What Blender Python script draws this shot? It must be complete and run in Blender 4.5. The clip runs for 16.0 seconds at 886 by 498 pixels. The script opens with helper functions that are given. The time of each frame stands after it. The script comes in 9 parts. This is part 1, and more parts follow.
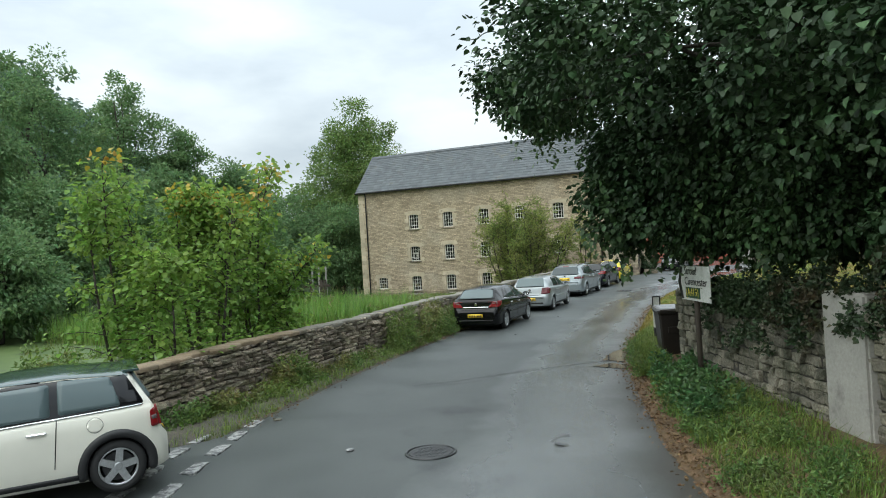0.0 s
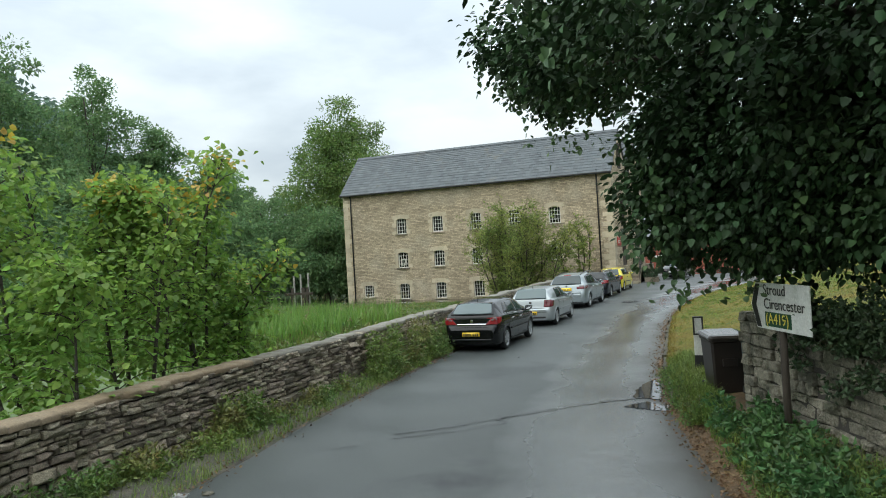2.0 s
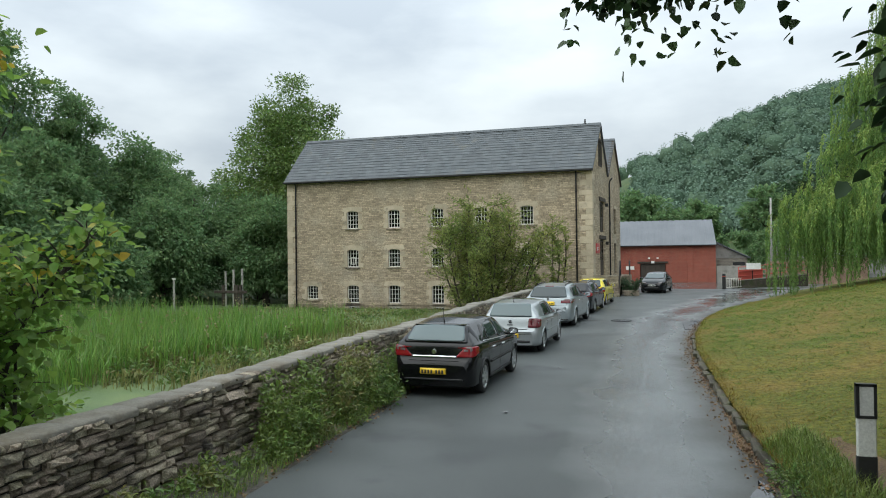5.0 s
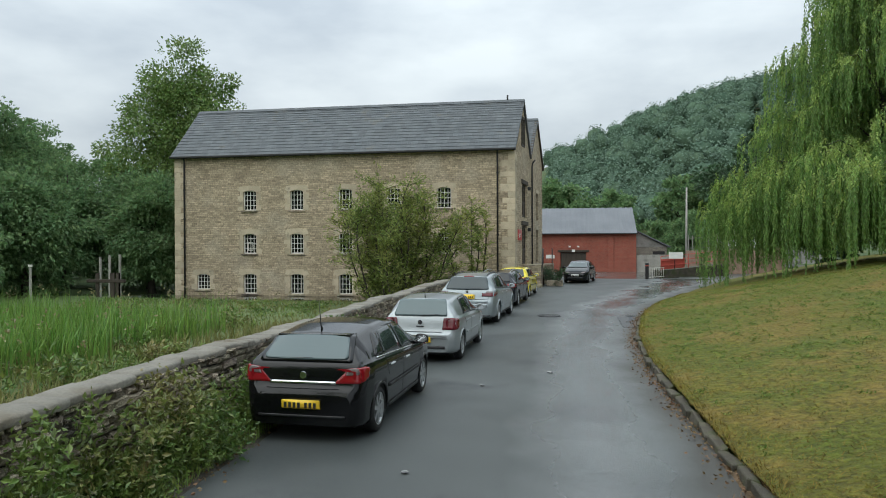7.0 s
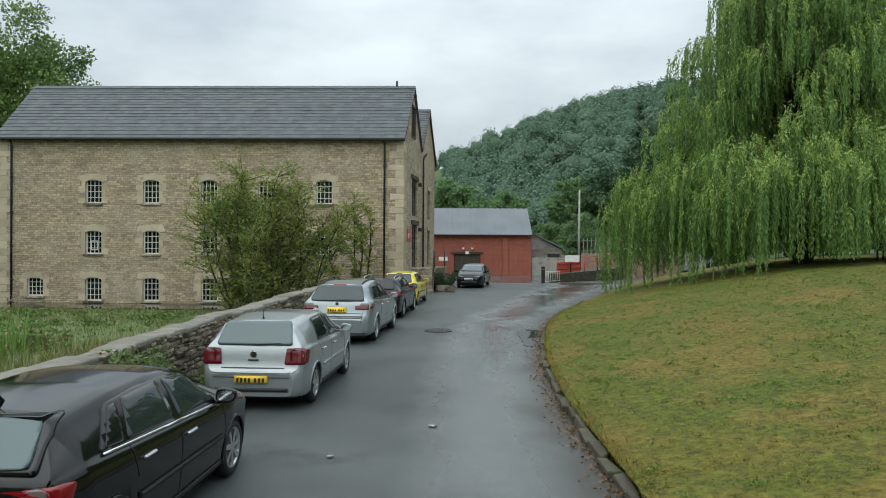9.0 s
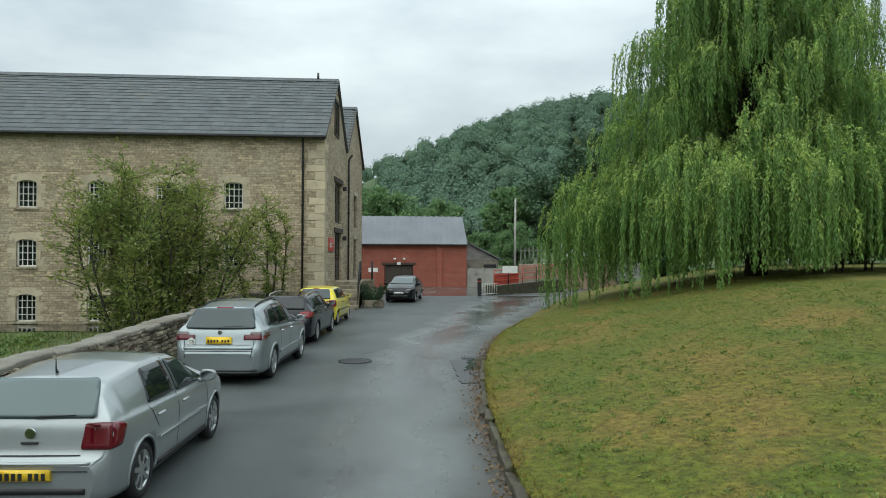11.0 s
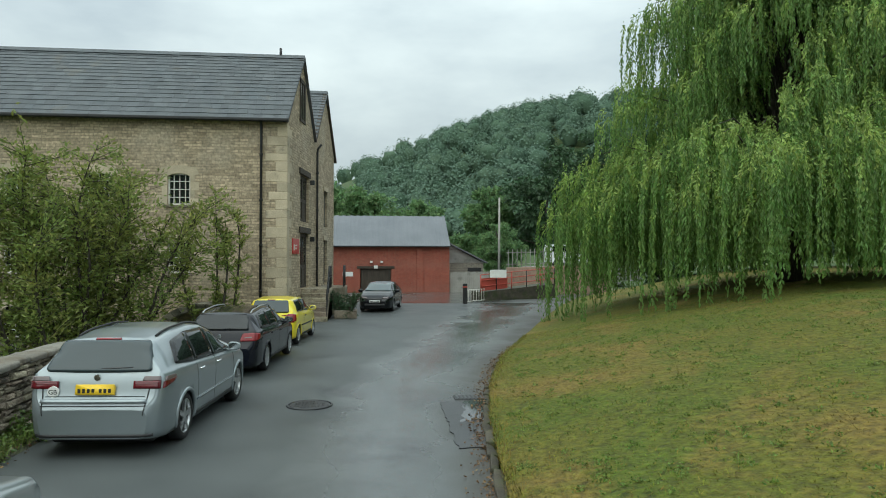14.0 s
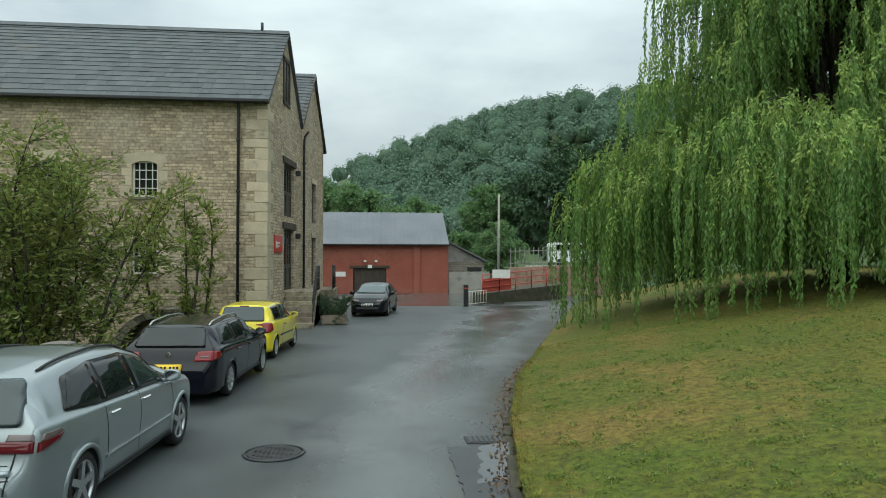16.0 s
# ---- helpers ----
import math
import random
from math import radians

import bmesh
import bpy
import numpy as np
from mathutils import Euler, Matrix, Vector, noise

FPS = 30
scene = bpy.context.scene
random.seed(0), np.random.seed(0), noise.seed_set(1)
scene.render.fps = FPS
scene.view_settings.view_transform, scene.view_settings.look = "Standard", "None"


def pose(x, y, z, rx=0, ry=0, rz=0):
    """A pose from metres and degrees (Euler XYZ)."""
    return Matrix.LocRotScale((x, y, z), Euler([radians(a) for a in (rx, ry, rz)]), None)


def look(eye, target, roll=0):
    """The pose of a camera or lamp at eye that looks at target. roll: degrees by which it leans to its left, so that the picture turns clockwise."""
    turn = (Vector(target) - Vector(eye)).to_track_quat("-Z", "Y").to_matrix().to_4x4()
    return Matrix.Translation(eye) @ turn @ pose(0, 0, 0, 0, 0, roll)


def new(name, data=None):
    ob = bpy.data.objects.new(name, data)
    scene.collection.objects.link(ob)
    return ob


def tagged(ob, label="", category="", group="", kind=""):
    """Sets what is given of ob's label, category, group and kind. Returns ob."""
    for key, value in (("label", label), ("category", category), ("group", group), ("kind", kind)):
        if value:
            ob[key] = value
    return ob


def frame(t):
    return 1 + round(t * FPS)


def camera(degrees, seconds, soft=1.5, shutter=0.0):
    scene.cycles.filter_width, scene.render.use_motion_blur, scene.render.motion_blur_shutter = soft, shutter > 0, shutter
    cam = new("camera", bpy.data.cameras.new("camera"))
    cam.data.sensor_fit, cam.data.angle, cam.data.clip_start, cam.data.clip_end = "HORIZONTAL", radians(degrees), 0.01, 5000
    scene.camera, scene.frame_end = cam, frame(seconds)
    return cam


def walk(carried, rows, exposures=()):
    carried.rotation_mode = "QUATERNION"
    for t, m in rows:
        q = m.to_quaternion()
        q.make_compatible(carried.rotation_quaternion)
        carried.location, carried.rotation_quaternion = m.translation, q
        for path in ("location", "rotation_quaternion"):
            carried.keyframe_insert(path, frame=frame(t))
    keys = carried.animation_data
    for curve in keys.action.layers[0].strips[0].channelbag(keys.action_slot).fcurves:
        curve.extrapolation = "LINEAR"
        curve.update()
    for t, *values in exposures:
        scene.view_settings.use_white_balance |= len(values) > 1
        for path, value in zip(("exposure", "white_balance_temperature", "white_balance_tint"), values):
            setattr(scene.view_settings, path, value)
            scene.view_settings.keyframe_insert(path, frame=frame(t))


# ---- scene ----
cam = camera(65.0, 16.0, 1.0)
PATH = [
    (0, (-0.345, -0.727, 2.702), (-1.067, 1.138, 2.71), -3.5),
    (0.5, (-0.624, -0.066, 2.72), (-1.344, 1.8, 2.729), -3.5),
    (1, (-0.943, 0.69, 2.748), (-1.656, 2.559, 2.76), -3.3),
    (1.5, (-1.216, 1.428, 2.757), (-1.92, 3.3, 2.773), -3.5),
    (2, (-1.548, 2.226, 2.776), (-2.239, 4.103, 2.798), -3.3),
    (2.5, (-1.876, 3.074, 2.782), (-2.552, 4.956, 2.808), -3.2),
    (3, (-2.26, 3.963, 2.771), (-2.923, 5.85, 2.801), -2.5),
    (3.5, (-2.629, 5.085, 2.747), (-3.281, 6.976, 2.781), -2.5),
    (3.7, (-2.797, 5.532, 2.731), (-3.443, 7.424, 2.762), -2.2),
    (5.8, (-4.105, 10.002, 2.65), (-4.602, 11.939, 2.668), -0.7),
    (6, (-4.16, 10.42, 2.617), (-4.632, 12.363, 2.629), -0.9),
    (6.5, (-4.303, 11.441, 2.595), (-4.705, 13.4, 2.591), -0.8),
    (7, (-4.413, 12.52, 2.58), (-4.756, 14.49, 2.568), -0.2),
    (7.5, (-4.462, 13.575, 2.579), (-4.734, 15.557, 2.564), -0.1),
    (8, (-4.478, 14.697, 2.58), (-4.672, 16.688, 2.565), 0.4),
    (8.5, (-4.401, 15.711, 2.57), (-4.513, 17.708, 2.559), -0.2),
    (9, (-4.346, 16.728, 2.589), (-4.39, 18.728, 2.58), 0.3),
    (9.5, (-4.252, 17.749, 2.601), (-4.238, 19.749, 2.598), -0.1),
    (10, (-4.195, 18.723, 2.615), (-4.135, 20.722, 2.622), 0.1),
    (10.2, (-4.15, 19.099, 2.615), (-4.07, 21.097, 2.625), 0.1),
    (12.3, (-3.852, 22.452, 2.685), (-3.664, 24.443, 2.712), 0.3),
    (12.5, (-3.829, 22.768, 2.69), (-3.639, 24.759, 2.716), 0.2),
    (13, (-3.817, 23.524, 2.702), (-3.625, 25.514, 2.729), 0.2),
    (13.5, (-3.809, 24.266, 2.69), (-3.612, 26.256, 2.718), -0.0),
    (14, (-3.817, 25.047, 2.683), (-3.615, 27.037, 2.709), 0.1),
    (14.5, (-3.807, 25.836, 2.675), (-3.606, 27.826, 2.701), 0.1),
    (15, (-3.766, 26.636, 2.662), (-3.564, 28.626, 2.687), 0.2),
    (15.5, (-3.729, 27.461, 2.672), (-3.521, 29.45, 2.696), 0.2),
    (16, (-3.676, 28.219, 2.682), (-3.462, 30.207, 2.705), 0.1),
]
walk(cam, [(t, look(eye, target, roll)) for t, eye, target, roll in PATH],
     [(0, 0.15, 6350, 2), (3.7, 0.12, 6350, 3), (5.8, -0.15, 6350, 4), (9, -0.2, 6350, 2), (12.3, -0.22, 6350, -3), (16, -0.25, 6350, -4)])

# ---- sky, sun ----
world = bpy.data.worlds.new("overcast")
scene.world = world
world.use_nodes = True
wn, wl = world.node_tree.nodes, world.node_tree.links
wn.clear()
w_out = wn.new("ShaderNodeOutputWorld")
w_bg = wn.new("ShaderNodeBackground")
w_sky = wn.new("ShaderNodeTexSky")
w_sky.sky_type, w_sky.sun_disc = "NISHITA", False
w_sky.sun_elevation, w_sky.sun_rotation = radians(48), radians(-150)
w_sky.air_density, w_sky.dust_density = 1.0, 4.0
w_tc = wn.new("ShaderNodeTexCoord")
w_map = wn.new("ShaderNodeMapping")
w_map.inputs["Scale"].default_value = (1.0, 1.0, 2.6)
w_noise = wn.new("ShaderNodeTexNoise")
w_noise.inputs["Scale"].default_value, w_noise.inputs["Detail"].default_value = 2.1, 6
w_noise.inputs["Roughness"].default_value = 0.52
w_ramp = wn.new("ShaderNodeValToRGB")
w_ramp.color_ramp.elements[0].position, w_ramp.color_ramp.elements[0].color = 0.36, (5.6, 6.1, 6.9, 1)
w_ramp.color_ramp.elements[1].position, w_ramp.color_ramp.elements[1].color = 0.62, (8.9, 9.3, 9.8, 1)
w_mix = wn.new("ShaderNodeMix")
w_mix.data_type = "RGBA"
w_mix.inputs[0].default_value = 0.93
wl.new(w_tc.outputs["Generated"], w_map.inputs["Vector"])
wl.new(w_map.outputs["Vector"], w_noise.inputs["Vector"])
wl.new(w_noise.outputs["Fac"], w_ramp.inputs["Fac"])
wl.new(w_sky.outputs["Color"], w_mix.inputs[6])
wl.new(w_ramp.outputs["Color"], w_mix.inputs[7])
# an overcast sky brightens towards the zenith
w_sep = wn.new("ShaderNodeSeparateXYZ")
w_grad = wn.new("ShaderNodeMapRange")
w_grad.inputs["From Min"].default_value, w_grad.inputs["From Max"].default_value = 0.0, 1.0
w_grad.inputs["To Min"].default_value, w_grad.inputs["To Max"].default_value = 0.8, 2.5
w_mul = wn.new("ShaderNodeMix")
w_mul.data_type, w_mul.blend_type = "RGBA", "MULTIPLY"
w_mul.inputs[0].default_value = 1.0
wl.new(w_tc.outputs["Generated"], w_sep.inputs[0])
wl.new(w_sep.outputs["Z"], w_grad.inputs["Value"])
wl.new(w_mix.outputs[2], w_mul.inputs[6])
wl.new(w_grad.outputs["Result"], w_mul.inputs[7])
wl.new(w_mul.outputs[2], w_bg.inputs["Color"])
w_bg.inputs["Strength"].default_value = 0.1
wl.new(w_bg.outputs["Background"], w_out.inputs["Surface"])

sun = new("sun", bpy.data.lights.new("sun", "SUN"))
sun.data.energy, sun.data.angle, sun.data.color = 1.4, radians(85), (1.0, 0.97, 0.92)
sun.matrix_world = look((0, 0, 60), (22, 40, 0))

# ---- mesh helpers ----
def mesh_from(name, verts, faces, smooth=False):
    me = bpy.data.meshes.new(name)
    me.from_pydata([tuple(v) for v in verts], [], [tuple(f) for f in faces])
    if smooth:
        me.polygons.foreach_set("use_smooth", [True] * len(me.polygons))
    return me


def fast_mesh(name, verts, faces, smooth=False):
    """A mesh from arrays: verts (n, 3), faces (m, k)."""
    verts, faces = np.asarray(verts, dtype=np.float32), np.asarray(faces, dtype=np.int32)
    me = bpy.data.meshes.new(name)
    m, k = faces.shape
    me.vertices.add(len(verts))
    me.vertices.foreach_set("co", verts.ravel())
    me.loops.add(m * k)
    me.loops.foreach_set("vertex_index", faces.ravel())
    me.polygons.add(m)
    me.polygons.foreach_set("loop_start", np.arange(0, m * k, k, dtype=np.int32))
    me.polygons.foreach_set("loop_total", np.full(m, k, dtype=np.int32))
    me.polygons.foreach_set("use_smooth", np.full(m, smooth, dtype=bool))
    me.update(calc_edges=True)
    return me


def part(name, geo, material, parent, label="", at=None):
    """Links a bmesh or a mesh as one object under parent."""
    if isinstance(geo, bmesh.types.BMesh):
        me = bpy.data.meshes.new(name)
        geo.to_mesh(me)
        geo.free()
    else:
        me = geo
    if material is not None and not me.materials:
        me.materials.append(material)
    ob = new(name, me)
    if parent is not None:
        ob.parent = parent
    if at is not None:
        ob.matrix_basis = at
    if label:
        ob["label"] = label
    return ob


def thing(name, label, category, at=None, group="", kind=""):
    ob = new(name)
    ob.empty_display_size = 0.2
    if at is not None:
        ob.matrix_basis = at
    return tagged(ob, label, category, group, kind)


def solo(name, geo, material, label="", category="", at=None, group="", kind=""):
    """A thing or a piece of the setting that is one mesh."""
    return tagged(part(name, geo, material, None, "", at), label, category, group, kind)


def add_box(bm, x0, y0, z0, x1, y1, z1, bevel=0.0, seg=1):
    vs = [bm.verts.new(p) for p in ((x0, y0, z0), (x1, y0, z0), (x1, y1, z0), (x0, y1, z0), (x0, y0, z1), (x1, y0, z1), (x1, y1, z1), (x0, y1, z1))]
    fs = [bm.faces.new([vs[i] for i in f]) for f in ((3, 2, 1, 0), (4, 5, 6, 7), (0, 1, 5, 4), (1, 2, 6, 5), (2, 3, 7, 6), (3, 0, 4, 7))]
    if bevel:
        bmesh.ops.bevel(bm, geom=list({e for f in fs for e in f.edges}), offset=bevel, segments=seg, affect="EDGES", profile=0.7)
    return vs


def box(x0, y0, z0, x1, y1, z1, bevel=0.0, seg=1):
    bm = bmesh.new()
    add_box(bm, x0, y0, z0, x1, y1, z1, bevel, seg)
    return bm


def add_tube(bm, pts, radii, n=10, caps=True):
    """A tube through the points with a radius at each."""
    pts = [Vector(p) for p in pts]
    rings = []
    up = Vector((0.31, 0.17, 0.93)).normalized()
    for i, p in enumerate(pts):
        d = (pts[min(i + 1, len(pts) - 1)] - pts[max(i - 1, 0)]).normalized()
        a = d.cross(up)
        if a.length < 0.05:
            a = d.cross(Vector((1, 0, 0)))
        a.normalize()
        b = d.cross(a)
        r = radii[i] if hasattr(radii, "__len__") else radii
        rings.append([bm.verts.new(p + a * (r * math.cos(2 * math.pi * k / n)) + b * (r * math.sin(2 * math.pi * k / n))) for k in range(n)])
    for r0, r1 in zip(rings, rings[1:]):
        for k in range(n):
            f = bm.faces.new((r0[k], r0[(k + 1) % n], r1[(k + 1) % n], r1[k]))
            f.smooth = True
    if caps:
        bm.faces.new(rings[0][::-1])
        bm.faces.new(rings[-1])


def tube(pts, radii, n=10, caps=True):
    bm = bmesh.new()
    add_tube(bm, pts, radii, n, caps)
    bmesh.ops.recalc_face_normals(bm, faces=bm.faces[:])
    return bm


def slab_xz(poly, y0, y1, bevel=0.0):
    """A plate cut to a polygon in x, z and reaching from y0 to y1."""
    bm = bmesh.new()
    a = [bm.verts.new((x, y0, z)) for x, z in poly]
    b = [bm.verts.new((x, y1, z)) for x, z in poly]
    n = len(poly)
    bm.faces.new(a)
    bm.faces.new(b[::-1])
    for i in range(n):
        bm.faces.new((a[(i + 1) % n], a[i], b[i], b[(i + 1) % n]))
    bmesh.ops.recalc_face_normals(bm, faces=bm.faces[:])
    if bevel:
        bmesh.ops.bevel(bm, geom=bm.edges[:], offset=bevel, segments=2, affect="EDGES")
    return bm


def smooth_shade(ob):
    ob.data.polygons.foreach_set("use_smooth", [True] * len(ob.data.polygons))
    return ob


def fbm(x, y, s, seed=0.0, octaves=4):
    return noise.fractal(Vector((x * s + seed, y * s - seed, seed * 0.37)), 0.9, 2.0, octaves)


# ---- materials ----
def mat(name, c1, c2, scale=3.0, fine=45.0, rough=0.8, rough2=None, metal=0.0, bump=0.25, dist=0.02, spread=0.16, c3=None, c3_scale=0.8, c3_at=0.55,
        island=0.0, by_object=0.0, hue=0.0, coat=0.0, stretch=(1, 1, 1), spec=0.5, through_light=0.0):
    """Two tones in blotches, a third in patches, fine grain in tone and relief; tone may differ from piece to piece."""
    m = bpy.data.materials.new(name)
    m.use_nodes = True
    nt = m.node_tree
    n, l = nt.nodes, nt.links
    bsdf = n["Principled BSDF"]
    tc, mp = n.new("ShaderNodeTexCoord"), n.new("ShaderNodeMapping")
    mp.inputs["Scale"].default_value = stretch
    l.new(tc.outputs["Object"], mp.inputs["Vector"])

    def tex(s, detail=4.0, roughness=0.55):
        t = n.new("ShaderNodeTexNoise")
        t.inputs["Scale"].default_value, t.inputs["Detail"].default_value, t.inputs["Roughness"].default_value = s, detail, roughness
        l.new(mp.outputs["Vector"], t.inputs["Vector"])
        return t.outputs["Fac"]

    def remap(v, a, b, c, d):
        r = n.new("ShaderNodeMapRange")
        for k, x in zip(("From Min", "From Max", "To Min", "To Max"), (a, b, c, d)):
            r.inputs[k].default_value = x
        l.new(v, r.inputs["Value"])
        return r.outputs["Result"]

    def blend(f, a, b, how="MIX"):
        x = n.new("ShaderNodeMix")
        x.data_type, x.blend_type = "RGBA", how
        for s, v in ((x.inputs[0], f), (x.inputs[6], a), (x.inputs[7], b)):
            if isinstance(v, tuple):
                s.default_value = (*v, 1)
            elif isinstance(v, float):
                s.default_value = v
            else:
                l.new(v, s)
        return x.outputs[2]

    big, small = tex(scale), tex(fine, 3.0, 0.6)
    col = blend(remap(big, 0.35, 0.65, 0, 1), tuple(c1), tuple(c2))
    if c3:
        col = blend(remap(tex(c3_scale, 6.0, 0.65), c3_at, c3_at + 0.12, 0, 1), col, tuple(c3))
    hsv = n.new("ShaderNodeHueSaturation")
    value = remap(small, 0.25, 0.75, 1 - spread, 1 + spread)
    for on, node, socket in ((island, "ShaderNodeNewGeometry", "Random Per Island"), (by_object, "ShaderNodeObjectInfo", "Random")):
        if on:
            src = n.new(node).outputs[socket]
            mul = n.new("ShaderNodeMath")
            mul.operation = "MULTIPLY"
            l.new(value, mul.inputs[0])
            l.new(remap(src, 0, 1, 1 - on, 1 + on), mul.inputs[1])
            value = mul.outputs[0]
            if hue:
                frac = n.new("ShaderNodeMath")
                frac.operation = "FRACT"
                m2 = n.new("ShaderNodeMath")
                m2.operation = "MULTIPLY"
                m2.inputs[1].default_value = 7.3
                l.new(src, m2.inputs[0])
                l.new(m2.outputs[0], frac.inputs[0])
                l.new(remap(frac.outputs[0], 0, 1, 0.5 - hue, 0.5 + hue), hsv.inputs["Hue"])
    l.new(value, hsv.inputs["Value"])
    l.new(col, hsv.inputs["Color"])
    l.new(hsv.outputs["Color"], bsdf.inputs["Base Color"])
    bsdf.inputs["Metallic"].default_value = metal
    bsdf.inputs["Coat Weight"].default_value = coat
    bsdf.inputs["Coat Roughness"].default_value = 0.06
    bsdf.inputs["Specular IOR Level"].default_value = spec
    if rough2 is None:
        bsdf.inputs["Roughness"].default_value = rough
    else:
        l.new(remap(big, 0.35, 0.65, rough, rough2), bsdf.inputs["Roughness"])
    if bump:
        b = n.new("ShaderNodeBump")
        b.inputs["Strength"].default_value, b.inputs["Distance"].default_value = bump, dist
        l.new(small, b.inputs["Height"])
        l.new(b.outputs["Normal"], bsdf.inputs["Normal"])
    if through_light:
        tr, mx = n.new("ShaderNodeBsdfTranslucent"), n.new("ShaderNodeMixShader")
        mx.inputs[0].default_value = through_light
        l.new(hsv.outputs["Color"], tr.inputs["Color"])
        l.new(bsdf.outputs[0], mx.inputs[1])
        l.new(tr.outputs[0], mx.inputs[2])
        l.new(mx.outputs[0], n["Material Output"].inputs["Surface"])
    return m


def plain(name, c, rough=0.5, metal=0.0, coat=0.0, spec=0.5, spread=0.05):
    return mat(name, c, tuple(min(1, v * 1.12) for v in c), scale=5, fine=60, rough=rough, metal=metal, bump=0.05, dist=0.004, spread=spread, coat=coat, spec=spec)


def leafy(name, c1, c2, spread=0.3, hue=0.02, gloss=0.42, light=0.25, c3=None, c3_scale=0.5, c3_at=0.6):
    return mat(name, c1, c2, scale=0.6, fine=14, rough=gloss, bump=0.0, spread=0.12, island=spread, hue=hue, through_light=light, c3=c3, c3_scale=c3_scale, c3_at=c3_at)


def masonry(name, c1, c2, mortar, course, length, rough=0.9, bump=0.5, squash=1.0, wander=0.03, axis="XZ", spread=0.25, c3=None, mortar_size=0.012):
    """Coursed stone or brick for a wall that stays far off: a wavering Brick Texture laid on the wall's own axes."""
    m = bpy.data.materials.new(name)
    m.use_nodes = True
    n, l = m.node_tree.nodes, m.node_tree.links
    bsdf = n["Principled BSDF"]
    tc = n.new("ShaderNodeTexCoord")
    sep, comb = n.new("ShaderNodeSeparateXYZ"), n.new("ShaderNodeCombineXYZ")
    l.new(tc.outputs["Object"], sep.inputs[0])
    l.new(sep.outputs["X" if axis == "XZ" else "Y"], comb.inputs["X"])
    l.new(sep.outputs["Z"], comb.inputs["Y"])
    nz = n.new("ShaderNodeTexNoise")
    nz.inputs["Scale"].default_value, nz.inputs["Detail"].default_value = 1.7, 3
    l.new(comb.outputs[0], nz.inputs["Vector"])
    sub, scl, add = n.new("ShaderNodeVectorMath"), n.new("ShaderNodeVectorMath"), n.new("ShaderNodeVectorMath")
    sub.operation, scl.operation, add.operation = "SUBTRACT", "SCALE", "ADD"
    sub.inputs[1].default_value = (0.5, 0.5, 0.5)
    scl.inputs["Scale"].default_value = wander * 2
    l.new(nz.outputs["Color"], sub.inputs[0])
    l.new(sub.outputs[0], scl.inputs[0])
    l.new(comb.outputs[0], add.inputs[0])
    l.new(scl.outputs[0], add.inputs[1])
    br = n.new("ShaderNodeTexBrick")
    br.inputs["Scale"].default_value = 1.0
    br.inputs["Brick Width"].default_value, br.inputs["Row Height"].default_value = length, course
    br.inputs["Mortar Size"].default_value, br.inputs["Mortar Smooth"].default_value = mortar_size, 0.4
    br.inputs["Color1"].default_value, br.inputs["Color2"].default_value, br.inputs["Mortar"].default_value = (*c1, 1), (*c2, 1), (*mortar, 1)
    br.offset, br.squash, br.squash_frequency = 0.45, squash, 3
    l.new(add.outputs[0], br.inputs["Vector"])

    def tex(s, d=4.0):
        t = n.new("ShaderNodeTexNoise")
        t.inputs["Scale"].default_value, t.inputs["Detail"].default_value, t.inputs["Roughness"].default_value = s, d, 0.6
        l.new(tc.outputs["Object"], t.inputs["Vector"])
        return t.outputs["Fac"]

    def remap(v, a, b, c, d):
        r = n.new("ShaderNodeMapRange")
        for k, x in zip(("From Min", "From Max", "To Min", "To Max"), (a, b, c, d)):
            r.inputs[k].default_value = x
        l.new(v, r.inputs["Value"])
        return r.outputs["Result"]

    col = br.outputs["Color"]
    if c3:
        mx = n.new("ShaderNodeMix")
        mx.data_type = "RGBA"
        l.new(remap(tex(0.35, 7.0), 0.52, 0.72, 0, 0.75), mx.inputs[0])
        l.new(col, mx.inputs[6])
        mx.inputs[7].default_value = (*c3, 1)
        col = mx.outputs[2]
    hsv = n.new("ShaderNodeHueSaturation")
    mul = n.new("ShaderNodeMath")
    mul.operation = "MULTIPLY"
    l.new(remap(tex(9.0, 3.0), 0.25, 0.75, 1 - spread, 1 + spread), mul.inputs[0])
    l.new(remap(tex(0.9, 5.0), 0.3, 0.7, 0.88, 1.1), mul.inputs[1])
    l.new(mul.outputs[0], hsv.inputs["Value"])
    l.new(col, hsv.inputs["Color"])
    l.new(hsv.outputs["Color"], bsdf.inputs["Base Color"])
    bsdf.inputs["Roughness"].default_value = rough
    bp = n.new("ShaderNodeBump")
    bp.inputs["Strength"].default_value, bp.inputs["Distance"].default_value = bump, 0.03
    hm = n.new("ShaderNodeMath")
    hm.operation = "SUBTRACT"
    l.new(tex(14.0, 3.0), hm.inputs[0])
    l.new(br.outputs["Fac"], hm.inputs[1])
    l.new(hm.outputs[0], bp.inputs["Height"])
    l.new(bp.outputs["Normal"], bsdf.inputs["Normal"])
    return m


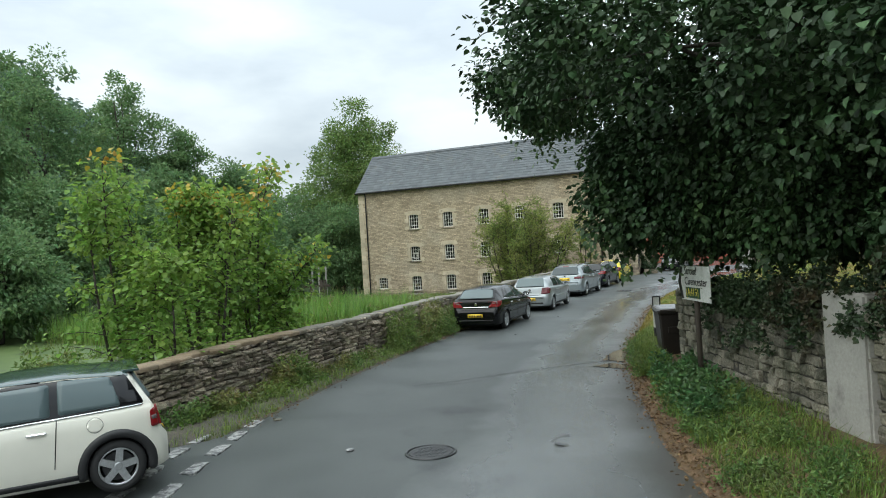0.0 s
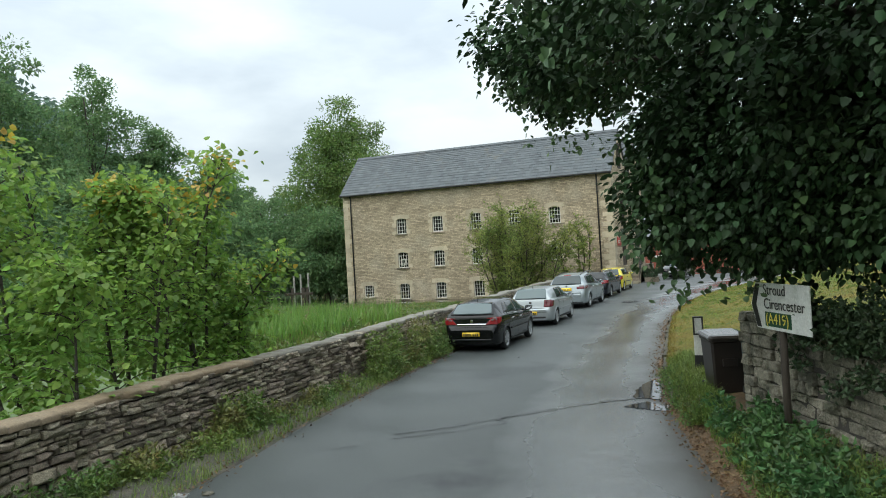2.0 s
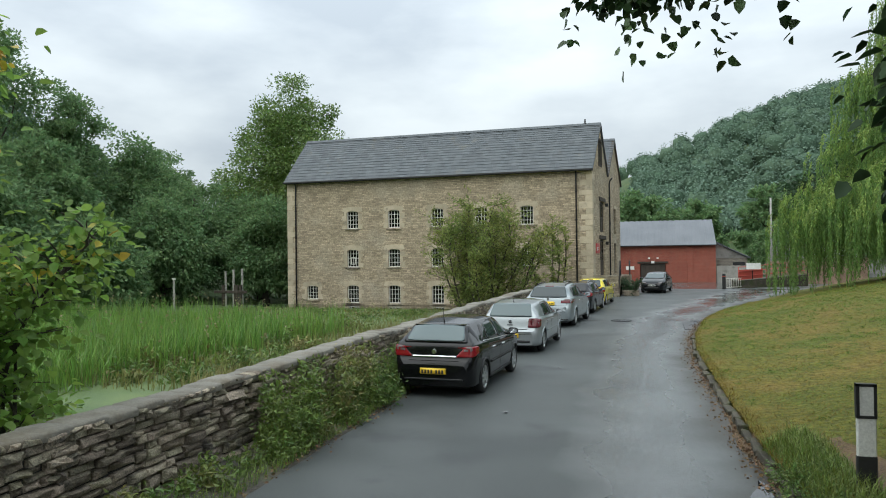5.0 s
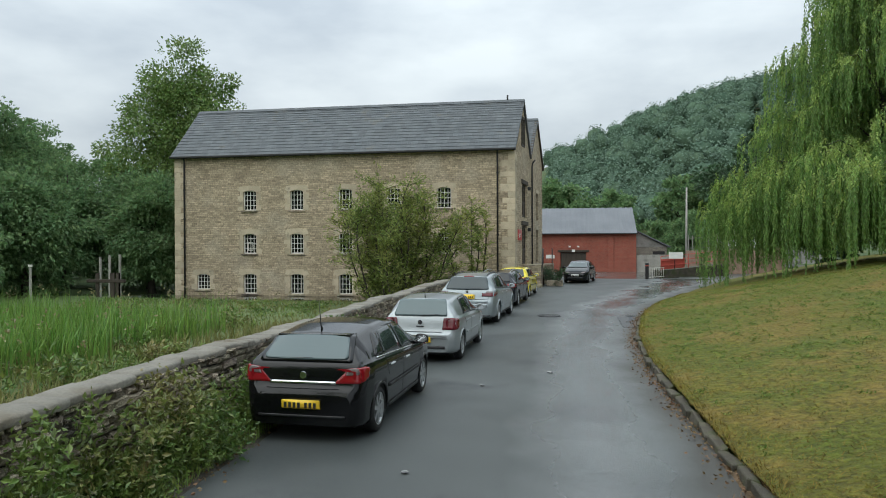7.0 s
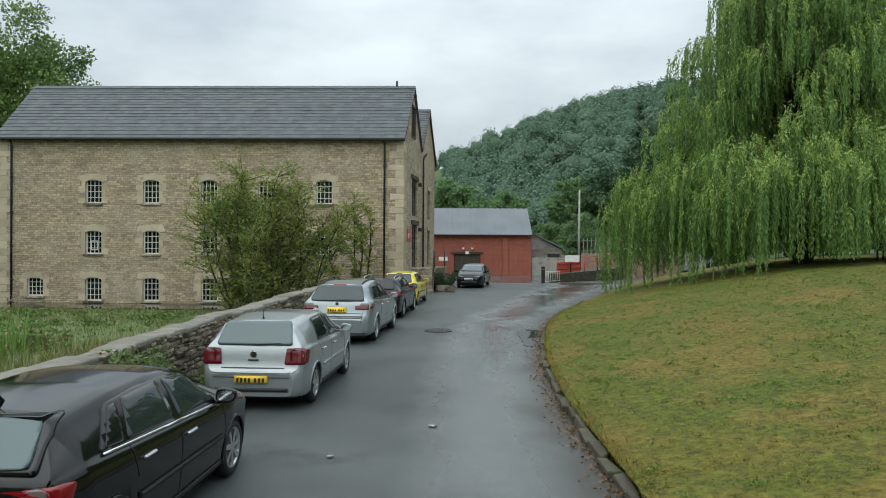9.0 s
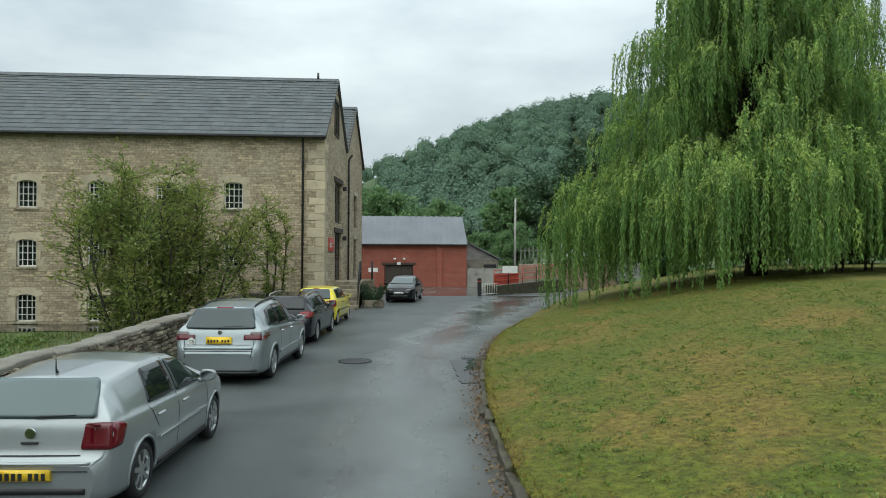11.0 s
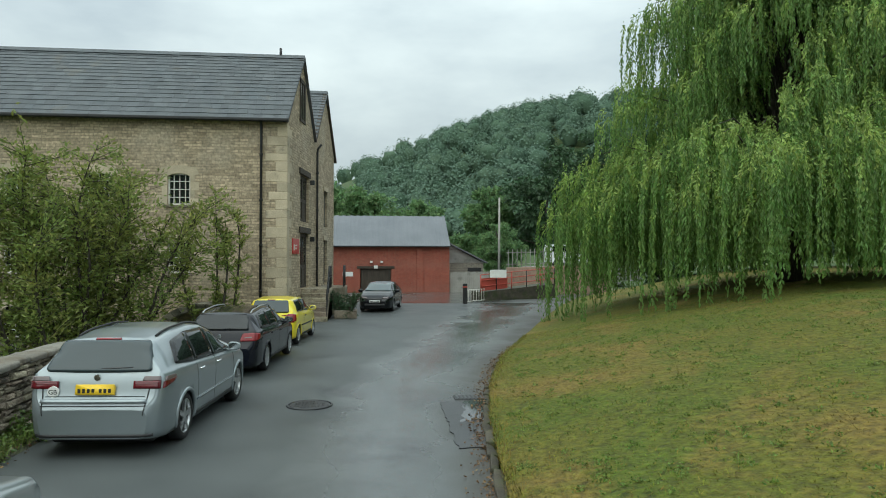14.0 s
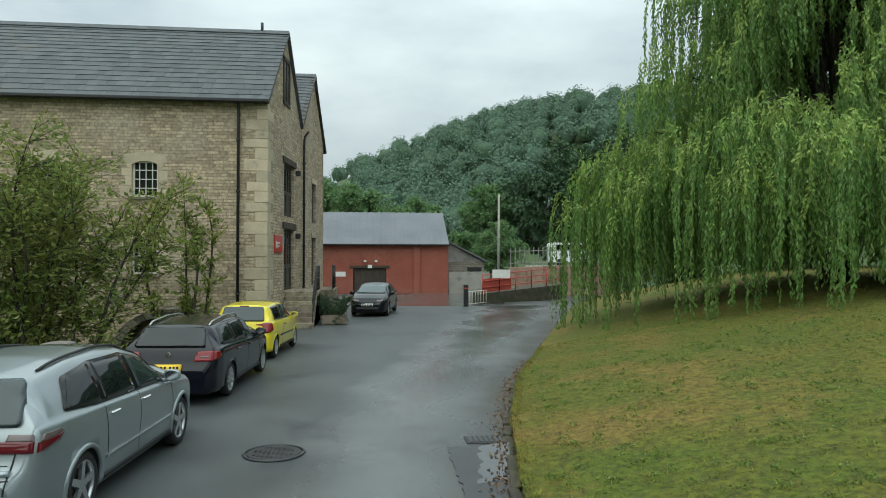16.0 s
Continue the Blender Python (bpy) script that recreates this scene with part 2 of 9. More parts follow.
def glass(name, tint, rough=0.03, alpha=0.35):
    """A pane: clear glass with a gloss, tinted."""
    m = bpy.data.materials.new(name)
    m.use_nodes = True
    n, l = m.node_tree.nodes, m.node_tree.links
    bsdf = n["Principled BSDF"]
    bsdf.inputs["Base Color"].default_value = (*tint, 1)
    bsdf.inputs["Roughness"].default_value = rough
    bsdf.inputs["IOR"].default_value = 1.5
    tr, mx = n.new("ShaderNodeBsdfTransparent"), n.new("ShaderNodeMixShader")
    tr.inputs["Color"].default_value = (0.6, 0.68, 0.66, 1)
    mx.inputs[0].default_value = 1 - alpha
    l.new(bsdf.outputs[0], mx.inputs[1])
    l.new(tr.outputs[0], mx.inputs[2])
    l.new(mx.outputs[0], n["Material Output"].inputs["Surface"])
    return m


M_ASPHALT = mat("wet asphalt", (0.066, 0.073, 0.072), (0.1, 0.108, 0.106), scale=0.45, fine=160, rough=0.38, rough2=0.52, bump=0.35, dist=0.006, spread=0.28, c3=(0.05, 0.053, 0.056), c3_scale=0.35, c3_at=0.56)
M_PATCH = mat("dark tar", (0.022, 0.023, 0.025), (0.035, 0.036, 0.038), rough=0.35, fine=120, bump=0.3, dist=0.005)
M_PUDDLE = mat("rain water on asphalt", (0.03, 0.032, 0.034), (0.04, 0.042, 0.044), rough=0.04, bump=0.02, dist=0.002, spec=0.6)
M_WHITE_LINE = mat("worn white road paint", (0.38, 0.38, 0.37), (0.26, 0.26, 0.255), scale=9, fine=50, rough=0.55, bump=0.2, c3=(0.08, 0.08, 0.085), c3_scale=9, c3_at=0.45)


def worn_track(m, at, half, rough):
    """Smoother, wetter asphalt where wheels run, and dirt in the gutter; "across" goes from edge to edge of the road."""
    n, l = m.node_tree.nodes, m.node_tree.links
    bsdf = n["Principled BSDF"]
    att, tc, nz = n.new("ShaderNodeAttribute"), n.new("ShaderNodeTexCoord"), n.new("ShaderNodeTexNoise")
    att.attribute_name = "across"
    nz.inputs["Scale"].default_value, nz.inputs["Detail"].default_value = 0.5, 5
    l.new(tc.outputs["Object"], nz.inputs["Vector"])

    def calc(how, a, b, clamp=False):
        x = n.new("ShaderNodeMath")
        x.operation, x.use_clamp = how, clamp
        for s, v in zip(x.inputs, (a, b)):
            if isinstance(v, float):
                s.default_value = v
            else:
                l.new(v, s)
        return x.outputs[0]
    a = calc("ADD", att.outputs["Fac"], calc("MULTIPLY", calc("SUBTRACT", nz.outputs["Fac"], 0.5), 0.22))
    dist = calc("ABSOLUTE", calc("SUBTRACT", a, at), 0.0)
    wet = calc("SUBTRACT", 1.0, calc("DIVIDE", dist, half), True)
    old = bsdf.inputs["Roughness"].links[0].from_socket
    l.new(calc("ADD", old, calc("MULTIPLY", wet, -rough)), bsdf.inputs["Roughness"])
    l.new(calc("ADD", calc("MULTIPLY", wet, 0.85), 0.15), bsdf.inputs["Specular IOR Level"])
    dirt = calc("MULTIPLY", calc("SUBTRACT", a, 0.88), 7.0, True)
    mix = n.new("ShaderNodeMix")
    mix.data_type = "RGBA"
    mix.inputs[7].default_value = (0.062, 0.05, 0.036, 1)
    l.new(calc("MULTIPLY", dirt, 0.75), mix.inputs[0])
    l.new(bsdf.inputs["Base Color"].links[0].from_socket, mix.inputs[6])
    l.new(mix.outputs[2], bsdf.inputs["Base Color"])


worn_track(M_ASPHALT, 0.76, 0.2, 0.4)
M_LAWN = mat("mown lawn soil and thatch", (0.078, 0.1, 0.006), (0.118, 0.107, 0.011), scale=0.55, fine=9, rough=0.95, bump=1.0, dist=0.07, spread=0.6, c3=(0.165, 0.12, 0.022), c3_scale=0.42, c3_at=0.5)
M_MARGIN = mat("wet gravel and dirt", (0.048, 0.044, 0.035), (0.09, 0.078, 0.058), scale=2.5, fine=26, rough=0.8, bump=0.9, dist=0.03, spread=0.45, c3=(0.06, 0.075, 0.025), c3_scale=1.2, c3_at=0.52)
M_MEADOW = mat("rough grass ground", (0.045, 0.08, 0.024), (0.07, 0.105, 0.034), scale=0.4, fine=18, rough=0.95, bump=0.8, dist=0.06, spread=0.35, c3=(0.12, 0.115, 0.04), c3_scale=0.2)
M_VERGE = mat("leaf litter and soil", (0.09, 0.06, 0.032), (0.16, 0.10, 0.05), scale=3, fine=30, rough=0.9, bump=0.8, dist=0.03, spread=0.4)
M_DUCKWEED = mat("duckweed on still water", (0.07, 0.115, 0.032), (0.11, 0.155, 0.048), scale=0.7, fine=35, rough=0.6, bump=0.3, spread=0.25, c3=(0.03, 0.04, 0.03), c3_scale=0.5, c3_at=0.6)
M_STONE = mat("dry grey brown limestone", (0.21, 0.175, 0.125), (0.39, 0.335, 0.25), scale=4, fine=55, rough=0.88, bump=1.0, dist=0.04, spread=0.5, c3=(0.095, 0.085, 0.07), c3_scale=2.3, c3_at=0.55, by_object=0.45, hue=0.02)
M_STONE_FAR = mat("dry grey brown limestone rows", (0.21, 0.175, 0.125), (0.39, 0.335, 0.25), scale=4, fine=55, rough=0.88, bump=1.0, dist=0.04, spread=0.5, c3=(0.095, 0.085, 0.07), c3_scale=2.3, c3_at=0.55, island=0.45, hue=0.02)
# near-black so that gaps between stones read as deep shade
M_CORE_SHADE = mat("wall core in gap shade colour", (0.035, 0.032, 0.028), (0.06, 0.054, 0.046), rough=0.95, bump=0.5)
M_COPING = mat("weathered mortar coping", (0.165, 0.152, 0.125), (0.235, 0.22, 0.185), scale=1.6, fine=30, rough=0.85, bump=0.5, dist=0.02, spread=0.18, c3=(0.14, 0.115, 0.08), c3_scale=0.6, c3_at=0.54)
M_COPING_RUST = mat("ochre stained coping", (0.18, 0.13, 0.078), (0.25, 0.195, 0.13), scale=1.6, fine=30, rough=0.85, bump=0.5, dist=0.02, spread=0.22, c3=(0.14, 0.13, 0.1), c3_scale=0.6, c3_at=0.58)
M_BLOCK = mat("pale squared limestone block", (0.16, 0.15, 0.115), (0.27, 0.245, 0.19), scale=3, fine=30, rough=0.88, bump=1.0, dist=0.04, spread=0.4, c3=(0.075, 0.075, 0.05), c3_scale=1.9, c3_at=0.47, by_object=0.35)
M_RENDER = mat("stained grey cement render", (0.3, 0.29, 0.26), (0.38, 0.365, 0.33), scale=1.5, fine=25, rough=0.9, bump=0.4, spread=0.12, c3=(0.17, 0.165, 0.145), c3_scale=1.2, c3_at=0.55)
M_MILL = masonry("coursed cotswold rubble", (0.56, 0.455, 0.31), (0.33, 0.265, 0.18), (0.3, 0.245, 0.175), 0.115, 0.36, bump=1.0, squash=0.7, wander=0.04, c3=(0.47, 0.41, 0.31), spread=0.38)
M_MILL_GABLE = masonry("coursed cotswold rubble gable", (0.56, 0.455, 0.31), (0.33, 0.265, 0.18), (0.3, 0.245, 0.175), 0.115, 0.36, bump=1.0, squash=0.7, wander=0.04, axis="YZ", c3=(0.47, 0.41, 0.31), spread=0.38)
M_ASHLAR = mat("dressed cream limestone", (0.54, 0.46, 0.33), (0.45, 0.38, 0.27), scale=2, fine=22, rough=0.85, bump=0.35, spread=0.14, c3=(0.24, 0.21, 0.16), c3_scale=1.4, c3_at=0.58, by_object=0.14)
M_SLATE = mat("grey stone slate", (0.08, 0.092, 0.1), (0.115, 0.125, 0.132), scale=1.2, fine=30, rough=0.6, rough2=0.75, bump=0.4, spread=0.2, island=0.16, c3=(0.13, 0.125, 0.105), c3_scale=0.6, c3_at=0.6)
M_SLATE_PLAIN = mat("grey slate bedding", (0.08, 0.085, 0.095), (0.11, 0.115, 0.125), rough=0.7, bump=0.3)
M_IRON = mat("black painted iron", (0.014, 0.014, 0.015), (0.024, 0.024, 0.025), rough=0.5, bump=0.15, dist=0.004)
M_DARK_WOOD = mat("dark weathered timber", (0.045, 0.035, 0.027), (0.075, 0.06, 0.045), scale=2, fine=30, rough=0.8, bump=0.4, stretch=(6, 6, 0.8))
M_SASH = mat("off white window paint", (0.62, 0.6, 0.54), (0.7, 0.68, 0.62), rough=0.5, bump=0.1)
M_WINDOW_GLASS = glass("old window glass", (0.03, 0.035, 0.035), 0.05, 0.6)
# the dimness of the rooms is put into this colour
M_INSIDE_SHADE = mat("plaster toned as indoor shade", (0.07, 0.065, 0.055), (0.1, 0.09, 0.08), rough=0.9, bump=0.0)
M_RED_PAINT = plain("red enamel", (0.5, 0.035, 0.03), 0.35, coat=0.3)
M_BRICK = masonry("red brickwork", (0.36, 0.085, 0.05), (0.28, 0.06, 0.04), (0.3, 0.16, 0.12), 0.075, 0.225, bump=0.3, wander=0.003, spread=0.2, c3=(0.31, 0.1, 0.07))
M_SHEET = mat("grey profiled roof sheet", (0.12, 0.13, 0.145), (0.15, 0.16, 0.175), scale=0.5, fine=8, rough=0.55, bump=0.1, spread=0.06)
M_CONCRETE = mat("grey concrete", (0.24, 0.235, 0.22), (0.33, 0.32, 0.3), scale=1.2, fine=40, rough=0.85, bump=0.4, spread=0.15, c3=(0.14, 0.14, 0.12), c3_scale=0.9)
M_KERB = mat("dirty kerb stone", (0.045, 0.04, 0.028), (0.1, 0.085, 0.06), scale=3, fine=40, rough=0.85, bump=0.6, spread=0.25, c3=(0.05, 0.06, 0.02), c3_scale=2.0, c3_at=0.5, by_object=0.2)
M_BARK = mat("grey brown bark", (0.05, 0.042, 0.034), (0.09, 0.078, 0.062), scale=5, fine=30, rough=0.92, bump=0.9, dist=0.03, stretch=(3, 3, 0.7), spread=0.3)
M_RUBBER = mat("tyre rubber", (0.014, 0.014, 0.014), (0.022, 0.022, 0.022), rough=0.75, bump=0.2, dist=0.004)
M_TRIM = mat("black plastic trim", (0.017, 0.017, 0.018), (0.026, 0.026, 0.027), rough=0.55, bump=0.08, dist=0.003)
M_ALLOY = mat("silver alloy", (0.5, 0.51, 0.52), (0.58, 0.59, 0.6), rough=0.3, metal=0.85, bump=0.03)
M_CHROME = mat("chrome", (0.75, 0.76, 0.77), (0.82, 0.83, 0.84), rough=0.12, metal=1.0, bump=0.0)
M_CAR_GLASS = glass("dark car glass", (0.008, 0.01, 0.011), 0.02, 0.985)
M_CAR_GLASS_CLEAR = glass("green tinted car glass", (0.022, 0.03, 0.03), 0.02, 0.985)
# base colour raised to imitate reflected sky; roughness is the wet film
M_CAR_GLASS_WET_SKY = glass("rain-wet tinted glass with sky reflection in colour", (0.1, 0.135, 0.14), 0.1, 0.985)
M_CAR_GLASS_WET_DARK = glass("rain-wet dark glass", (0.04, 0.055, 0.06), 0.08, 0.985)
M_GLOSS_BLACK = plain("gloss black trim", (0.006, 0.006, 0.007), 0.12)
M_CABIN = mat("dark cabin cloth", (0.02, 0.02, 0.022), (0.035, 0.035, 0.037), rough=0.9, bump=0.1)
M_TAIL_RED = plain("red lamp lens", (0.2, 0.006, 0.01), 0.12, coat=0.3)
M_TAIL_DARK = plain("dark red lamp lens", (0.1, 0.004, 0.01), 0.15, coat=0.4)
M_LENS_CLEAR = plain("smoky clear lamp lens", (0.13, 0.1, 0.1), 0.1, coat=0.5)
M_PLATE_Y = plain("yellow number plate", (0.75, 0.5, 0.03), 0.35)
M_PLATE_W = plain("white number plate", (0.75, 0.75, 0.72), 0.35)
M_PLATE_INK = plain("plate ink", (0.02, 0.02, 0.02), 0.5)

# ---- lie of the land ----
KERB_Y = [-30, 3.0, 5.0, 7.0, 9.0, 11.3, 14.5, 18.4, 24.0, 28.4, 32.0, 36.0, 39.2, 42.7, 48.5, 55.0, 62.5, 75.0, 100.0]
KERB_X = [3.5, 0.75, 0.2, -0.5, -1.0, -1.55, -2.12, -2.45, -2.62, -2.68, -2.5, -2.05, -1.5, -0.62, 1.4, 3.7, 6.5, 12.0, 24.0]
LEFT_Y = [-30, -2, 3.0, 8.0, 10.8, 13.0, 16.0, 20.0, 30.0, 41.0, 52.0]
LEFT_X = [-22.0, -15.5, -9.6, -7.6, -7.9, -8.15, -8.25, -8.35, -8.6, -8.7, -7.4]
WALL_X, WALL_T, WALL_H = -9.15, 0.42, 1.1


def kerb_x(y):
    return float(np.interp(y, KERB_Y, KERB_X))


def left_x(y):
    return float(np.interp(y, LEFT_Y, LEFT_X))


def ease(v, a, b):
    t = min(1.0, max(0.0, (v - a) / (b - a)))
    return t * t * (3 - 2 * t)


def lawn_z(x, y):
    d = x - kerb_x(y)
    slope = 0.185 * min(d, 8.5) + (0.0 if d < 8.5 else 0.62 * (1 - math.exp(-(d - 8.5) / 5.5)))
    rise = ease(y, 12.0, 20.0)
    low = 0.1 + 0.05 * min(d, 6)
    return (0.13 + slope) * rise + low * (1 - rise) + 0.03 * fbm(x, y, 0.5, 3.1) + 0.008 * fbm(x, y, 4.0, 1.0)


def land_z(x, y):
    """Ground height beside the road."""
    if x > kerb_x(y) and y < 75:
        z = lawn_z(x, y)
    elif x < WALL_X - 0.2 and y < 70:
        z = -0.35 - 0.45 * ease(-x, 9.6, 12.5) + 0.06 * fbm(x, y, 0.25, 5.0) + 0.5 * ease(-x, 34, 46)
        z += 0.5 * ease(9.0 - y, 0, 8)
    else:
        z = -0.06
    far = math.hypot(x + 4, y - 15)
    # wooded hills: a valley side to the north-east, another to the west
    hill = 64 * ease(y + 0.55 * x, 180, 430) * ease(x + 0.15 * y, -50, 175) + 26 * ease(y, 220, 520)
    west = 27 * ease(-x - 0.35 * y, 34, 84) * (1 - ease(y, 70, 150)) * ease(far, 40, 95)
    return z + hill + west


def apron_z(x, y):
    """The side road's mouth climbs towards the junction."""
    return 0.16 * ease(-x, 6.2, 8.2) * ease(-y, -9.5, -5.5)


def grid_axis(a, b, fine_a, fine_b, fine, coarse):
    out, v = [], a
    while v < b:
        out.append(v)
        v += fine if fine_a <= v < fine_b else coarse * (1 + 0.02 * max(abs(v - fine_a), abs(v - fine_b)) / coarse)
    return out + [b]


# the ground, one sheet to the horizon
gx = grid_axis(-900, 900, -30, 30, 1.2, 6)
gy = grid_axis(-200, 1300, -10, 75, 1.2, 6)


def sheet_z(x, y):
    z = land_z(x, y) - 0.05
    if -13 < y < 80 and -12.0 < x < kerb_x(y) + 4.0:
        z = min(z, -0.3)
    elif 10 < y < 72 and kerb_x(y) < x < kerb_x(y) + 48:
        z -= 0.25
    return z


g_verts = [(x, y, sheet_z(x, y)) for y in gy for x in gx]
nx = len(gx)
g_faces = [(j * nx + i, j * nx + i + 1, (j + 1) * nx + i + 1, (j + 1) * nx + i) for j in range(len(gy) - 1) for i in range(nx - 1)]
solo("ground", fast_mesh("ground", g_verts, g_faces, True), M_MEADOW, "rough green meadow and hillside ground", "ground", kind="structure")


def strip(name, ys, xa, xb, zf, n, material, label, category):
    """A sheet between two lines that run along y."""
    verts, faces = [], []
    for y in ys:
        a, b = xa(y), xb(y)
        for k in range(n + 1):
            x = a + (b - a) * k / n
            verts.append((x, y, zf(x, y)))
    for j in range(len(ys) - 1):
        for k in range(n):
            i = j * (n + 1) + k
            faces.append((i, i + 1, i + n + 2, i + n + 1))
    return solo(name, fast_mesh(name, verts, faces, True), material, label, category, kind="structure")


def yard_left(y):
    return float(np.interp(y, LEFT_Y + [53.2, 53.3, 66.0, 66.1, 120.0], LEFT_X + [-7.4, -7.3, -5.9, -30.0, -30.0]))


road_ys = [-30 + 0.6 * k for k in range(0, 251)]
road = strip("road", road_ys, lambda y: yard_left(y) + 0.04 * fbm(0, y, 1.5, 2.0), lambda y: kerb_x(y) + 0.03 + 0.04 * fbm(3, y, 1.5, 7.0),
      lambda x, y: 0.012 * fbm(x, y, 0.35, 4.0) - 0.012 + apron_z(x, y), 16, M_ASPHALT, "wet grey asphalt road with worn patches", "road")
across = road.data.attributes.new("across", "FLOAT", "POINT")
across.data.foreach_set("value", [k / 16 for _ in road_ys for k in range(17)])
lawn_ys = [13.0 + 0.45 * k for k in range(0, 125)]
strip("lawn", lawn_ys, lambda y: kerb_x(y) + 0.1, lambda y: kerb_x(y) + 40, lambda x, y: lawn_z(x, y), 110, M_LAWN, "mown green and yellowing grass bank", "lawn")
strip("verge", [-8 + 0.35 * k for k in range(0, 84)], lambda y: kerb_x(y) - 0.12 + 0.1 * fbm(1, y, 0.9, 1.0), lambda y: kerb_x(y) + 3.2,
      lambda x, y: max(-0.025, min(0.3, 0.3 * (x - kerb_x(y) + 0.02))) + 0.012 * fbm(x, y, 3.0, 9.0), 16, M_VERGE, "bare soil verge strewn with brown leaves", "verge")
strip("gravel_margin", [2.0 + 0.35 * k for k in range(0, 142)], lambda y: WALL_X - 0.1, lambda y: left_x(y) + 0.12 + 0.12 * fbm(2, y, 0.8, 3.0),
      lambda x, y: -0.03 + 0.1 * ease(left_x(y) + 0.14 - x, 0.0, 0.9) + 0.014 * fbm(x, y, 3.0, 2.0) + apron_z(x, y), 12, M_MARGIN, "leaf-strewn gravel margin along the stone wall", "verge")

# pond behind the wall
p_verts, p_faces = [], []
for j in range(60):
    for i in range(40):
        p_verts.append((-10.2 - 0.75 * i, 6.5 + 0.78 * j, -0.62 + 0.012 * fbm(i * 0.75, j * 0.78, 1.0, 6.0)))
for j in range(59):
    for i in range(39):
        k = j * 40 + i
        p_faces.append((k + 1, k, k + 40, k + 41))
solo("pond", fast_mesh("pond", p_verts, p_faces, True), M_DUCKWEED, "still pond water under green duckweed", "water", kind="structure")

mv = [(-31.0 + 0.75 * i, 50.6 + 0.6 * j + 0.35 * fbm(i * 0.75, 0, 0.5, 4.0) * (j == 0), -0.58 + 0.004 * fbm(i, j, 1.0, 2.0)) for j in range(6) for i in range(26)]
mf = [(j * 26 + i, j * 26 + i + 1, (j + 1) * 26 + i + 1, (j + 1) * 26 + i) for j in range(5) for i in range(25)]
solo("mill_race", fast_mesh("mill_race", mv, mf, True), mat("dark still water", (0.012, 0.016, 0.012), (0.02, 0.025, 0.016), rough=0.08, bump=0.03, dist=0.01), "dark still water along the mill's foot", "water", kind="structure")


def wpart(name, geo, material, parent, label=""):
    """A part whose mesh is given in the world's own metres."""
    return part(name, geo, material, parent, label, parent.matrix_world.inverted() if parent.parent is None else None)


def settle(ob):
    ob.matrix_world = ob.matrix_basis
    return ob


# ---- the mill ----
MILL_X0, MILL_X1, MILL_Y = -29.07, -7.27, 53.65
EAVE_Z, RIDGE_Z, RIDGE_Y, VALLEY_Y, RIDGE2_Y, BACK_Y = 8.38, 11.65, 56.45, 59.3, 62.2, 65.0
BASE_Z = -0.85


def gable_x(y):
    return MILL_X1 + 0.11 * (y - MILL_Y)


mill = settle(thing("mill", "four-storey cream limestone mill under grey stone slates", "building", pose(-18, 59, BASE_Z)))
WIN_X = [-27.12, -23.94, -20.82, -17.67, -14.6, -11.5]
WIN_W, WIN_H = 0.88, 1.27
win_list = [(c, 4.78) for c in WIN_X[1:]] + [(c, 2.06) for c in WIN_X[1:]] + [(WIN_X[0], -0.22, 1.0)] + [(c, -0.46) for c in WIN_X[1:4]]


def holed_front(name, x0, x1, z0, z1, y, depth, holes):
    """A wall face with rectangular openings and their reveals."""
    xs = sorted({x0, x1, *(h[0] for h in holes), *(h[1] for h in holes)})
    zs = sorted({z0, z1, *(h[2] for h in holes), *(h[3] for h in holes)})
    bm = bmesh.new()
    for xa, xb in zip(xs, xs[1:]):
        for za, zb in zip(zs, zs[1:]):
            cx, cz = (xa + xb) / 2, (za + zb) / 2
            if not any(h[0] < cx < h[1] and h[2] < cz < h[3] for h in holes):
                bm.faces.new([bm.verts.new(p) for p in ((xa, y, za), (xb, y, za), (xb, y, zb), (xa, y, zb))])
    for a, b, c, d in holes:
        for p in (((a, c), (a, d)), ((b, d), (b, c)), ((a, d), (b, d)), ((b, c), (a, c))):
            (u, v), (s, t) = p
            bm.faces.new([bm.verts.new(q) for q in ((u, y, v), (s, y, t), (s, y + depth, t), (u, y + depth, v))])
    bmesh.ops.remove_doubles(bm, verts=bm.verts[:], dist=0.001)
    # the back of the wall
    bm.faces.new([bm.verts.new(p) for p in ((x1, y + 0.55, z0), (x0, y + 0.55, z0), (x0, y + 0.55, z0 + 0.01), (x1, y + 0.55, z0 + 0.01))])
    return bm


holes = []
for w in win_list:
    c, z = w[0], w[1]
    h = w[2] if len(w) > 2 else WIN_H
    holes.append((c - WIN_W / 2, c + WIN_W / 2, z, z + h))
front = wpart("front_wall", holed_front("front", MILL_X0, MILL_X1, BASE_Z - 0.6, EAVE_Z, MILL_Y, 0.3, holes), M_MILL, mill, "coursed cream rubble stone wall")


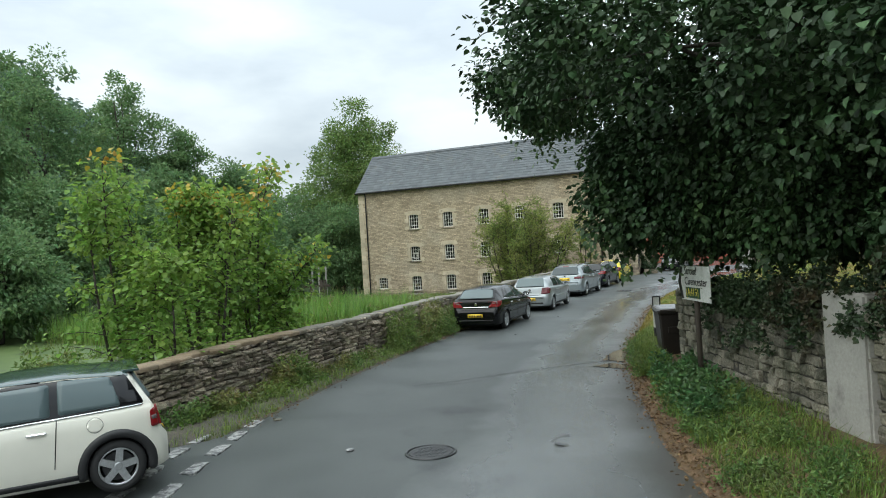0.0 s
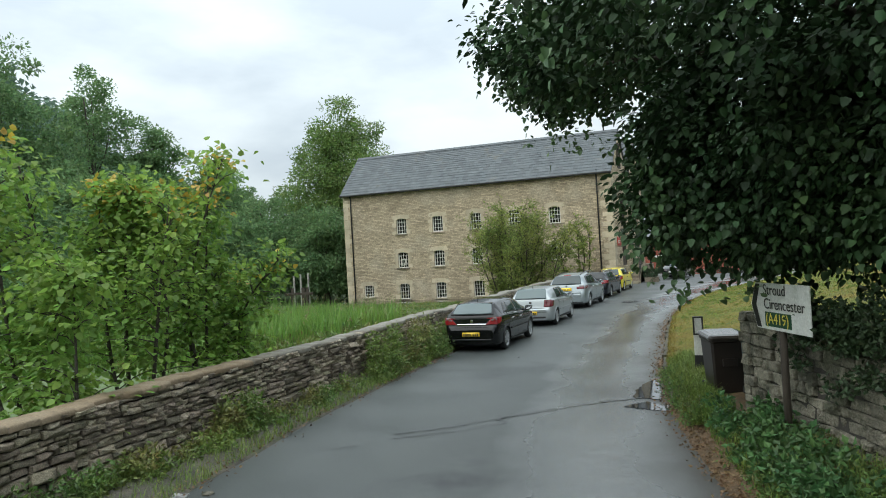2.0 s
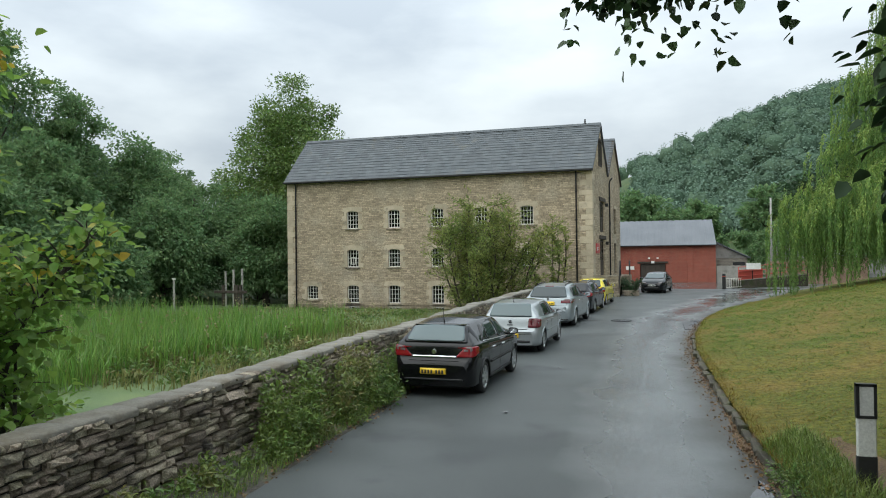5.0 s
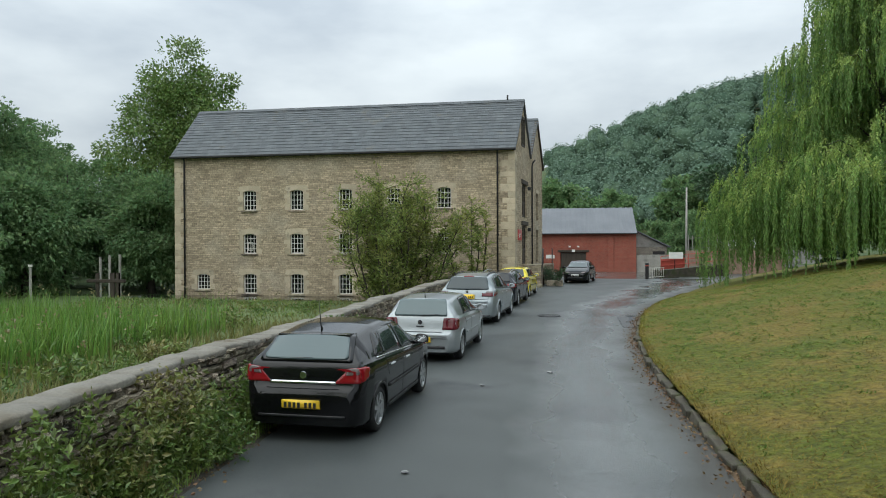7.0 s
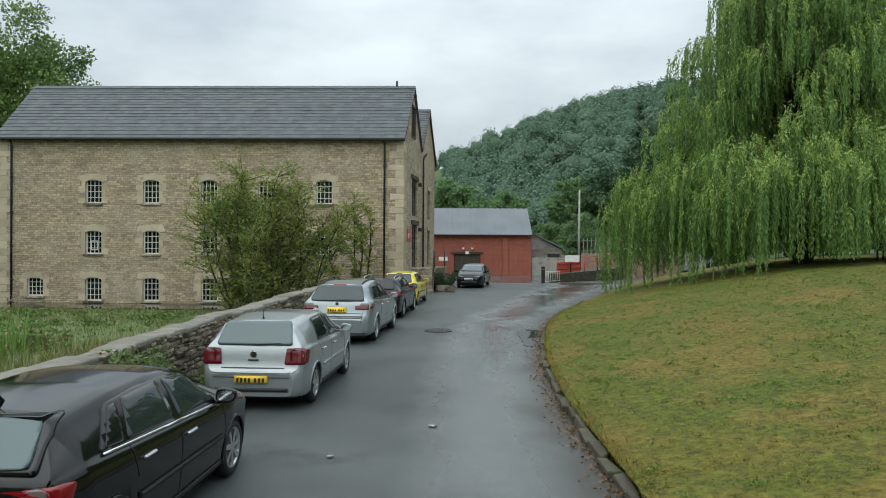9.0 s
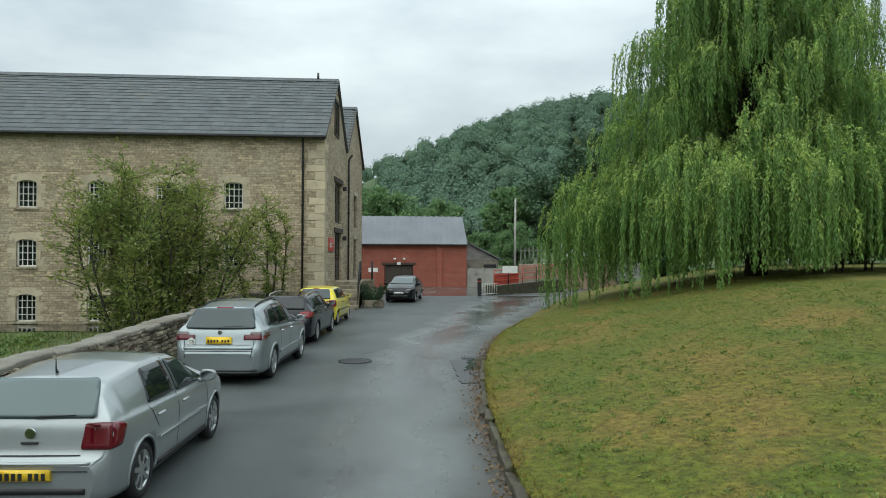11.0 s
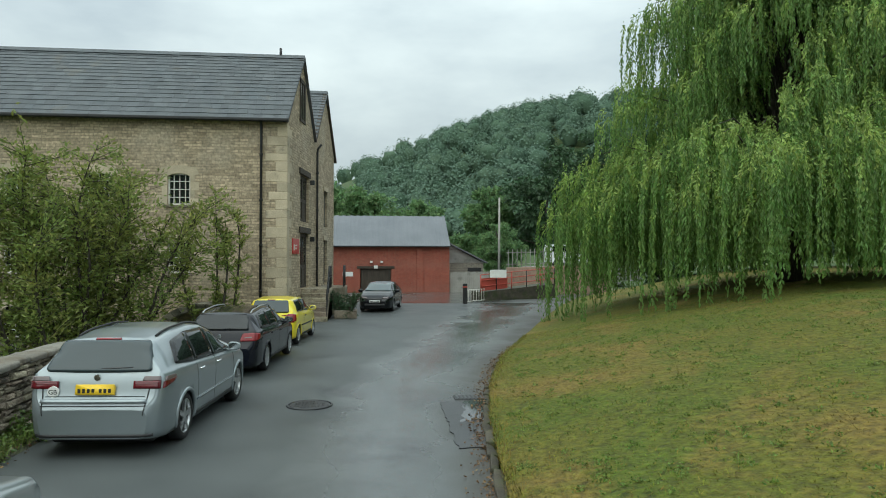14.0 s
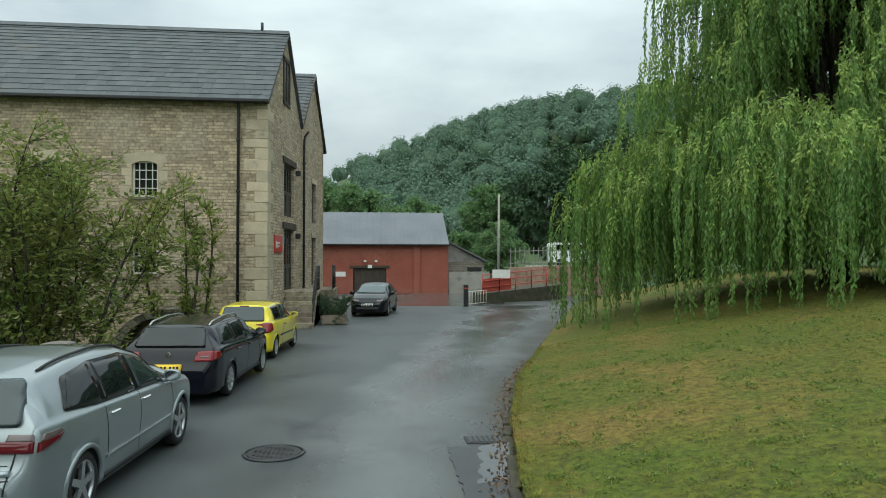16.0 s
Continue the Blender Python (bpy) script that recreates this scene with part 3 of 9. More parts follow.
def gable_wall(xf, name, material, holes, y0, y1, ya, yb, label=""):
    """A gable in the plane x = xf(y), with openings (y, y, z, z) and reveals that go inwards."""
    ys = sorted({y0, y1, ya, *(h[0] for h in holes), *(h[1] for h in holes)})
    zs = sorted({BASE_Z - 0.6, EAVE_Z, *(h[2] for h in holes if h[2] < EAVE_Z), *(h[3] for h in holes if h[3] < EAVE_Z)})
    bm = bmesh.new()
    for a, b in zip(ys, ys[1:]):
        for c, d in zip(zs, zs[1:]):
            cy, cz = (a + b) / 2, (c + d) / 2
            if not any(h[0] < cy < h[1] and h[2] < cz < h[3] for h in holes):
                bm.faces.new([bm.verts.new(p) for p in ((xf(a), a, c), (xf(b), b, c), (xf(b), b, d), (xf(a), a, d))])
    bm.faces.new([bm.verts.new(p) for p in ((xf(y0), y0, EAVE_Z), (xf(y1), y1, EAVE_Z), (xf(ya), ya, RIDGE_Z - 0.12))])
    for a, b, c, d in holes:
        for (u, v), (s, t) in (((a, c), (a, d)), ((b, d), (b, c)), ((a, d), (b, d)), ((b, c), (a, c))):
            bm.faces.new([bm.verts.new(q) for q in ((xf(u), u, v), (xf(s), s, t), (xf(s) - 0.22, s, t), (xf(u) - 0.22, u, v))])
    return wpart(name, bm, material, mill, label)


GABLE_HOLES = [(56.2, 58.0, 1.32, 3.8), (56.2, 58.0, 4.3, 6.4)]
gable_wall(gable_x, "gable_wall", M_MILL_GABLE, GABLE_HOLES, MILL_Y, VALLEY_Y, RIDGE_Y, 0, "stone gable wall with loading doors")
gable_wall(gable_x, "gable_wall", M_MILL_GABLE, [(61.9, 62.9, 4.3, 6.2), (61.9, 62.9, 1.3, 3.6)], VALLEY_Y, BACK_Y, RIDGE2_Y, 0, "stone gable wall of the rear wing")
gable_wall(lambda y: MILL_X0 + 0.11 * (y - MILL_Y), "gable_wall", M_MILL_GABLE, [], MILL_Y, VALLEY_Y, RIDGE_Y, 0)
gable_wall(lambda y: MILL_X0 + 0.11 * (y - MILL_Y), "gable_wall", M_MILL_GABLE, [], VALLEY_Y, BACK_Y, RIDGE2_Y, 0)
wpart("back_wall", box(MILL_X0, BACK_Y - 0.3, BASE_Z - 0.6, gable_x(BACK_Y) - 0.01, BACK_Y, EAVE_Z), M_MILL, mill)
wpart("inner_wall", box(MILL_X0 + 0.4, VALLEY_Y - 0.2, BASE_Z - 0.4, MILL_X1 - 0.4, VALLEY_Y, EAVE_Z), M_INSIDE_SHADE, mill, "plastered inner wall, room shade in its colour")
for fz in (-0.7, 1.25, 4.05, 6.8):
    wpart("floor_deck", box(MILL_X0 + 0.4, MILL_Y + 0.45, fz, MILL_X1 - 0.25, BACK_Y - 0.4, fz + 0.15), M_INSIDE_SHADE, mill, "timber floor inside, room shade in its colour")

# base plinth course seen above the water
wpart("plinth", box(MILL_X0 - 0.1, MILL_Y - 0.16, BASE_Z - 0.6, -14.0, MILL_Y + 0.02, -0.72, 0.03), M_STONE, mill, "dark damp stone plinth")


def slates(name, e0, e1, r0, r1, over, seed):
    """Slates in courses over one slope, each a thin tilted plate; courses get shorter towards the ridge."""
    rng = np.random.RandomState(seed)
    e0, e1, r0, r1 = (np.array(p, float) for p in (e0, e1, r0, r1))
    up0, up1 = r0 - e0, r1 - e1
    length = np.linalg.norm(up0)
    normal = np.cross(e1 - e0, up0)
    normal /= np.linalg.norm(normal)
    if normal[2] < 0:
        normal = -normal
    verts, faces, v = [], [], -over / length
    while v < 0.995:
        h = (0.34 - 0.14 * max(v, 0)) / length
        v1 = min(1.0, v + h * 1.35)
        a0, a1 = e0 + up0 * v, e1 + up1 * v
        width = np.linalg.norm(a1 - a0)
        u = -rng.rand() * 0.2
        while u < width:
            w = 0.2 + 0.3 * rng.rand()
            f0, f1 = max(0, u + 0.004) / width, min(width, u + w - 0.004) / width
            u += w
            if f1 <= f0:
                continue
            lift = 0.028 + 0.012 * rng.rand()
            dv = (rng.rand() - 0.5) * 0.02 / length
            lo, hi = v + dv, v1
            p = [e0 + up0 * lo + (e1 + up1 * lo - e0 - up0 * lo) * f for f in (f0, f1)]
            q = [e0 + up0 * hi + (e1 + up1 * hi - e0 - up0 * hi) * f for f in (f1, f0)]
            k = len(verts)
            verts += [p[0] + normal * lift, p[1] + normal * lift, q[0] + normal * 0.006, q[1] + normal * 0.006, p[0] - normal * 0.004, p[1] - normal * 0.004]
            faces += [(k, k + 1, k + 2, k + 3), (k + 4, k + 5, k + 1, k), (k + 4, k, k + 3, k + 3), (k + 1, k + 5, k + 2, k + 2)]
        v += h
    tris = []
    for f in faces:
        tris += [(f[0], f[1], f[2])] if f[2] == f[3] else [(f[0], f[1], f[2]), (f[0], f[2], f[3])]
    return fast_mesh(name, verts, tris)


roof = wpart("roof", box(-28.9, RIDGE_Y - 0.02, RIDGE_Z - 0.3, -7.2, RIDGE_Y + 0.02, RIDGE_Z - 0.22), M_SLATE_PLAIN, mill, "pitched grey stone slate roof")
EZ = EAVE_Z + 0.02


def slope(x0a, x1a, ya, za, x0b, x1b, yb, zb, seed):
    """Boarding and slates of one roof slope, from the eave (a) to the ridge (b)."""
    me = mesh_from("boarding", [(x0a, ya, za), (x1a, ya, za), (x1b, yb, zb), (x0b, yb, zb), (x0a, ya, za - 0.1), (x1a, ya, za - 0.1), (x1b, yb, zb - 0.1), (x0b, yb, zb - 0.1)],
                   [(0, 1, 2, 3), (7, 6, 5, 4), (0, 4, 5, 1), (1, 5, 6, 2), (2, 6, 7, 3), (3, 7, 4, 0)])
    part("boarding", me, M_SLATE_PLAIN, roof)
    s = part("slating", slates("slating", (x0a, ya, za), (x1a, ya, za), (x0b, yb, zb), (x1b, yb, zb), 0.05, seed), M_SLATE, roof, "rows of uneven grey stone slates")
    s["kind"] = "stuff"


slope(MILL_X0 - 0.12, gable_x(MILL_Y) + 0.08, MILL_Y - 0.35, EZ - 0.18, MILL_X0 - 0.12 + 0.11 * (RIDGE_Y - MILL_Y), gable_x(RIDGE_Y) + 0.14, RIDGE_Y, RIDGE_Z, 1)
slope(MILL_X0 - 0.12, gable_x(VALLEY_Y) + 0.1, VALLEY_Y, EZ, MILL_X0 - 0.12 + 0.11 * (RIDGE_Y - MILL_Y), gable_x(RIDGE_Y) + 0.14, RIDGE_Y, RIDGE_Z - 0.004, 2)
slope(MILL_X0 - 0.12, gable_x(VALLEY_Y) + 0.1, VALLEY_Y, EZ, MILL_X0 - 0.12 + 0.11 * (RIDGE2_Y - MILL_Y), gable_x(RIDGE2_Y) + 0.14, RIDGE2_Y, RIDGE_Z - 0.2, 3)
slope(MILL_X0 - 0.12, gable_x(BACK_Y) + 0.1, BACK_Y + 0.3, EZ - 0.2, MILL_X0 - 0.12 + 0.11 * (RIDGE2_Y - MILL_Y), gable_x(RIDGE2_Y) + 0.14, RIDGE2_Y, RIDGE_Z - 0.204, 4)
for ry, rz in ((RIDGE_Y, RIDGE_Z), (RIDGE2_Y, RIDGE_Z - 0.2)):
    bm = bmesh.new()
    x, end = MILL_X0 - 0.12 + 0.11 * (ry - MILL_Y), gable_x(ry) + 0.14
    while x < end - 0.1:
        x2 = min(x + 0.45, end)
        for s in (-1, 1):
            vs = [bm.verts.new(p) for p in ((x + 0.006, ry, rz + 0.07), (x2 - 0.006, ry, rz + 0.07), (x2 - 0.006, ry + s * 0.2, rz - 0.12), (x + 0.006, ry + s * 0.2, rz - 0.12))]
            bm.faces.new(vs if s < 0 else vs[::-1])
        x = x2
    part("ridge_tiles", bm, M_SLATE, roof, "stone ridge tiles")
# gable verge stones
for ya, za, yb, zb in ((MILL_Y - 0.3, EZ - 0.2, RIDGE_Y, RIDGE_Z), (VALLEY_Y, EZ, RIDGE_Y, RIDGE_Z), (VALLEY_Y, EZ, RIDGE2_Y, RIDGE_Z - 0.2), (BACK_Y + 0.28, EZ - 0.2, RIDGE2_Y, RIDGE_Z - 0.2)):
    xa, xb = gable_x(ya) + 0.07, gable_x(yb) + 0.07
    bm = bmesh.new()
    vs = [bm.verts.new(p) for p in ((xa - 0.15, ya, za - 0.1), (xb - 0.15, yb, zb - 0.1), (xb + 0.05, yb, zb - 0.1), (xa + 0.05, ya, za - 0.1),
                                    (xa - 0.15, ya, za + 0.03), (xb - 0.15, yb, zb + 0.03), (xb + 0.05, yb, zb + 0.03), (xa + 0.05, ya, za + 0.03))]
    for f in ((0, 1, 2, 3), (7, 6, 5, 4), (0, 4, 5, 1), (1, 5, 6, 2), (2, 6, 7, 3), (3, 7, 4, 0)):
        bm.faces.new([vs[i] for i in f])
    bmesh.ops.recalc_face_normals(bm, faces=bm.faces[:])
    part("verge_board", bm, M_DARK_WOOD, roof, "dark verge board")
part("vent_pipe", tube([(-7.9, RIDGE_Y, RIDGE_Z - 0.1), (-7.9, RIDGE_Y, RIDGE_Z + 0.35)], 0.06, 8), M_IRON, roof)

# gutter and downpipes
bm = bmesh.new()
add_box(bm, MILL_X0 - 0.15, MILL_Y - 0.44, EAVE_Z - 0.24, MILL_X1 + 0.08, MILL_Y - 0.3, EAVE_Z - 0.12, 0.02)
add_box(bm, MILL_X0, MILL_Y - 0.3, EAVE_Z - 0.2, MILL_X1, MILL_Y - 0.02, EAVE_Z - 0.14)
wpart("gutter", bm, M_IRON, mill, "black iron gutter")


def downpipe(x, y, z0, z1, nrm=(0, -1)):
    dx, dy = nrm
    bm = tube([(x + dx * 0.3, y + dy * 0.3, z1 + 0.02), (x + dx * 0.12, y + dy * 0.12, z1 - 0.22), (x + dx * 0.1, y + dy * 0.1, z1 - 0.4), (x + dx * 0.1, y + dy * 0.1, z0)], 0.055, 8)
    z = z0 + 1.2
    while z < z1 - 0.5:
        add_tube(bm, [(x + dx * 0.1, y + dy * 0.1, z), (x + dx * 0.1, y + dy * 0.1, z + 0.09)], 0.075, 8)
        z += 1.83
    wpart("downpipe", bm, M_IRON, mill, "black cast iron downpipe")


downpipe(-28.35, MILL_Y, -0.6, EAVE_Z - 0.15)
downpipe(-8.28, MILL_Y, 0.1, EAVE_Z - 0.15)
downpipe(gable_x(59.6), 59.6, 0.1, EAVE_Z - 0.15, (1, -0.11))


def rough_block(x0, x1, y0, y1, z0, z1, rng, wob=0.012):
    bm = bmesh.new()
    vs = add_box(bm, x0, y0, z0, x1, y1, z1)
    for v in vs:
        v.co += Vector((rng.uniform(-wob, wob), rng.uniform(-wob, wob) * 0.5, rng.uniform(-wob, wob)))
    bmesh.ops.bevel(bm, geom=bm.edges[:], offset=0.012, segments=1, affect="EDGES")
    return bm


# quoins: long and short dressed stones up each corner
rng = random.Random(4)
for corner, side in ((MILL_X1, -1), (MILL_X0, 1)):
    z, k = BASE_Z + 0.1, 0
    while z < EAVE_Z - 0.35:
        h = rng.uniform(0.3, 0.46)
        w = (0.78 if k % 2 else 0.42) * rng.uniform(0.9, 1.1)
        g = 0.42 if k % 2 else 0.78
        xa, xb = sorted((corner + (0.015 if side < 0 else -0.015), corner + side * w))
        bm = rough_block(xa, xb, MILL_Y - 0.018, MILL_Y + 0.06, z + 0.006, min(z + h - 0.006, EAVE_Z - 0.3), rng, 0.006)
        if side < 0:
            vs = add_box(bm, -0.06, 0.05, z + 0.006, 0.018, g, min(z + h - 0.006, EAVE_Z - 0.3))
            for v in vs:
                y = MILL_Y + v.co.y
                v.co = Vector((gable_x(y) + v.co.x, y, v.co.z))
        wpart("quoin", bm, M_ASHLAR, mill)
        z += h
        k += 1


# windows
def mill_window(c, z, h, open_pane=False):
    """A segmental-headed iron casement with glazing bars, dressed stone head, jambs and sill."""
    w, y = WIN_W, MILL_Y + 0.14
    win = wpart("window", slab_xz([(c - w / 2 + 0.02, z + 0.02), (c + w / 2 - 0.02, z + 0.02), (c + w / 2 - 0.02, z + h - 0.02), (c - w / 2 + 0.02, z + h - 0.02)], y + 0.03, y + 0.036), M_WINDOW_GLASS, mill, "dark small-paned casement window")
    win.visible_shadow = False
    bm = bmesh.new()
    for a, b, d, e in ((c - w / 2, c - w / 2 + 0.06, z, z + h), (c + w / 2 - 0.06, c + w / 2, z, z + h), (c - w / 2, c + w / 2, z, z + 0.07), (c - w / 2, c + w / 2, z + h - 0.06, z + h)):
        add_box(bm, a, y - 0.03, d, b, y + 0.025, e)
    part("window_frame", bm, M_SASH, win, "off-white window frame")
    for k in range(1, 4):
        x, v = c - w / 2 + w * k / 4, z + h * k / 4
        part("glazing_bar", box(x - 0.014, y - 0.015, z + 0.05, x + 0.014, y + 0.022, z + h - 0.04), M_SASH, win)
        part("glazing_bar", box(c - w / 2 + 0.05, y - 0.018, v - 0.014, c + w / 2 - 0.05, y + 0.018, v + 0.014), M_SASH, win)
    if open_pane:
        bm = bmesh.new()
        for a, b, d, e in ((-0.18, -0.14, 0.2, 0.72), (0.14, 0.18, 0.2, 0.72), (-0.18, 0.18, 0.2, 0.25), (-0.18, 0.18, 0.67, 0.72)):
            add_box(bm, c + a, y - 0.05, z + d, c + b, y - 0.02, z + e)
        part("opening_light", bm, M_SASH, win, "small white opening light")
    # dressed head with a curved underside
    poly = [(c - w / 2 - 0.34, z + h - 0.02), (c - w / 2 - 0.001, z + h - 0.13)]
    for k in range(0, 9):
        a = -1 + k / 4
        poly.append((c + a * w / 2, z + h - 0.13 + 0.13 * (1 - a * a)))
    poly += [(c + w / 2 + 0.34, z + h - 0.02), (c + w / 2 + 0.24, z + h + 0.24), (c, z + h + 0.32), (c - w / 2 - 0.24, z + h + 0.24)]
    part("head_stone", slab_xz(poly, MILL_Y - 0.02, MILL_Y + 0.1), M_ASHLAR, win, "dressed limestone window head")
    r = random.Random(int(c * 31 + z * 17))
    for s in (-1, 1):
        zz, k = z, 0
        while zz < z + h - 0.25:
            hh = r.uniform(0.25, 0.42)
            ww = (0.36, 0.2)[k % 2] * r.uniform(0.85, 1.15)
            xa, xb = sorted((c + s * w / 2, c + s * (w / 2 + ww)))
            part("jamb_stone", rough_block(xa, xb, MILL_Y - 0.016, MILL_Y + 0.1, zz + 0.004, min(zz + hh, z + h - 0.06), r, 0.004), M_ASHLAR, win)
            zz += hh
            k += 1
    part("window_sill", box(c - w / 2 - 0.1, MILL_Y - 0.09, z - 0.1, c + w / 2 + 0.1, MILL_Y + 0.1, z - 0.002, 0.012), M_STONE, win, "dark stained stone sill")


for i, w in enumerate(win_list):
    mill_window(w[0], w[1], w[2] if len(w) > 2 else WIN_H, i == 5)

# gable: loading doors, window, red board, steps
def gable_box(y0, y1, z0, z1, d0, d1, bevel=0.0):
    """A block against the gable, from d0 to d1 proud of its plane."""
    bm = bmesh.new()
    vs = add_box(bm, d0, y0, z0, d1, y1, z1)
    for v in vs:
        v.co.x += gable_x(v.co.y)
    if bevel:
        bmesh.ops.bevel(bm, geom=bm.edges[:], offset=bevel, segments=1, affect="EDGES")
    return bm


for z0, z1, label in ((1.32, 3.8, "dark panelled entrance door"), (4.3, 6.4, "dark glazed loading door")):
    door = wpart("door", gable_box(56.22, 57.98, z0 + 0.02, z1 - 0.02, -0.2, -0.14), M_DARK_WOOD, mill, label)
    for a, b in ((56.22, 56.36), (57.05, 57.15), (57.84, 57.98)):
        part("door_stile", gable_box(a, b, z0 + 0.02, z1 - 0.02, -0.14, -0.1), M_DARK_WOOD, door)
    for v in (z0 + 0.02, z0 + 0.9, z1 - 0.16):
        part("door_rail", gable_box(56.22, 57.98, v, v + 0.14, -0.14, -0.105), M_DARK_WOOD, door)
    for a, b in ((56.38, 57.03), (57.17, 57.82)):
        p = part("pane", gable_box(a, b, z0 + 1.06, z1 - 0.18, -0.132, -0.126), M_WINDOW_GLASS, door, "dark glass pane")
    wpart("lintel", gable_box(55.95, 58.25, z1, z1 + 0.26, -0.05, 0.06, 0.015), M_DARK_WOOD, mill, "heavy dark timber lintel")
win = wpart("window", gable_box(56.0, 57.0, 8.8, 10.5, -0.02, 0.012), M_WINDOW_GLASS, mill, "dark narrow gable window")
for a, b, c, d in ((55.95, 56.06, 8.75, 10.55), (56.94, 57.05, 8.75, 10.55), (55.95, 57.05, 8.72, 8.84), (55.95, 57.05, 10.45, 10.6), (56.47, 56.53, 8.84, 10.45)):
    part("window_frame", gable_box(a, b, c, d, -0.01, 0.05), M_DARK_WOOD, win)
for z0, z1 in ((4.3, 6.2), (1.3, 3.6)):
    d = wpart("door", gable_box(61.92, 62.88, z0, z1, -0.2, -0.12), M_DARK_WOOD, mill, "dark narrow door of the rear wing")
    wpart("lintel", gable_box(61.75, 63.05, z1, z1 + 0.22, -0.05, 0.05), M_ASHLAR, mill)
for z in (3.95, 6.62):
    part("lamp", gable_box(58.3, 58.42, z - 0.5, z - 0.28, 0.0, 0.2, 0.02), M_IRON, mill, "small black wall lamp", mill.matrix_world.inverted())
board = wpart("sign_board", gable_box(54.6, 55.75, 2.85, 3.5, 0.0, 0.05, 0.008), M_RED_PAINT, mill, "red painted wall sign with white marks")
for a, b, c, d in ((54.7, 54.95, 3.0, 3.25), (55.0, 55.25, 3.05, 3.12), (55.0, 55.35, 3.18, 3.24)):
    part("sign_mark", gable_box(a, b, c, d, 0.052, 0.056), M_SASH, board)

# ---- dry stone wall on the pond side: core and coping (its stones come last) ----
pond_wall = settle(thing("pond_wall", "long low dry stone wall with mortar coping beside the road", "wall", pose(WALL_X - WALL_T / 2, 22, 0), kind="structure"))
pond_wall.name = "wall_pond_side"
WALL_Y0, WALL_Y1 = 6.4, 41.5


def wall_top(y):
    return WALL_H + 0.035 * fbm(0, y, 0.25, 12.0) + 0.02 * math.sin(y * 0.7)


def wall_face(y):
    return WALL_X + 0.04 * fbm(7, y, 0.2, 3.0)


wpart("core", box(WALL_X - WALL_T + 0.02, WALL_Y0, -0.7, WALL_X - 0.07, WALL_Y1, WALL_H - 0.06), M_CORE_SHADE, pond_wall, "wall core, coloured as shade between the stones")
cv, cf = [], []
cr = random.Random(55)
cys, edge, lift = [], [], []
cy = WALL_Y0
while cy < WALL_Y1:
    # top stones of uneven length, each a little proud or set back
    w, e, d = cr.uniform(0.2, 0.6), cr.uniform(-0.05, 0.02), cr.uniform(-0.02, 0.018)
    cys += [cy, cy + 0.03, cy + w * 0.5, cy + w - 0.03]
    edge += [e - 0.035, e, e + cr.uniform(-0.015, 0.015), e]
    lift += [d - 0.018, d, d, d]
    cy += w
for y, e, d in zip(cys, edge, lift):
    t, f = wall_top(y) - 0.015 + d, wall_face(y)
    for dx, dz in ((0.015 + e, -0.06), (0.03 + e, 0.005), (0.005 + e, 0.03), (-0.2, 0.042 + 0.3 * e), (-0.42 - e, 0.03), (-0.46 - e, 0.0), (-0.45 - e, -0.06)):
        cv.append((f + dx, y, t + dz + 0.008 * fbm(dx * 9, y, 3.0, 6.0)))
for j in range(len(cys) - 1):
    for i in range(6):
        k = j * 7 + i
        cf.append((k, k + 1, k + 8, k + 7))
for material, low, high, label in ((M_COPING_RUST, 0.0, 12.6, "ochre-stained flat stone coping"), (M_COPING, 12.6, 99.0, "weathered grey mortar coping")):
    wpart("coping", fast_mesh("coping", cv, [q for q in cf if low <= cv[q[0]][1] < high], True), material, pond_wall, label)

# ---- roadside wall under the lime ----
RW = [Vector((-1.04, 13.4, 0)), Vector((0.85, 9.0, 0)), Vector((3.2, 3.7, 0))]
road_wall = settle(thing("wall_lime_side", "old pale limestone wall with ivy beside the verge", "wall", pose(0.85, 9.0, 0.2), kind="structure"))


def rw_at(s):
    """A place along the roadside wall's foot, s metres from its end, and its direction."""
    l0 = (RW[1] - RW[0]).length
    if s < l0:
        d = (RW[1] - RW[0]).normalized()
        return RW[0] + d * s, d
    d = (RW[2] - RW[1]).normalized()
    return RW[1] + d * (s - l0), d


def rw_box(s0, s1, z0, z1, out0, out1):
    """A block of the roadside wall, from out0 to out1 in front of its face (towards the road)."""
    (a, d), (b, _) = rw_at(s0 + 0.001), rw_at(s1)
    n = Vector((d.y, -d.x, 0))
    bm = bmesh.new()
    vs = [bm.verts.new(p) for p in (a + n * out1 + Vector((0, 0, z0)), b + n * out1 + Vector((0, 0, z0)), b + n * out0 + Vector((0, 0, z0)), a + n * out0 + Vector((0, 0, z0)),
                                    a + n * out1 + Vector((0, 0, z1)), b + n * out1 + Vector((0, 0, z1)), b + n * out0 + Vector((0, 0, z1)), a + n * out0 + Vector((0, 0, z1)))]
    for f in ((3, 2, 1, 0), (4, 5, 6, 7), (0, 1, 5, 4), (1, 2, 6, 5), (2, 3, 7, 6), (3, 0, 4, 7)):
        bm.faces.new([vs[i] for i in f])
    bmesh.ops.recalc_face_normals(bm, faces=bm.faces[:])
    return bm


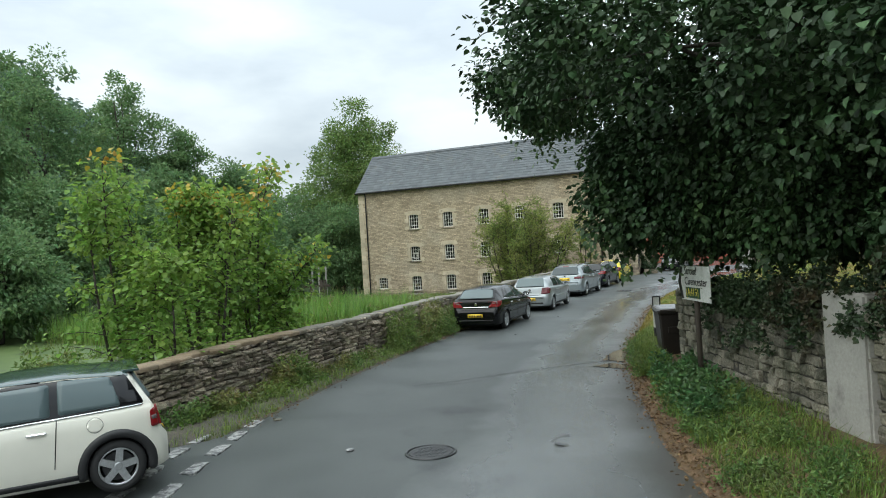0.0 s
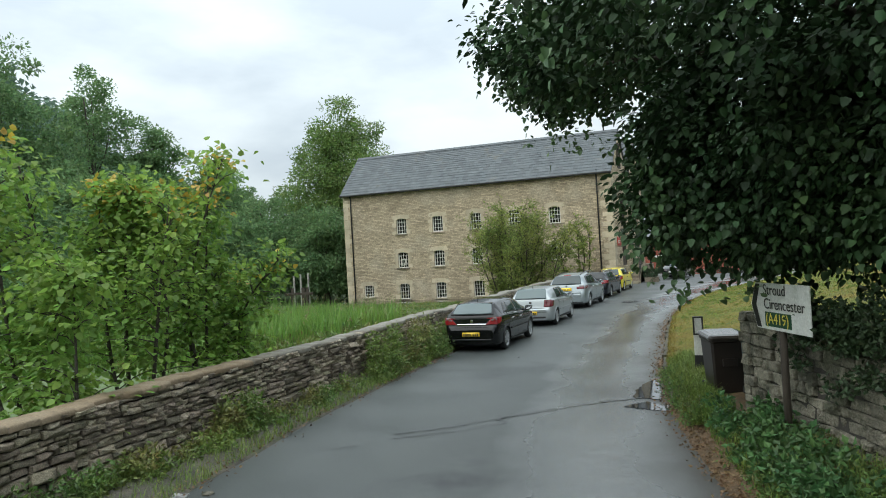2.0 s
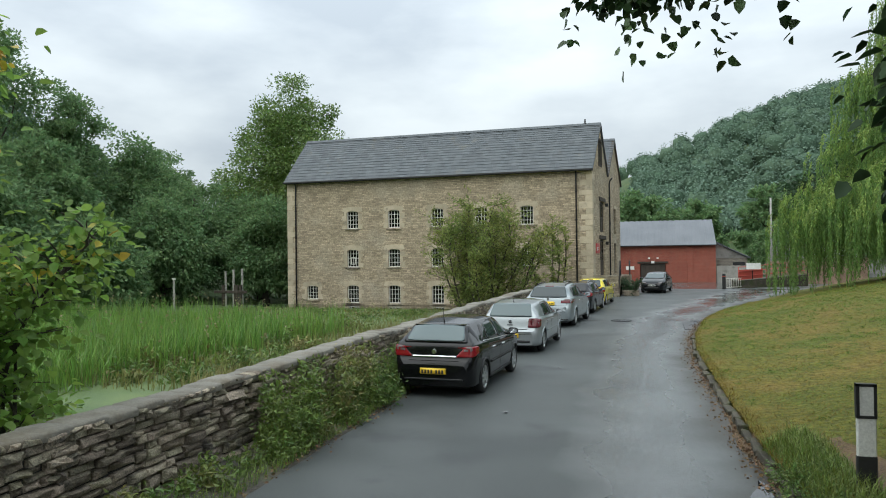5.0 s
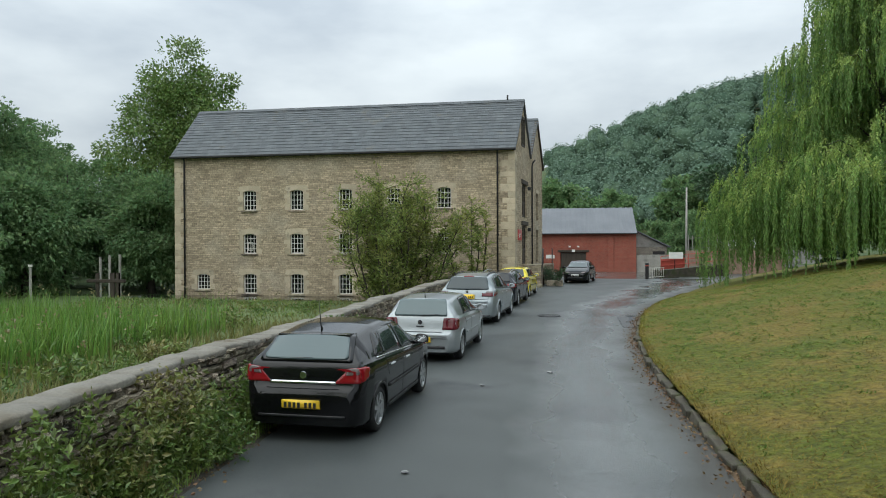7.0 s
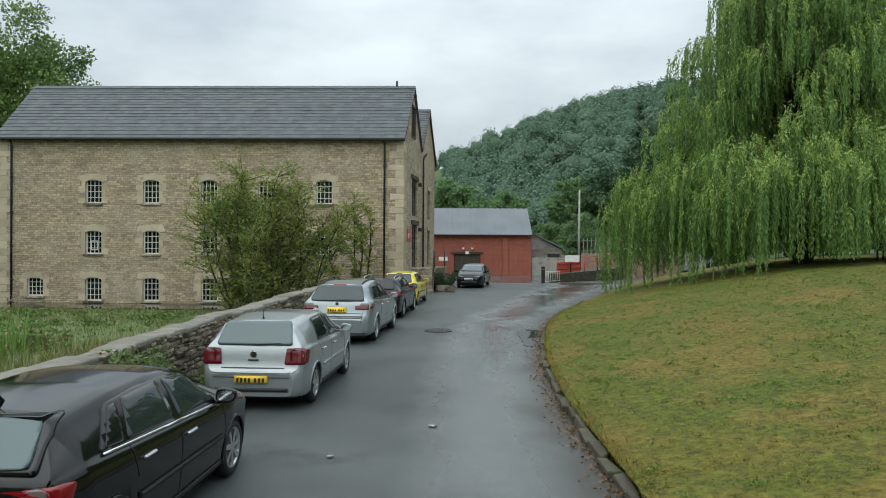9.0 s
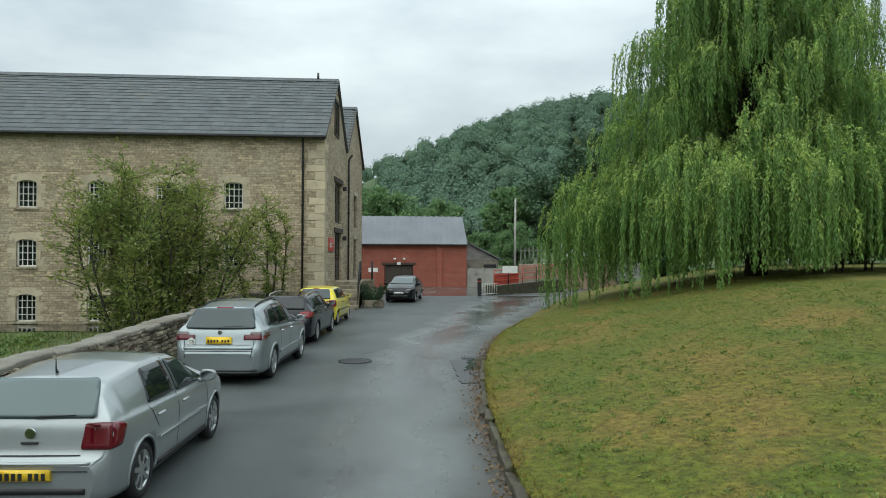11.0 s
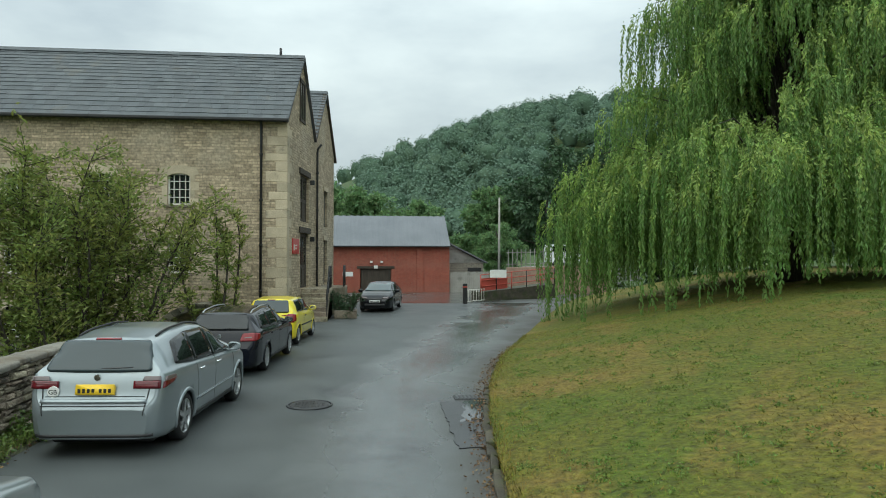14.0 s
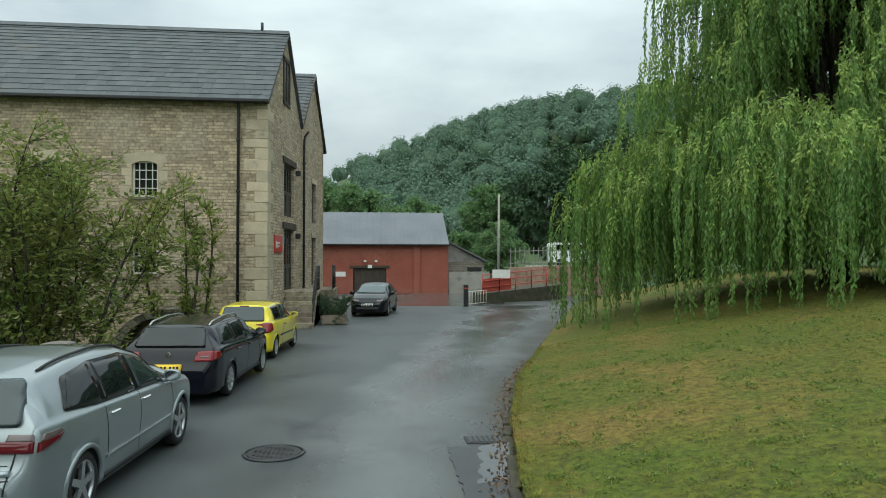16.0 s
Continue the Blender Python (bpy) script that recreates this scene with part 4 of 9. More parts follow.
# same dark core: shade in the joints, put into the colour
wpart("core", rw_box(0.06, 4.9, 0.0, 1.7, -0.5, -0.05), M_CORE_SHADE, road_wall, "wall core, coloured as shade behind the blocks")
wpart("core", rw_box(4.925, 10.6, 0.0, 1.7, -0.5, -0.05), M_CORE_SHADE, road_wall, "wall core, coloured as shade behind the blocks")
bm = rw_box(4.93, 5.75, 0.1, 1.95, -0.3, 0.07)
bmesh.ops.bevel(bm, geom=bm.edges[:], offset=0.03, segments=2, affect="EDGES")
wpart("render_pier", bm, M_RENDER, road_wall, "cracked grey rendered pier")
bm = rw_box(5.75, 10.6, 1.62, 1.76, -0.45, 0.1)
bmesh.ops.bevel(bm, geom=bm.edges[:], offset=0.02, segments=2, affect="EDGES")
wpart("coping", bm, M_BLOCK, road_wall, "flat stone coping")

# ---- parked cars ----
def paint(name, c, metal=0.35, rough=0.32, coat=1.0):
    m = mat(name, c, tuple(min(1, v * 1.08 + 0.001) for v in c), scale=1.5, fine=220, rough=rough, metal=metal, bump=0.0, spread=0.05, coat=coat, spec=0.3)
    b = m.node_tree.nodes["Principled BSDF"].inputs
    b["Coat Roughness"].default_value, b["Coat IOR"].default_value = 0.03, 1.4
    return m


def rounded(poly, r, n=4):
    """A polygon with its corners cut to arcs of about r."""
    out = []
    pts = [Vector(p) for p in poly]
    for i, p in enumerate(pts):
        a, b = pts[i - 1] - p, pts[(i + 1) % len(pts)] - p
        d = min(r, a.length * 0.45, b.length * 0.45)
        s, e = p + a.normalized() * d, p + b.normalized() * d
        for k in range(n + 1):
            f = k / n
            out.append(tuple((s * (1 - f) + p * f) * (1 - f) + (p * (1 - f) + e * f) * f))
    return out


class Car:
    """One car, nose along +y, origin on the ground under its middle. Its shell is drawn through sections along y;
    panes, lamps and trim are cut to outlines seen from the side (y from the tail, z), the rear or the front (x, z) and laid on the shell."""

    def __init__(self, name, label, at, L, W, wheelbase, rear, profile, belt, plan, bottom=0.2, tumble=0.8, roof_curve=0.05, colour=None):
        self.root = settle(thing(name, label, "car", at))
        self.L, self.W, self.wb, self.rear = L, W, wheelbase, rear
        self.bottom, self.tumble, self.roof_curve, self.colour = bottom, tumble, roof_curve, colour
        ys = np.linspace(0, L, 800)

        def soft(pts, n):
            v = np.interp(ys, [p[0] for p in pts], [p[1] for p in pts])
            kk = np.hanning(n)
            kk /= kk.sum()
            pad = n // 2
            return np.convolve(np.pad(v, pad, mode="edge"), kk, "valid")[:800]

        self.ys = ys
        self.top, self.belt, self.half = soft(profile, 17), soft(belt, 41), soft(plan, 31) * W / 2
        # the shell's half width over (y, z)
        self.gy = np.arange(0, L + 1e-6, 0.006)
        self.gz = np.arange(0.1, 1.8, 0.005)
        grid = []
        for y in self.gy:
            sec = np.array(self.section(float(y)))[1:]
            row = np.interp(self.gz, np.maximum.accumulate(sec[:, 1]), sec[:, 0])
            row = np.where(self.gz > sec[-1, 1], -4.0 * (self.gz - sec[-1, 1]) - 1e-4, row)
            row[self.gz < sec[0, 1]] = -1
            grid.append(row)
        self.grid = np.array(grid)

    def at(self, y):
        return tuple(float(np.interp(y, self.ys, a)) for a in (self.top, self.belt, self.half))

    def section(self, y):
        """Half section from the bottom middle over the flank to the roof's middle."""
        zt, zb, w = self.at(y)
        end = min(y, self.L - y)
        b = self.bottom - 0.02 + 0.05 * max(0.0, 1 - end / 0.35) ** 1.5
        zt = max(zt, b + 0.12)
        belt = min(zb, zt - 0.03)
        cab = max(0.0, zt - belt)
        lean = min(1.0, cab / 0.3)
        wr = w * (0.95 - (0.95 - self.tumble) * lean)
        low = [(0, b), (w * 0.84, b), (w * 0.93, b + 0.025), (w * 0.965, b + 0.1), (w * 0.985, b + 0.42 * (belt - b)), (w, b + 0.66 * (belt - b)), (w * 0.998, b + 0.8 * (belt - b)), (w * 0.985, belt - 0.05), (w * 0.962, belt - 0.012), (w * 0.945, belt)]
        up = []
        rc = self.roof_curve * lean
        shoulder = zt - rc - 0.026 * lean
        for f in (0.15, 0.35, 0.55, 0.75, 0.92):
            up.append((w * 0.94 + (wr - w * 0.94) * f + 0.018 * lean * math.sin(math.pi * f), belt + (shoulder - belt) * f))
        up += [(wr * 0.985, zt - rc - 0.008 * lean), (wr * 0.93, zt - rc * 0.72 - 0.004), (wr * 0.8, zt - rc * 0.45), (wr * 0.55, zt - rc * 0.18), (wr * 0.28, zt - rc * 0.04), (0, zt)]
        return low + up

    def body(self):
        ys = sorted({*np.linspace(0, 0.7, 100), *np.linspace(0.7, self.L - 0.6, 52), *np.linspace(self.L - 0.6, self.L, 30)})
        bm = bmesh.new()
        rows = []
        for y in ys:
            sec = self.section(y)
            pts = [(x, y - self.L / 2, z) for x, z in sec] + [(-x, y - self.L / 2, z) for x, z in sec[-2:0:-1]]
            rows.append([bm.verts.new(p) for p in pts])
        n = len(rows[0])
        for a, b in zip(rows, rows[1:]):
            for k in range(n):
                bm.faces.new((a[k], a[(k + 1) % n], b[(k + 1) % n], b[k])).smooth = True
        bm.faces.new(rows[0])
        bm.faces.new(rows[-1][::-1])
        bmesh.ops.recalc_face_normals(bm, faces=bm.faces[:])
        return bm

    def build(self, arch_r, wheel_r, lip=0.02):
        self.wheel_r = wheel_r
        body = part("body", self.body(), self.colour, self.root)
        body.data.materials.append(M_TRIM)
        self.wheels_y = [self.rear - self.L / 2, self.rear + self.wb - self.L / 2]
        bm = bmesh.new()
        for wy in self.wheels_y:
            for s in (-1, 1):
                x0, x1 = sorted((s * (self.W / 2 - 0.3), s * (self.W / 2 + 0.2)))
                add_tube(bm, [(x0, wy, wheel_r + 0.01), (x1, wy, wheel_r + 0.01)], arch_r, 40)
        bmesh.ops.recalc_face_normals(bm, faces=bm.faces[:])
        me = bpy.data.meshes.new("cut")
        bm.to_mesh(me)
        bm.free()
        me.materials.append(M_TRIM)
        cutter = new("cut", me)
        cutter.matrix_basis = self.root.matrix_basis
        mod = body.modifiers.new("arches", "BOOLEAN")
        mod.operation, mod.object, mod.solver = "DIFFERENCE", cutter, "EXACT"
        mod.material_mode = "TRANSFER"
        bpy.context.view_layer.update()
        cut = bpy.data.meshes.new_from_object(body.evaluated_get(bpy.context.evaluated_depsgraph_get()))
        body.modifiers.clear()
        body.data = cut
        bpy.data.objects.remove(cutter)
        bpy.data.meshes.remove(me)
        if lip:
            for s in (1, -1):
                for wy in self.wheels_y:
                    self.arch("arch_lip", wy, s, arch_r + 0.008, lip, self.colour, 0.006)
        return self

    def arch(self, name, wy, s, r, thick, material, sunk, label=""):
        pts = []
        for k in range(29):
            a = math.pi * (-0.08 + 1.16 * k / 28)
            y, z = wy + r * math.cos(a), self.wheel_r + 0.01 + r * math.sin(a)
            pts.append((s * (self.side_x(y + self.L / 2, max(z, self.bottom + 0.04)) - sunk), y, z))
        return part(name, tube(pts, thick, 8), material, self.root, label)

    def side_x(self, y, z):
        j = min(max((z - 0.1) / 0.005, 0), len(self.gz) - 1.001)
        i = min(max(y / 0.006, 0), len(self.gy) - 1.001)
        i0, j0 = int(i), int(j)
        while j0 > 0 and self.grid[i0, j0] < 0 and z > 0.5:
            j0 -= 1
        g = self.grid
        a, b = g[i0, j0], g[i0 + 1, j0]
        if j0 + 1 < g.shape[1] and g[i0, j0 + 1] >= 0 and g[i0 + 1, j0 + 1] >= 0:
            f = j - int(j)
            a, b = a + (g[i0, j0 + 1] - a) * f, b + (g[i0 + 1, j0 + 1] - b) * f
        return float(max(0.02, a + (b - a) * (i - i0)))

    def end_y(self, x, z, front=False):
        """The outermost y of the shell at x, z: at its tail, or at its nose."""
        j = (z - 0.1) / 0.005
        found = []
        for k in (int(j), int(j) + 1):
            col = self.grid[::-1, k] if front else self.grid[:, k]
            hit = int(np.argmax(col >= abs(x)))
            f = 0.0
            if hit > 0 and col[hit] > col[hit - 1]:
                f = (col[hit] - abs(x)) / (col[hit] - col[hit - 1])
            found.append((hit - f) * 0.006)
        y = found[0] + (found[1] - found[0]) * (j - int(j))
        return self.L - y if front else y

    def tail(self, x, z):
        return self.end_y(x, z)

    def panel(self, name, view, poly, material, label="", side=1, lift=0.006, round_off=0.0, cells=(16, 9), parent=None, into=0.02):
        """A pane or lens, cut to a convex outline and laid on the shell, with a rim that goes back into it."""
        if round_off:
            poly = rounded(poly, round_off)
        us, vs = [p[0] for p in poly], [p[1] for p in poly]
        u0, u1, v0, v1 = min(us), max(us), min(vs), max(vs)
        bm = bmesh.new()
        nu, nv = cells
        grid = [[bm.verts.new((u0 + (u1 - u0) * i / nu, 0, v0 + (v1 - v0) * j / nv)) for i in range(nu + 1)] for j in range(nv + 1)]
        for j in range(nv):
            for i in range(nu):
                bm.faces.new((grid[j][i], grid[j][i + 1], grid[j + 1][i + 1], grid[j + 1][i]))
        area = sum(poly[i - 1][0] * poly[i][1] - poly[i][0] * poly[i - 1][1] for i in range(len(poly)))
        for i in range(len(poly)):
            (ax, az), (bx, bz) = poly[i - 1], poly[i]
            nrm = Vector((bz - az, 0, -(bx - ax))) * (1 if area > 0 else -1)
            if nrm.length > 1e-6:
                bmesh.ops.bisect_plane(bm, geom=bm.verts[:] + bm.edges[:] + bm.faces[:], plane_co=(ax, 0, az), plane_no=nrm.normalized(), clear_outer=True)
        for f in bm.faces:
            f.smooth = True
        rim = [e for e in bm.edges if e.is_boundary]
        ext = bmesh.ops.extrude_edge_only(bm, edges=rim)
        for f in ext["geom"]:
            if isinstance(f, bmesh.types.BMFace):
                f.smooth = False
        inner = {v for v in ext["geom"] if isinstance(v, bmesh.types.BMVert)}
        for v in bm.verts:
            u, z = v.co.x, v.co.z
            d = lift + 0.008 - (into + lift if v in inner else 0)
            if view == "side":
                v.co = Vector((side * (self.side_x(u, z) + d), u - self.L / 2, z + d * 0.3))
            else:
                y = self.end_y(u, z, view == "front") + (d if view == "front" else -d)
                v.co = Vector((u, y - self.L / 2, z + d * (0.4 if z < 0.9 else 1.0)))
        bmesh.ops.recalc_face_normals(bm, faces=bm.faces[:])
        ob = part(name, bm, material, parent or self.root, label)
        # turn the face outwards
        me = ob.data
        out = Vector((side, 0, 0.2)) if view == "side" else Vector((0, 1 if view == "front" else -1, 0.3))
        if sum((p.normal.dot(out) * p.area for p in me.polygons), 0.0) < 0:
            me.flip_normals()
        return ob

    def lamp(self, rear, flank, material, label, side=1, lift=0.014, round_off=0.03):
        """A rear lamp that goes round the corner: the rear outline in x, z, the flank's in y, z."""
        a = self.panel("tail_lamp", "rear", [(side * x, z) for x, z in rear], material, label, 1, lift, round_off, (10, 6))
        if flank:
            self.panel("tail_lamp", "side", flank, material, label, side, lift, round_off, (8, 6))
        return a

    def band(self, name, z0, z1, half, material, label="", lift=0.015, front=False):
        return self.panel(name, "front" if front else "rear", [(-half, z0), (half, z0), (half, z1), (-half, z1)], material, label, 1, lift, 0, (20, 2))

    def strip(self, name, y0, y1, za, zb, thick, material, label="", side=1, lift=0.01):
        """A moulding along the flank from (y0, za) to (y1, zb)."""
        return self.panel(name, "side", [(y0, za - thick / 2), (y1, zb - thick / 2), (y1, zb + thick / 2), (y0, za + thick / 2)], material, label, side, lift, 0, (20, 2))

    def seam(self, ya, za, yb, zb, side=1, w=0.005):
        """A narrow dark gap between panels of the flank."""
        dy, dz = yb - ya, zb - za
        n = math.hypot(dy, dz)
        oy, oz = -dz / n * w, dy / n * w
        self.panel("door_gap", "side", [(ya - oy, za - oz), (yb - oy, zb - oz), (yb + oy, zb + oz), (ya + oy, za + oz)], M_TRIM, "", side, -0.005, 0, (4, 12), None, 0.004)

    def plate(self, z, material=None, w=0.52, h=0.111, front=False, lift=0.03):
        view = "front" if front else "rear"
        p = self.panel("number_plate", view, [(-w / 2, z), (w / 2, z), (w / 2, z + h), (-w / 2, z + h)], material or M_PLATE_Y, "number plate with plain dark bars", 1, lift, 0.008, (2, 2), None, 0.05)
        y = self.end_y(0, z + h / 2, front) + (lift + 0.011 if front else -lift - 0.011) - self.L / 2
        for k in range(7):
            x = -0.225 + k * 0.062 + (0.035 if k > 3 else 0)
            part("plate_bar", box(x, y - 0.004, z + 0.02, x + 0.036, y + 0.004, z + h - 0.02), M_PLATE_INK, p, "dark plain bar")

    def wheels(self, spokes=7, width=0.2, rim=0.215, rim_mat=None, hub=0.05, spoke_w=0.035, double=False):
        r, rim_mat = self.wheel_r, rim_mat or M_ALLOY
        bm = bmesh.new()
        n = 36
        prof = [(-width / 2 + 0.01, rim), (-width / 2, rim + 0.03), (-width / 2 + 0.005, r - 0.04), (-width / 2 + 0.03, r - 0.008), (-0.04, r), (0.04, r), (width / 2 - 0.03, r - 0.008), (width / 2 - 0.005, r - 0.04), (width / 2, rim + 0.03), (width / 2 - 0.01, rim)]
        rings = [[bm.verts.new((x, q * math.cos(2 * math.pi * k / n), q * math.sin(2 * math.pi * k / n))) for k in range(n)] for x, q in prof]
        for a, b in zip(rings, rings[1:]):
            for k in range(n):
                bm.faces.new((a[k], a[(k + 1) % n], b[(k + 1) % n], b[k])).smooth = True
        bmesh.ops.recalc_face_normals(bm, faces=bm.faces[:])
        tyre = bpy.data.meshes.new("tyre")
        bm.to_mesh(tyre)
        bm.free()
        tyre.materials.append(M_RUBBER)
        bm = bmesh.new()
        xf = width / 2 - 0.012
        rings = []
        for x, q in ((-width / 2 + 0.03, rim - 0.01), (xf - 0.05, rim - 0.022), (xf - 0.008, rim - 0.02), (xf, rim), (xf - 0.012, rim + 0.004)):
            rings.append([bm.verts.new((x, q * math.cos(2 * math.pi * k / n), q * math.sin(2 * math.pi * k / n))) for k in range(n)])
        for a, b in zip(rings, rings[1:]):
            for k in range(n):
                bm.faces.new((a[k], a[(k + 1) % n], b[(k + 1) % n], b[k])).smooth = True
        add_tube(bm, [(xf - 0.06, 0, 0), (xf - 0.012, 0, 0), (xf - 0.004, 0, 0)], [hub + 0.02, hub + 0.012, hub * 0.7], 16)
        for k in range(spokes):
            a = 2 * math.pi * k / spokes + 0.2
            for off in ((-0.075, 0.075) if double else (0,)):
                ca, sa = math.cos(a + off), math.sin(a + off)
                pw = spoke_w / 2
                p = []
                for q, ww, xx in ((hub * 0.7, pw * 1.2, xf - 0.008), (rim - 0.006, pw * (0.9 if double else 1.1), xf - 0.006)):
                    for s in (-1, 1):
                        p.append((xx, q * ca - s * ww * sa, q * sa + s * ww * ca))
                        p.append((xx - 0.035, q * ca - s * ww * sa, q * sa + s * ww * ca))
                v = [bm.verts.new(c) for c in p]
                for f in ((0, 2, 6, 4), (1, 5, 7, 3), (0, 4, 5, 1), (2, 3, 7, 6), (0, 1, 3, 2), (4, 6, 7, 5)):
                    bm.faces.new([v[i] for i in f])
        bmesh.ops.recalc_face_normals(bm, faces=bm.faces[:])
        rim_me = bpy.data.meshes.new("rim")
        bm.to_mesh(rim_me)
        bm.free()
        rim_me.materials.append(rim_mat)
        bm = bmesh.new()
        add_tube(bm, [(-0.05, 0, 0), (xf - 0.06, 0, 0)], [rim - 0.02, rim - 0.05], 24)
        disc_me = bpy.data.meshes.new("disc")
        bm.to_mesh(disc_me)
        bm.free()
        disc_me.materials.append(M_IRON)
        for wy in self.wheels_y:
            for s in (1, -1):
                w = new("wheel", tyre)
                w.parent = self.root
                w.matrix_basis = pose(s * (self.W / 2 - width / 2 - 0.025), wy, r, 0, 0, 0 if s > 0 else 180)
                part("rim", rim_me, None, w, "silver alloy wheel rim")
                part("brake_disc", disc_me, None, w)

    def handle(self, y, z, side=1, material=None):
        bm = bmesh.new()
        x = self.side_x(y, z)
        add_box(bm, x - 0.005, y - self.L / 2 - 0.1, z, x + 0.03, y - self.L / 2 + 0.1, z + 0.03, 0.012)
        for v in bm.verts:
            v.co.x *= side
        bmesh.ops.recalc_face_normals(bm, faces=bm.faces[:])
        part("door_handle", bm, material or self.colour, self.root)

    def mirror(self, y, side=1, material=None):
        x, z = self.side_x(y, self.at(y)[1]), self.at(y)[1]
        bm = bmesh.new()
        bmesh.ops.create_icosphere(bm, subdivisions=3, radius=1)
        for v in bm.verts:
            q = Vector([math.copysign(abs(c) ** 0.7, c) for c in v.co])
            v.co = Vector((side * (x + 0.12 + q.x * 0.11), y - self.L / 2 + q.y * 0.07 + 0.03, z + 0.09 + q.z * 0.078 * (1 - 0.15 * q.x)))
            v.co.y = max(v.co.y, y - self.L / 2 - 0.01)
        add_box(bm, min(side * (x - 0.03), side * (x + 0.06)), y - self.L / 2, z + 0.0, max(side * (x - 0.03), side * (x + 0.06)), y - self.L / 2 + 0.06, z + 0.05)
        m = part("door_mirror", bm, material or self.colour, self.root)
        smooth_shade(m)
        g = bmesh.new()
        g.faces.new([g.verts.new((side * (x + 0.12 + 0.095 * math.cos(a)), y - self.L / 2 - 0.013, z + 0.09 + 0.06 * math.sin(a))) for a in np.linspace(0, 2 * math.pi, 15)[:-1]])
        part("mirror_glass", g, M_CHROME, m, "mirror glass")

    def sill(self):
        self_w = self.W / 2 - 0.24
        # low box added to cut the light under the car
        part("underbody", box(-self_w, 0.3 - self.L / 2, 0.13, self_w, self.L / 2 - 0.3, self.bottom + 0.02, 0.03), M_TRIM, self.root, "dark underbody box, added to deepen the shade below")
        for side in (1, -1):
            b = self.bottom
            self.panel("sill", "side", [(self.rear + 0.4, b + 0.035), (self.rear + self.wb - 0.4, b + 0.035), (self.rear + self.wb - 0.4, b + 0.1), (self.rear + 0.4, b + 0.1)], M_TRIM, "", side, 0.004, 0, (12, 2))

    def rail(self, y0, y1, inset=0.07, high=0.05, material=None, label="bright roof rail"):
        for side in (1, -1):
            pts = []
            for k, y in enumerate(np.linspace(y0, y1, 12)):
                zt = self.at(y)[0]
                pts.append((side * (self.side_x(y, zt - 0.06) - inset), y - self.L / 2, zt - 0.03 + (high if 0 < k < 11 else 0.0)))
            part("roof_rail", tube(pts, 0.016, 8), material or M_ALLOY, self.root, label)

    def aerial(self, y, h=0.35, lean=-0.25):
        zt = self.at(y)[0]
        part("aerial", tube([(0, y - self.L / 2, zt - 0.01), (0, y - self.L / 2 + lean * 0.15, zt + 0.05), (0, y - self.L / 2 + lean * h, zt + h)], [0.02, 0.008, 0.003], 6), M_TRIM, self.root)

    def cabin(self):
        """Seats and floor, seen dimly through the glass."""
        for y in (self.L * 0.42, self.L * 0.56):
            for s in (-1, 1):
                bm = bmesh.new()
                add_box(bm, s * 0.37 - 0.22, y - self.L / 2 - 0.08, 0.5, s * 0.37 + 0.22, y - self.L / 2 + 0.08, self.at(y)[1] + 0.16, 0.05)
                add_box(bm, s * 0.37 - 0.11, y - self.L / 2 - 0.05, self.at(y)[1] + 0.2, s * 0.37 + 0.11, y - self.L / 2 + 0.04, self.at(y)[1] + 0.36, 0.03)
                part("seat", bm, M_CABIN, self.root, "dark cloth seat")


def badge(car, z, r, material, x=0.0):
    y = car.tail(x, z) - 0.022 - car.L / 2
    bm = bmesh.new()
    add_tube(bm, [(x, y + 0.02, z), (x, y, z)], [r, r * 0.92], 18)
    bmesh.ops.recalc_face_normals(bm, faces=bm.faces[:])
    part("badge", bm, material, car.root, "plain round badge")


def wiper(car, x0, x1, z):
    y = car.tail(0, z) - 0.03 - car.L / 2
    part("rear_wiper", tube([(x0, y, z), ((x0 + x1) / 2, y - 0.004, z + 0.012), (x1, y, z + 0.02)], [0.013, 0.01, 0.006], 6), M_TRIM, car.root)


def heading(x, y, dx, dy, z=0.0):
    """The pose of a car standing at x, y with its nose along dx, dy."""
    return pose(x, y, z, 0, 0, math.degrees(math.atan2(-dx, dy)))


PLAN = [(0, 0.72), (0.02, 0.82), (0.07, 0.895), (0.18, 0.95), (0.45, 0.988), (1.0, 1.0)]


def plan_for(L):
    return PLAN + [(L - 1.0, 1.0), (L - 0.5, 0.96), (L - 0.2, 0.86), (L - 0.06, 0.72), (L, 0.6)]


def side_glass(car, surround, panes, s, trim=None):
    """A dark surround round the side windows, and the panes in it: (outline, material, label)."""
    car.panel("window_surround", "side", surround, trim or M_GLOSS_BLACK, "glossy black pillars", s, 0.003, 0.06, (24, 8))
    for poly, material, label in panes:
        car.panel("side_window", "side", poly, material, label, s, 0.007, 0.035, (10, 6))


# black five-door hatchback
black = Car("hatchback_car", "black five-door hatchback parked tight to the stone wall", heading(-7.74, 23.28, 0.032, 1.0), 4.25, 1.75, 2.614, 0.74,
            [(0, 0.58), (0.015, 0.68), (0.05, 0.72), (0.075, 0.76), (0.1, 0.98), (0.15, 1.04), (0.47, 1.355), (0.55, 1.385), (1.2, 1.445), (1.8, 1.46), (2.2, 1.43), (2.6, 1.335), (3.16, 1.03), (3.3, 0.99), (3.85, 0.86), (4.12, 0.74), (4.25, 0.55)],
            [(0, 1.0), (0.5, 1.02), (3.3, 0.9), (4.25, 0.72)], plan_for(4.25), 0.2, 0.69, 0.06, paint("black car paint", (0.004, 0.0042, 0.005), 0.0, 0.12, 0.35)).build(0.345, 0.315)
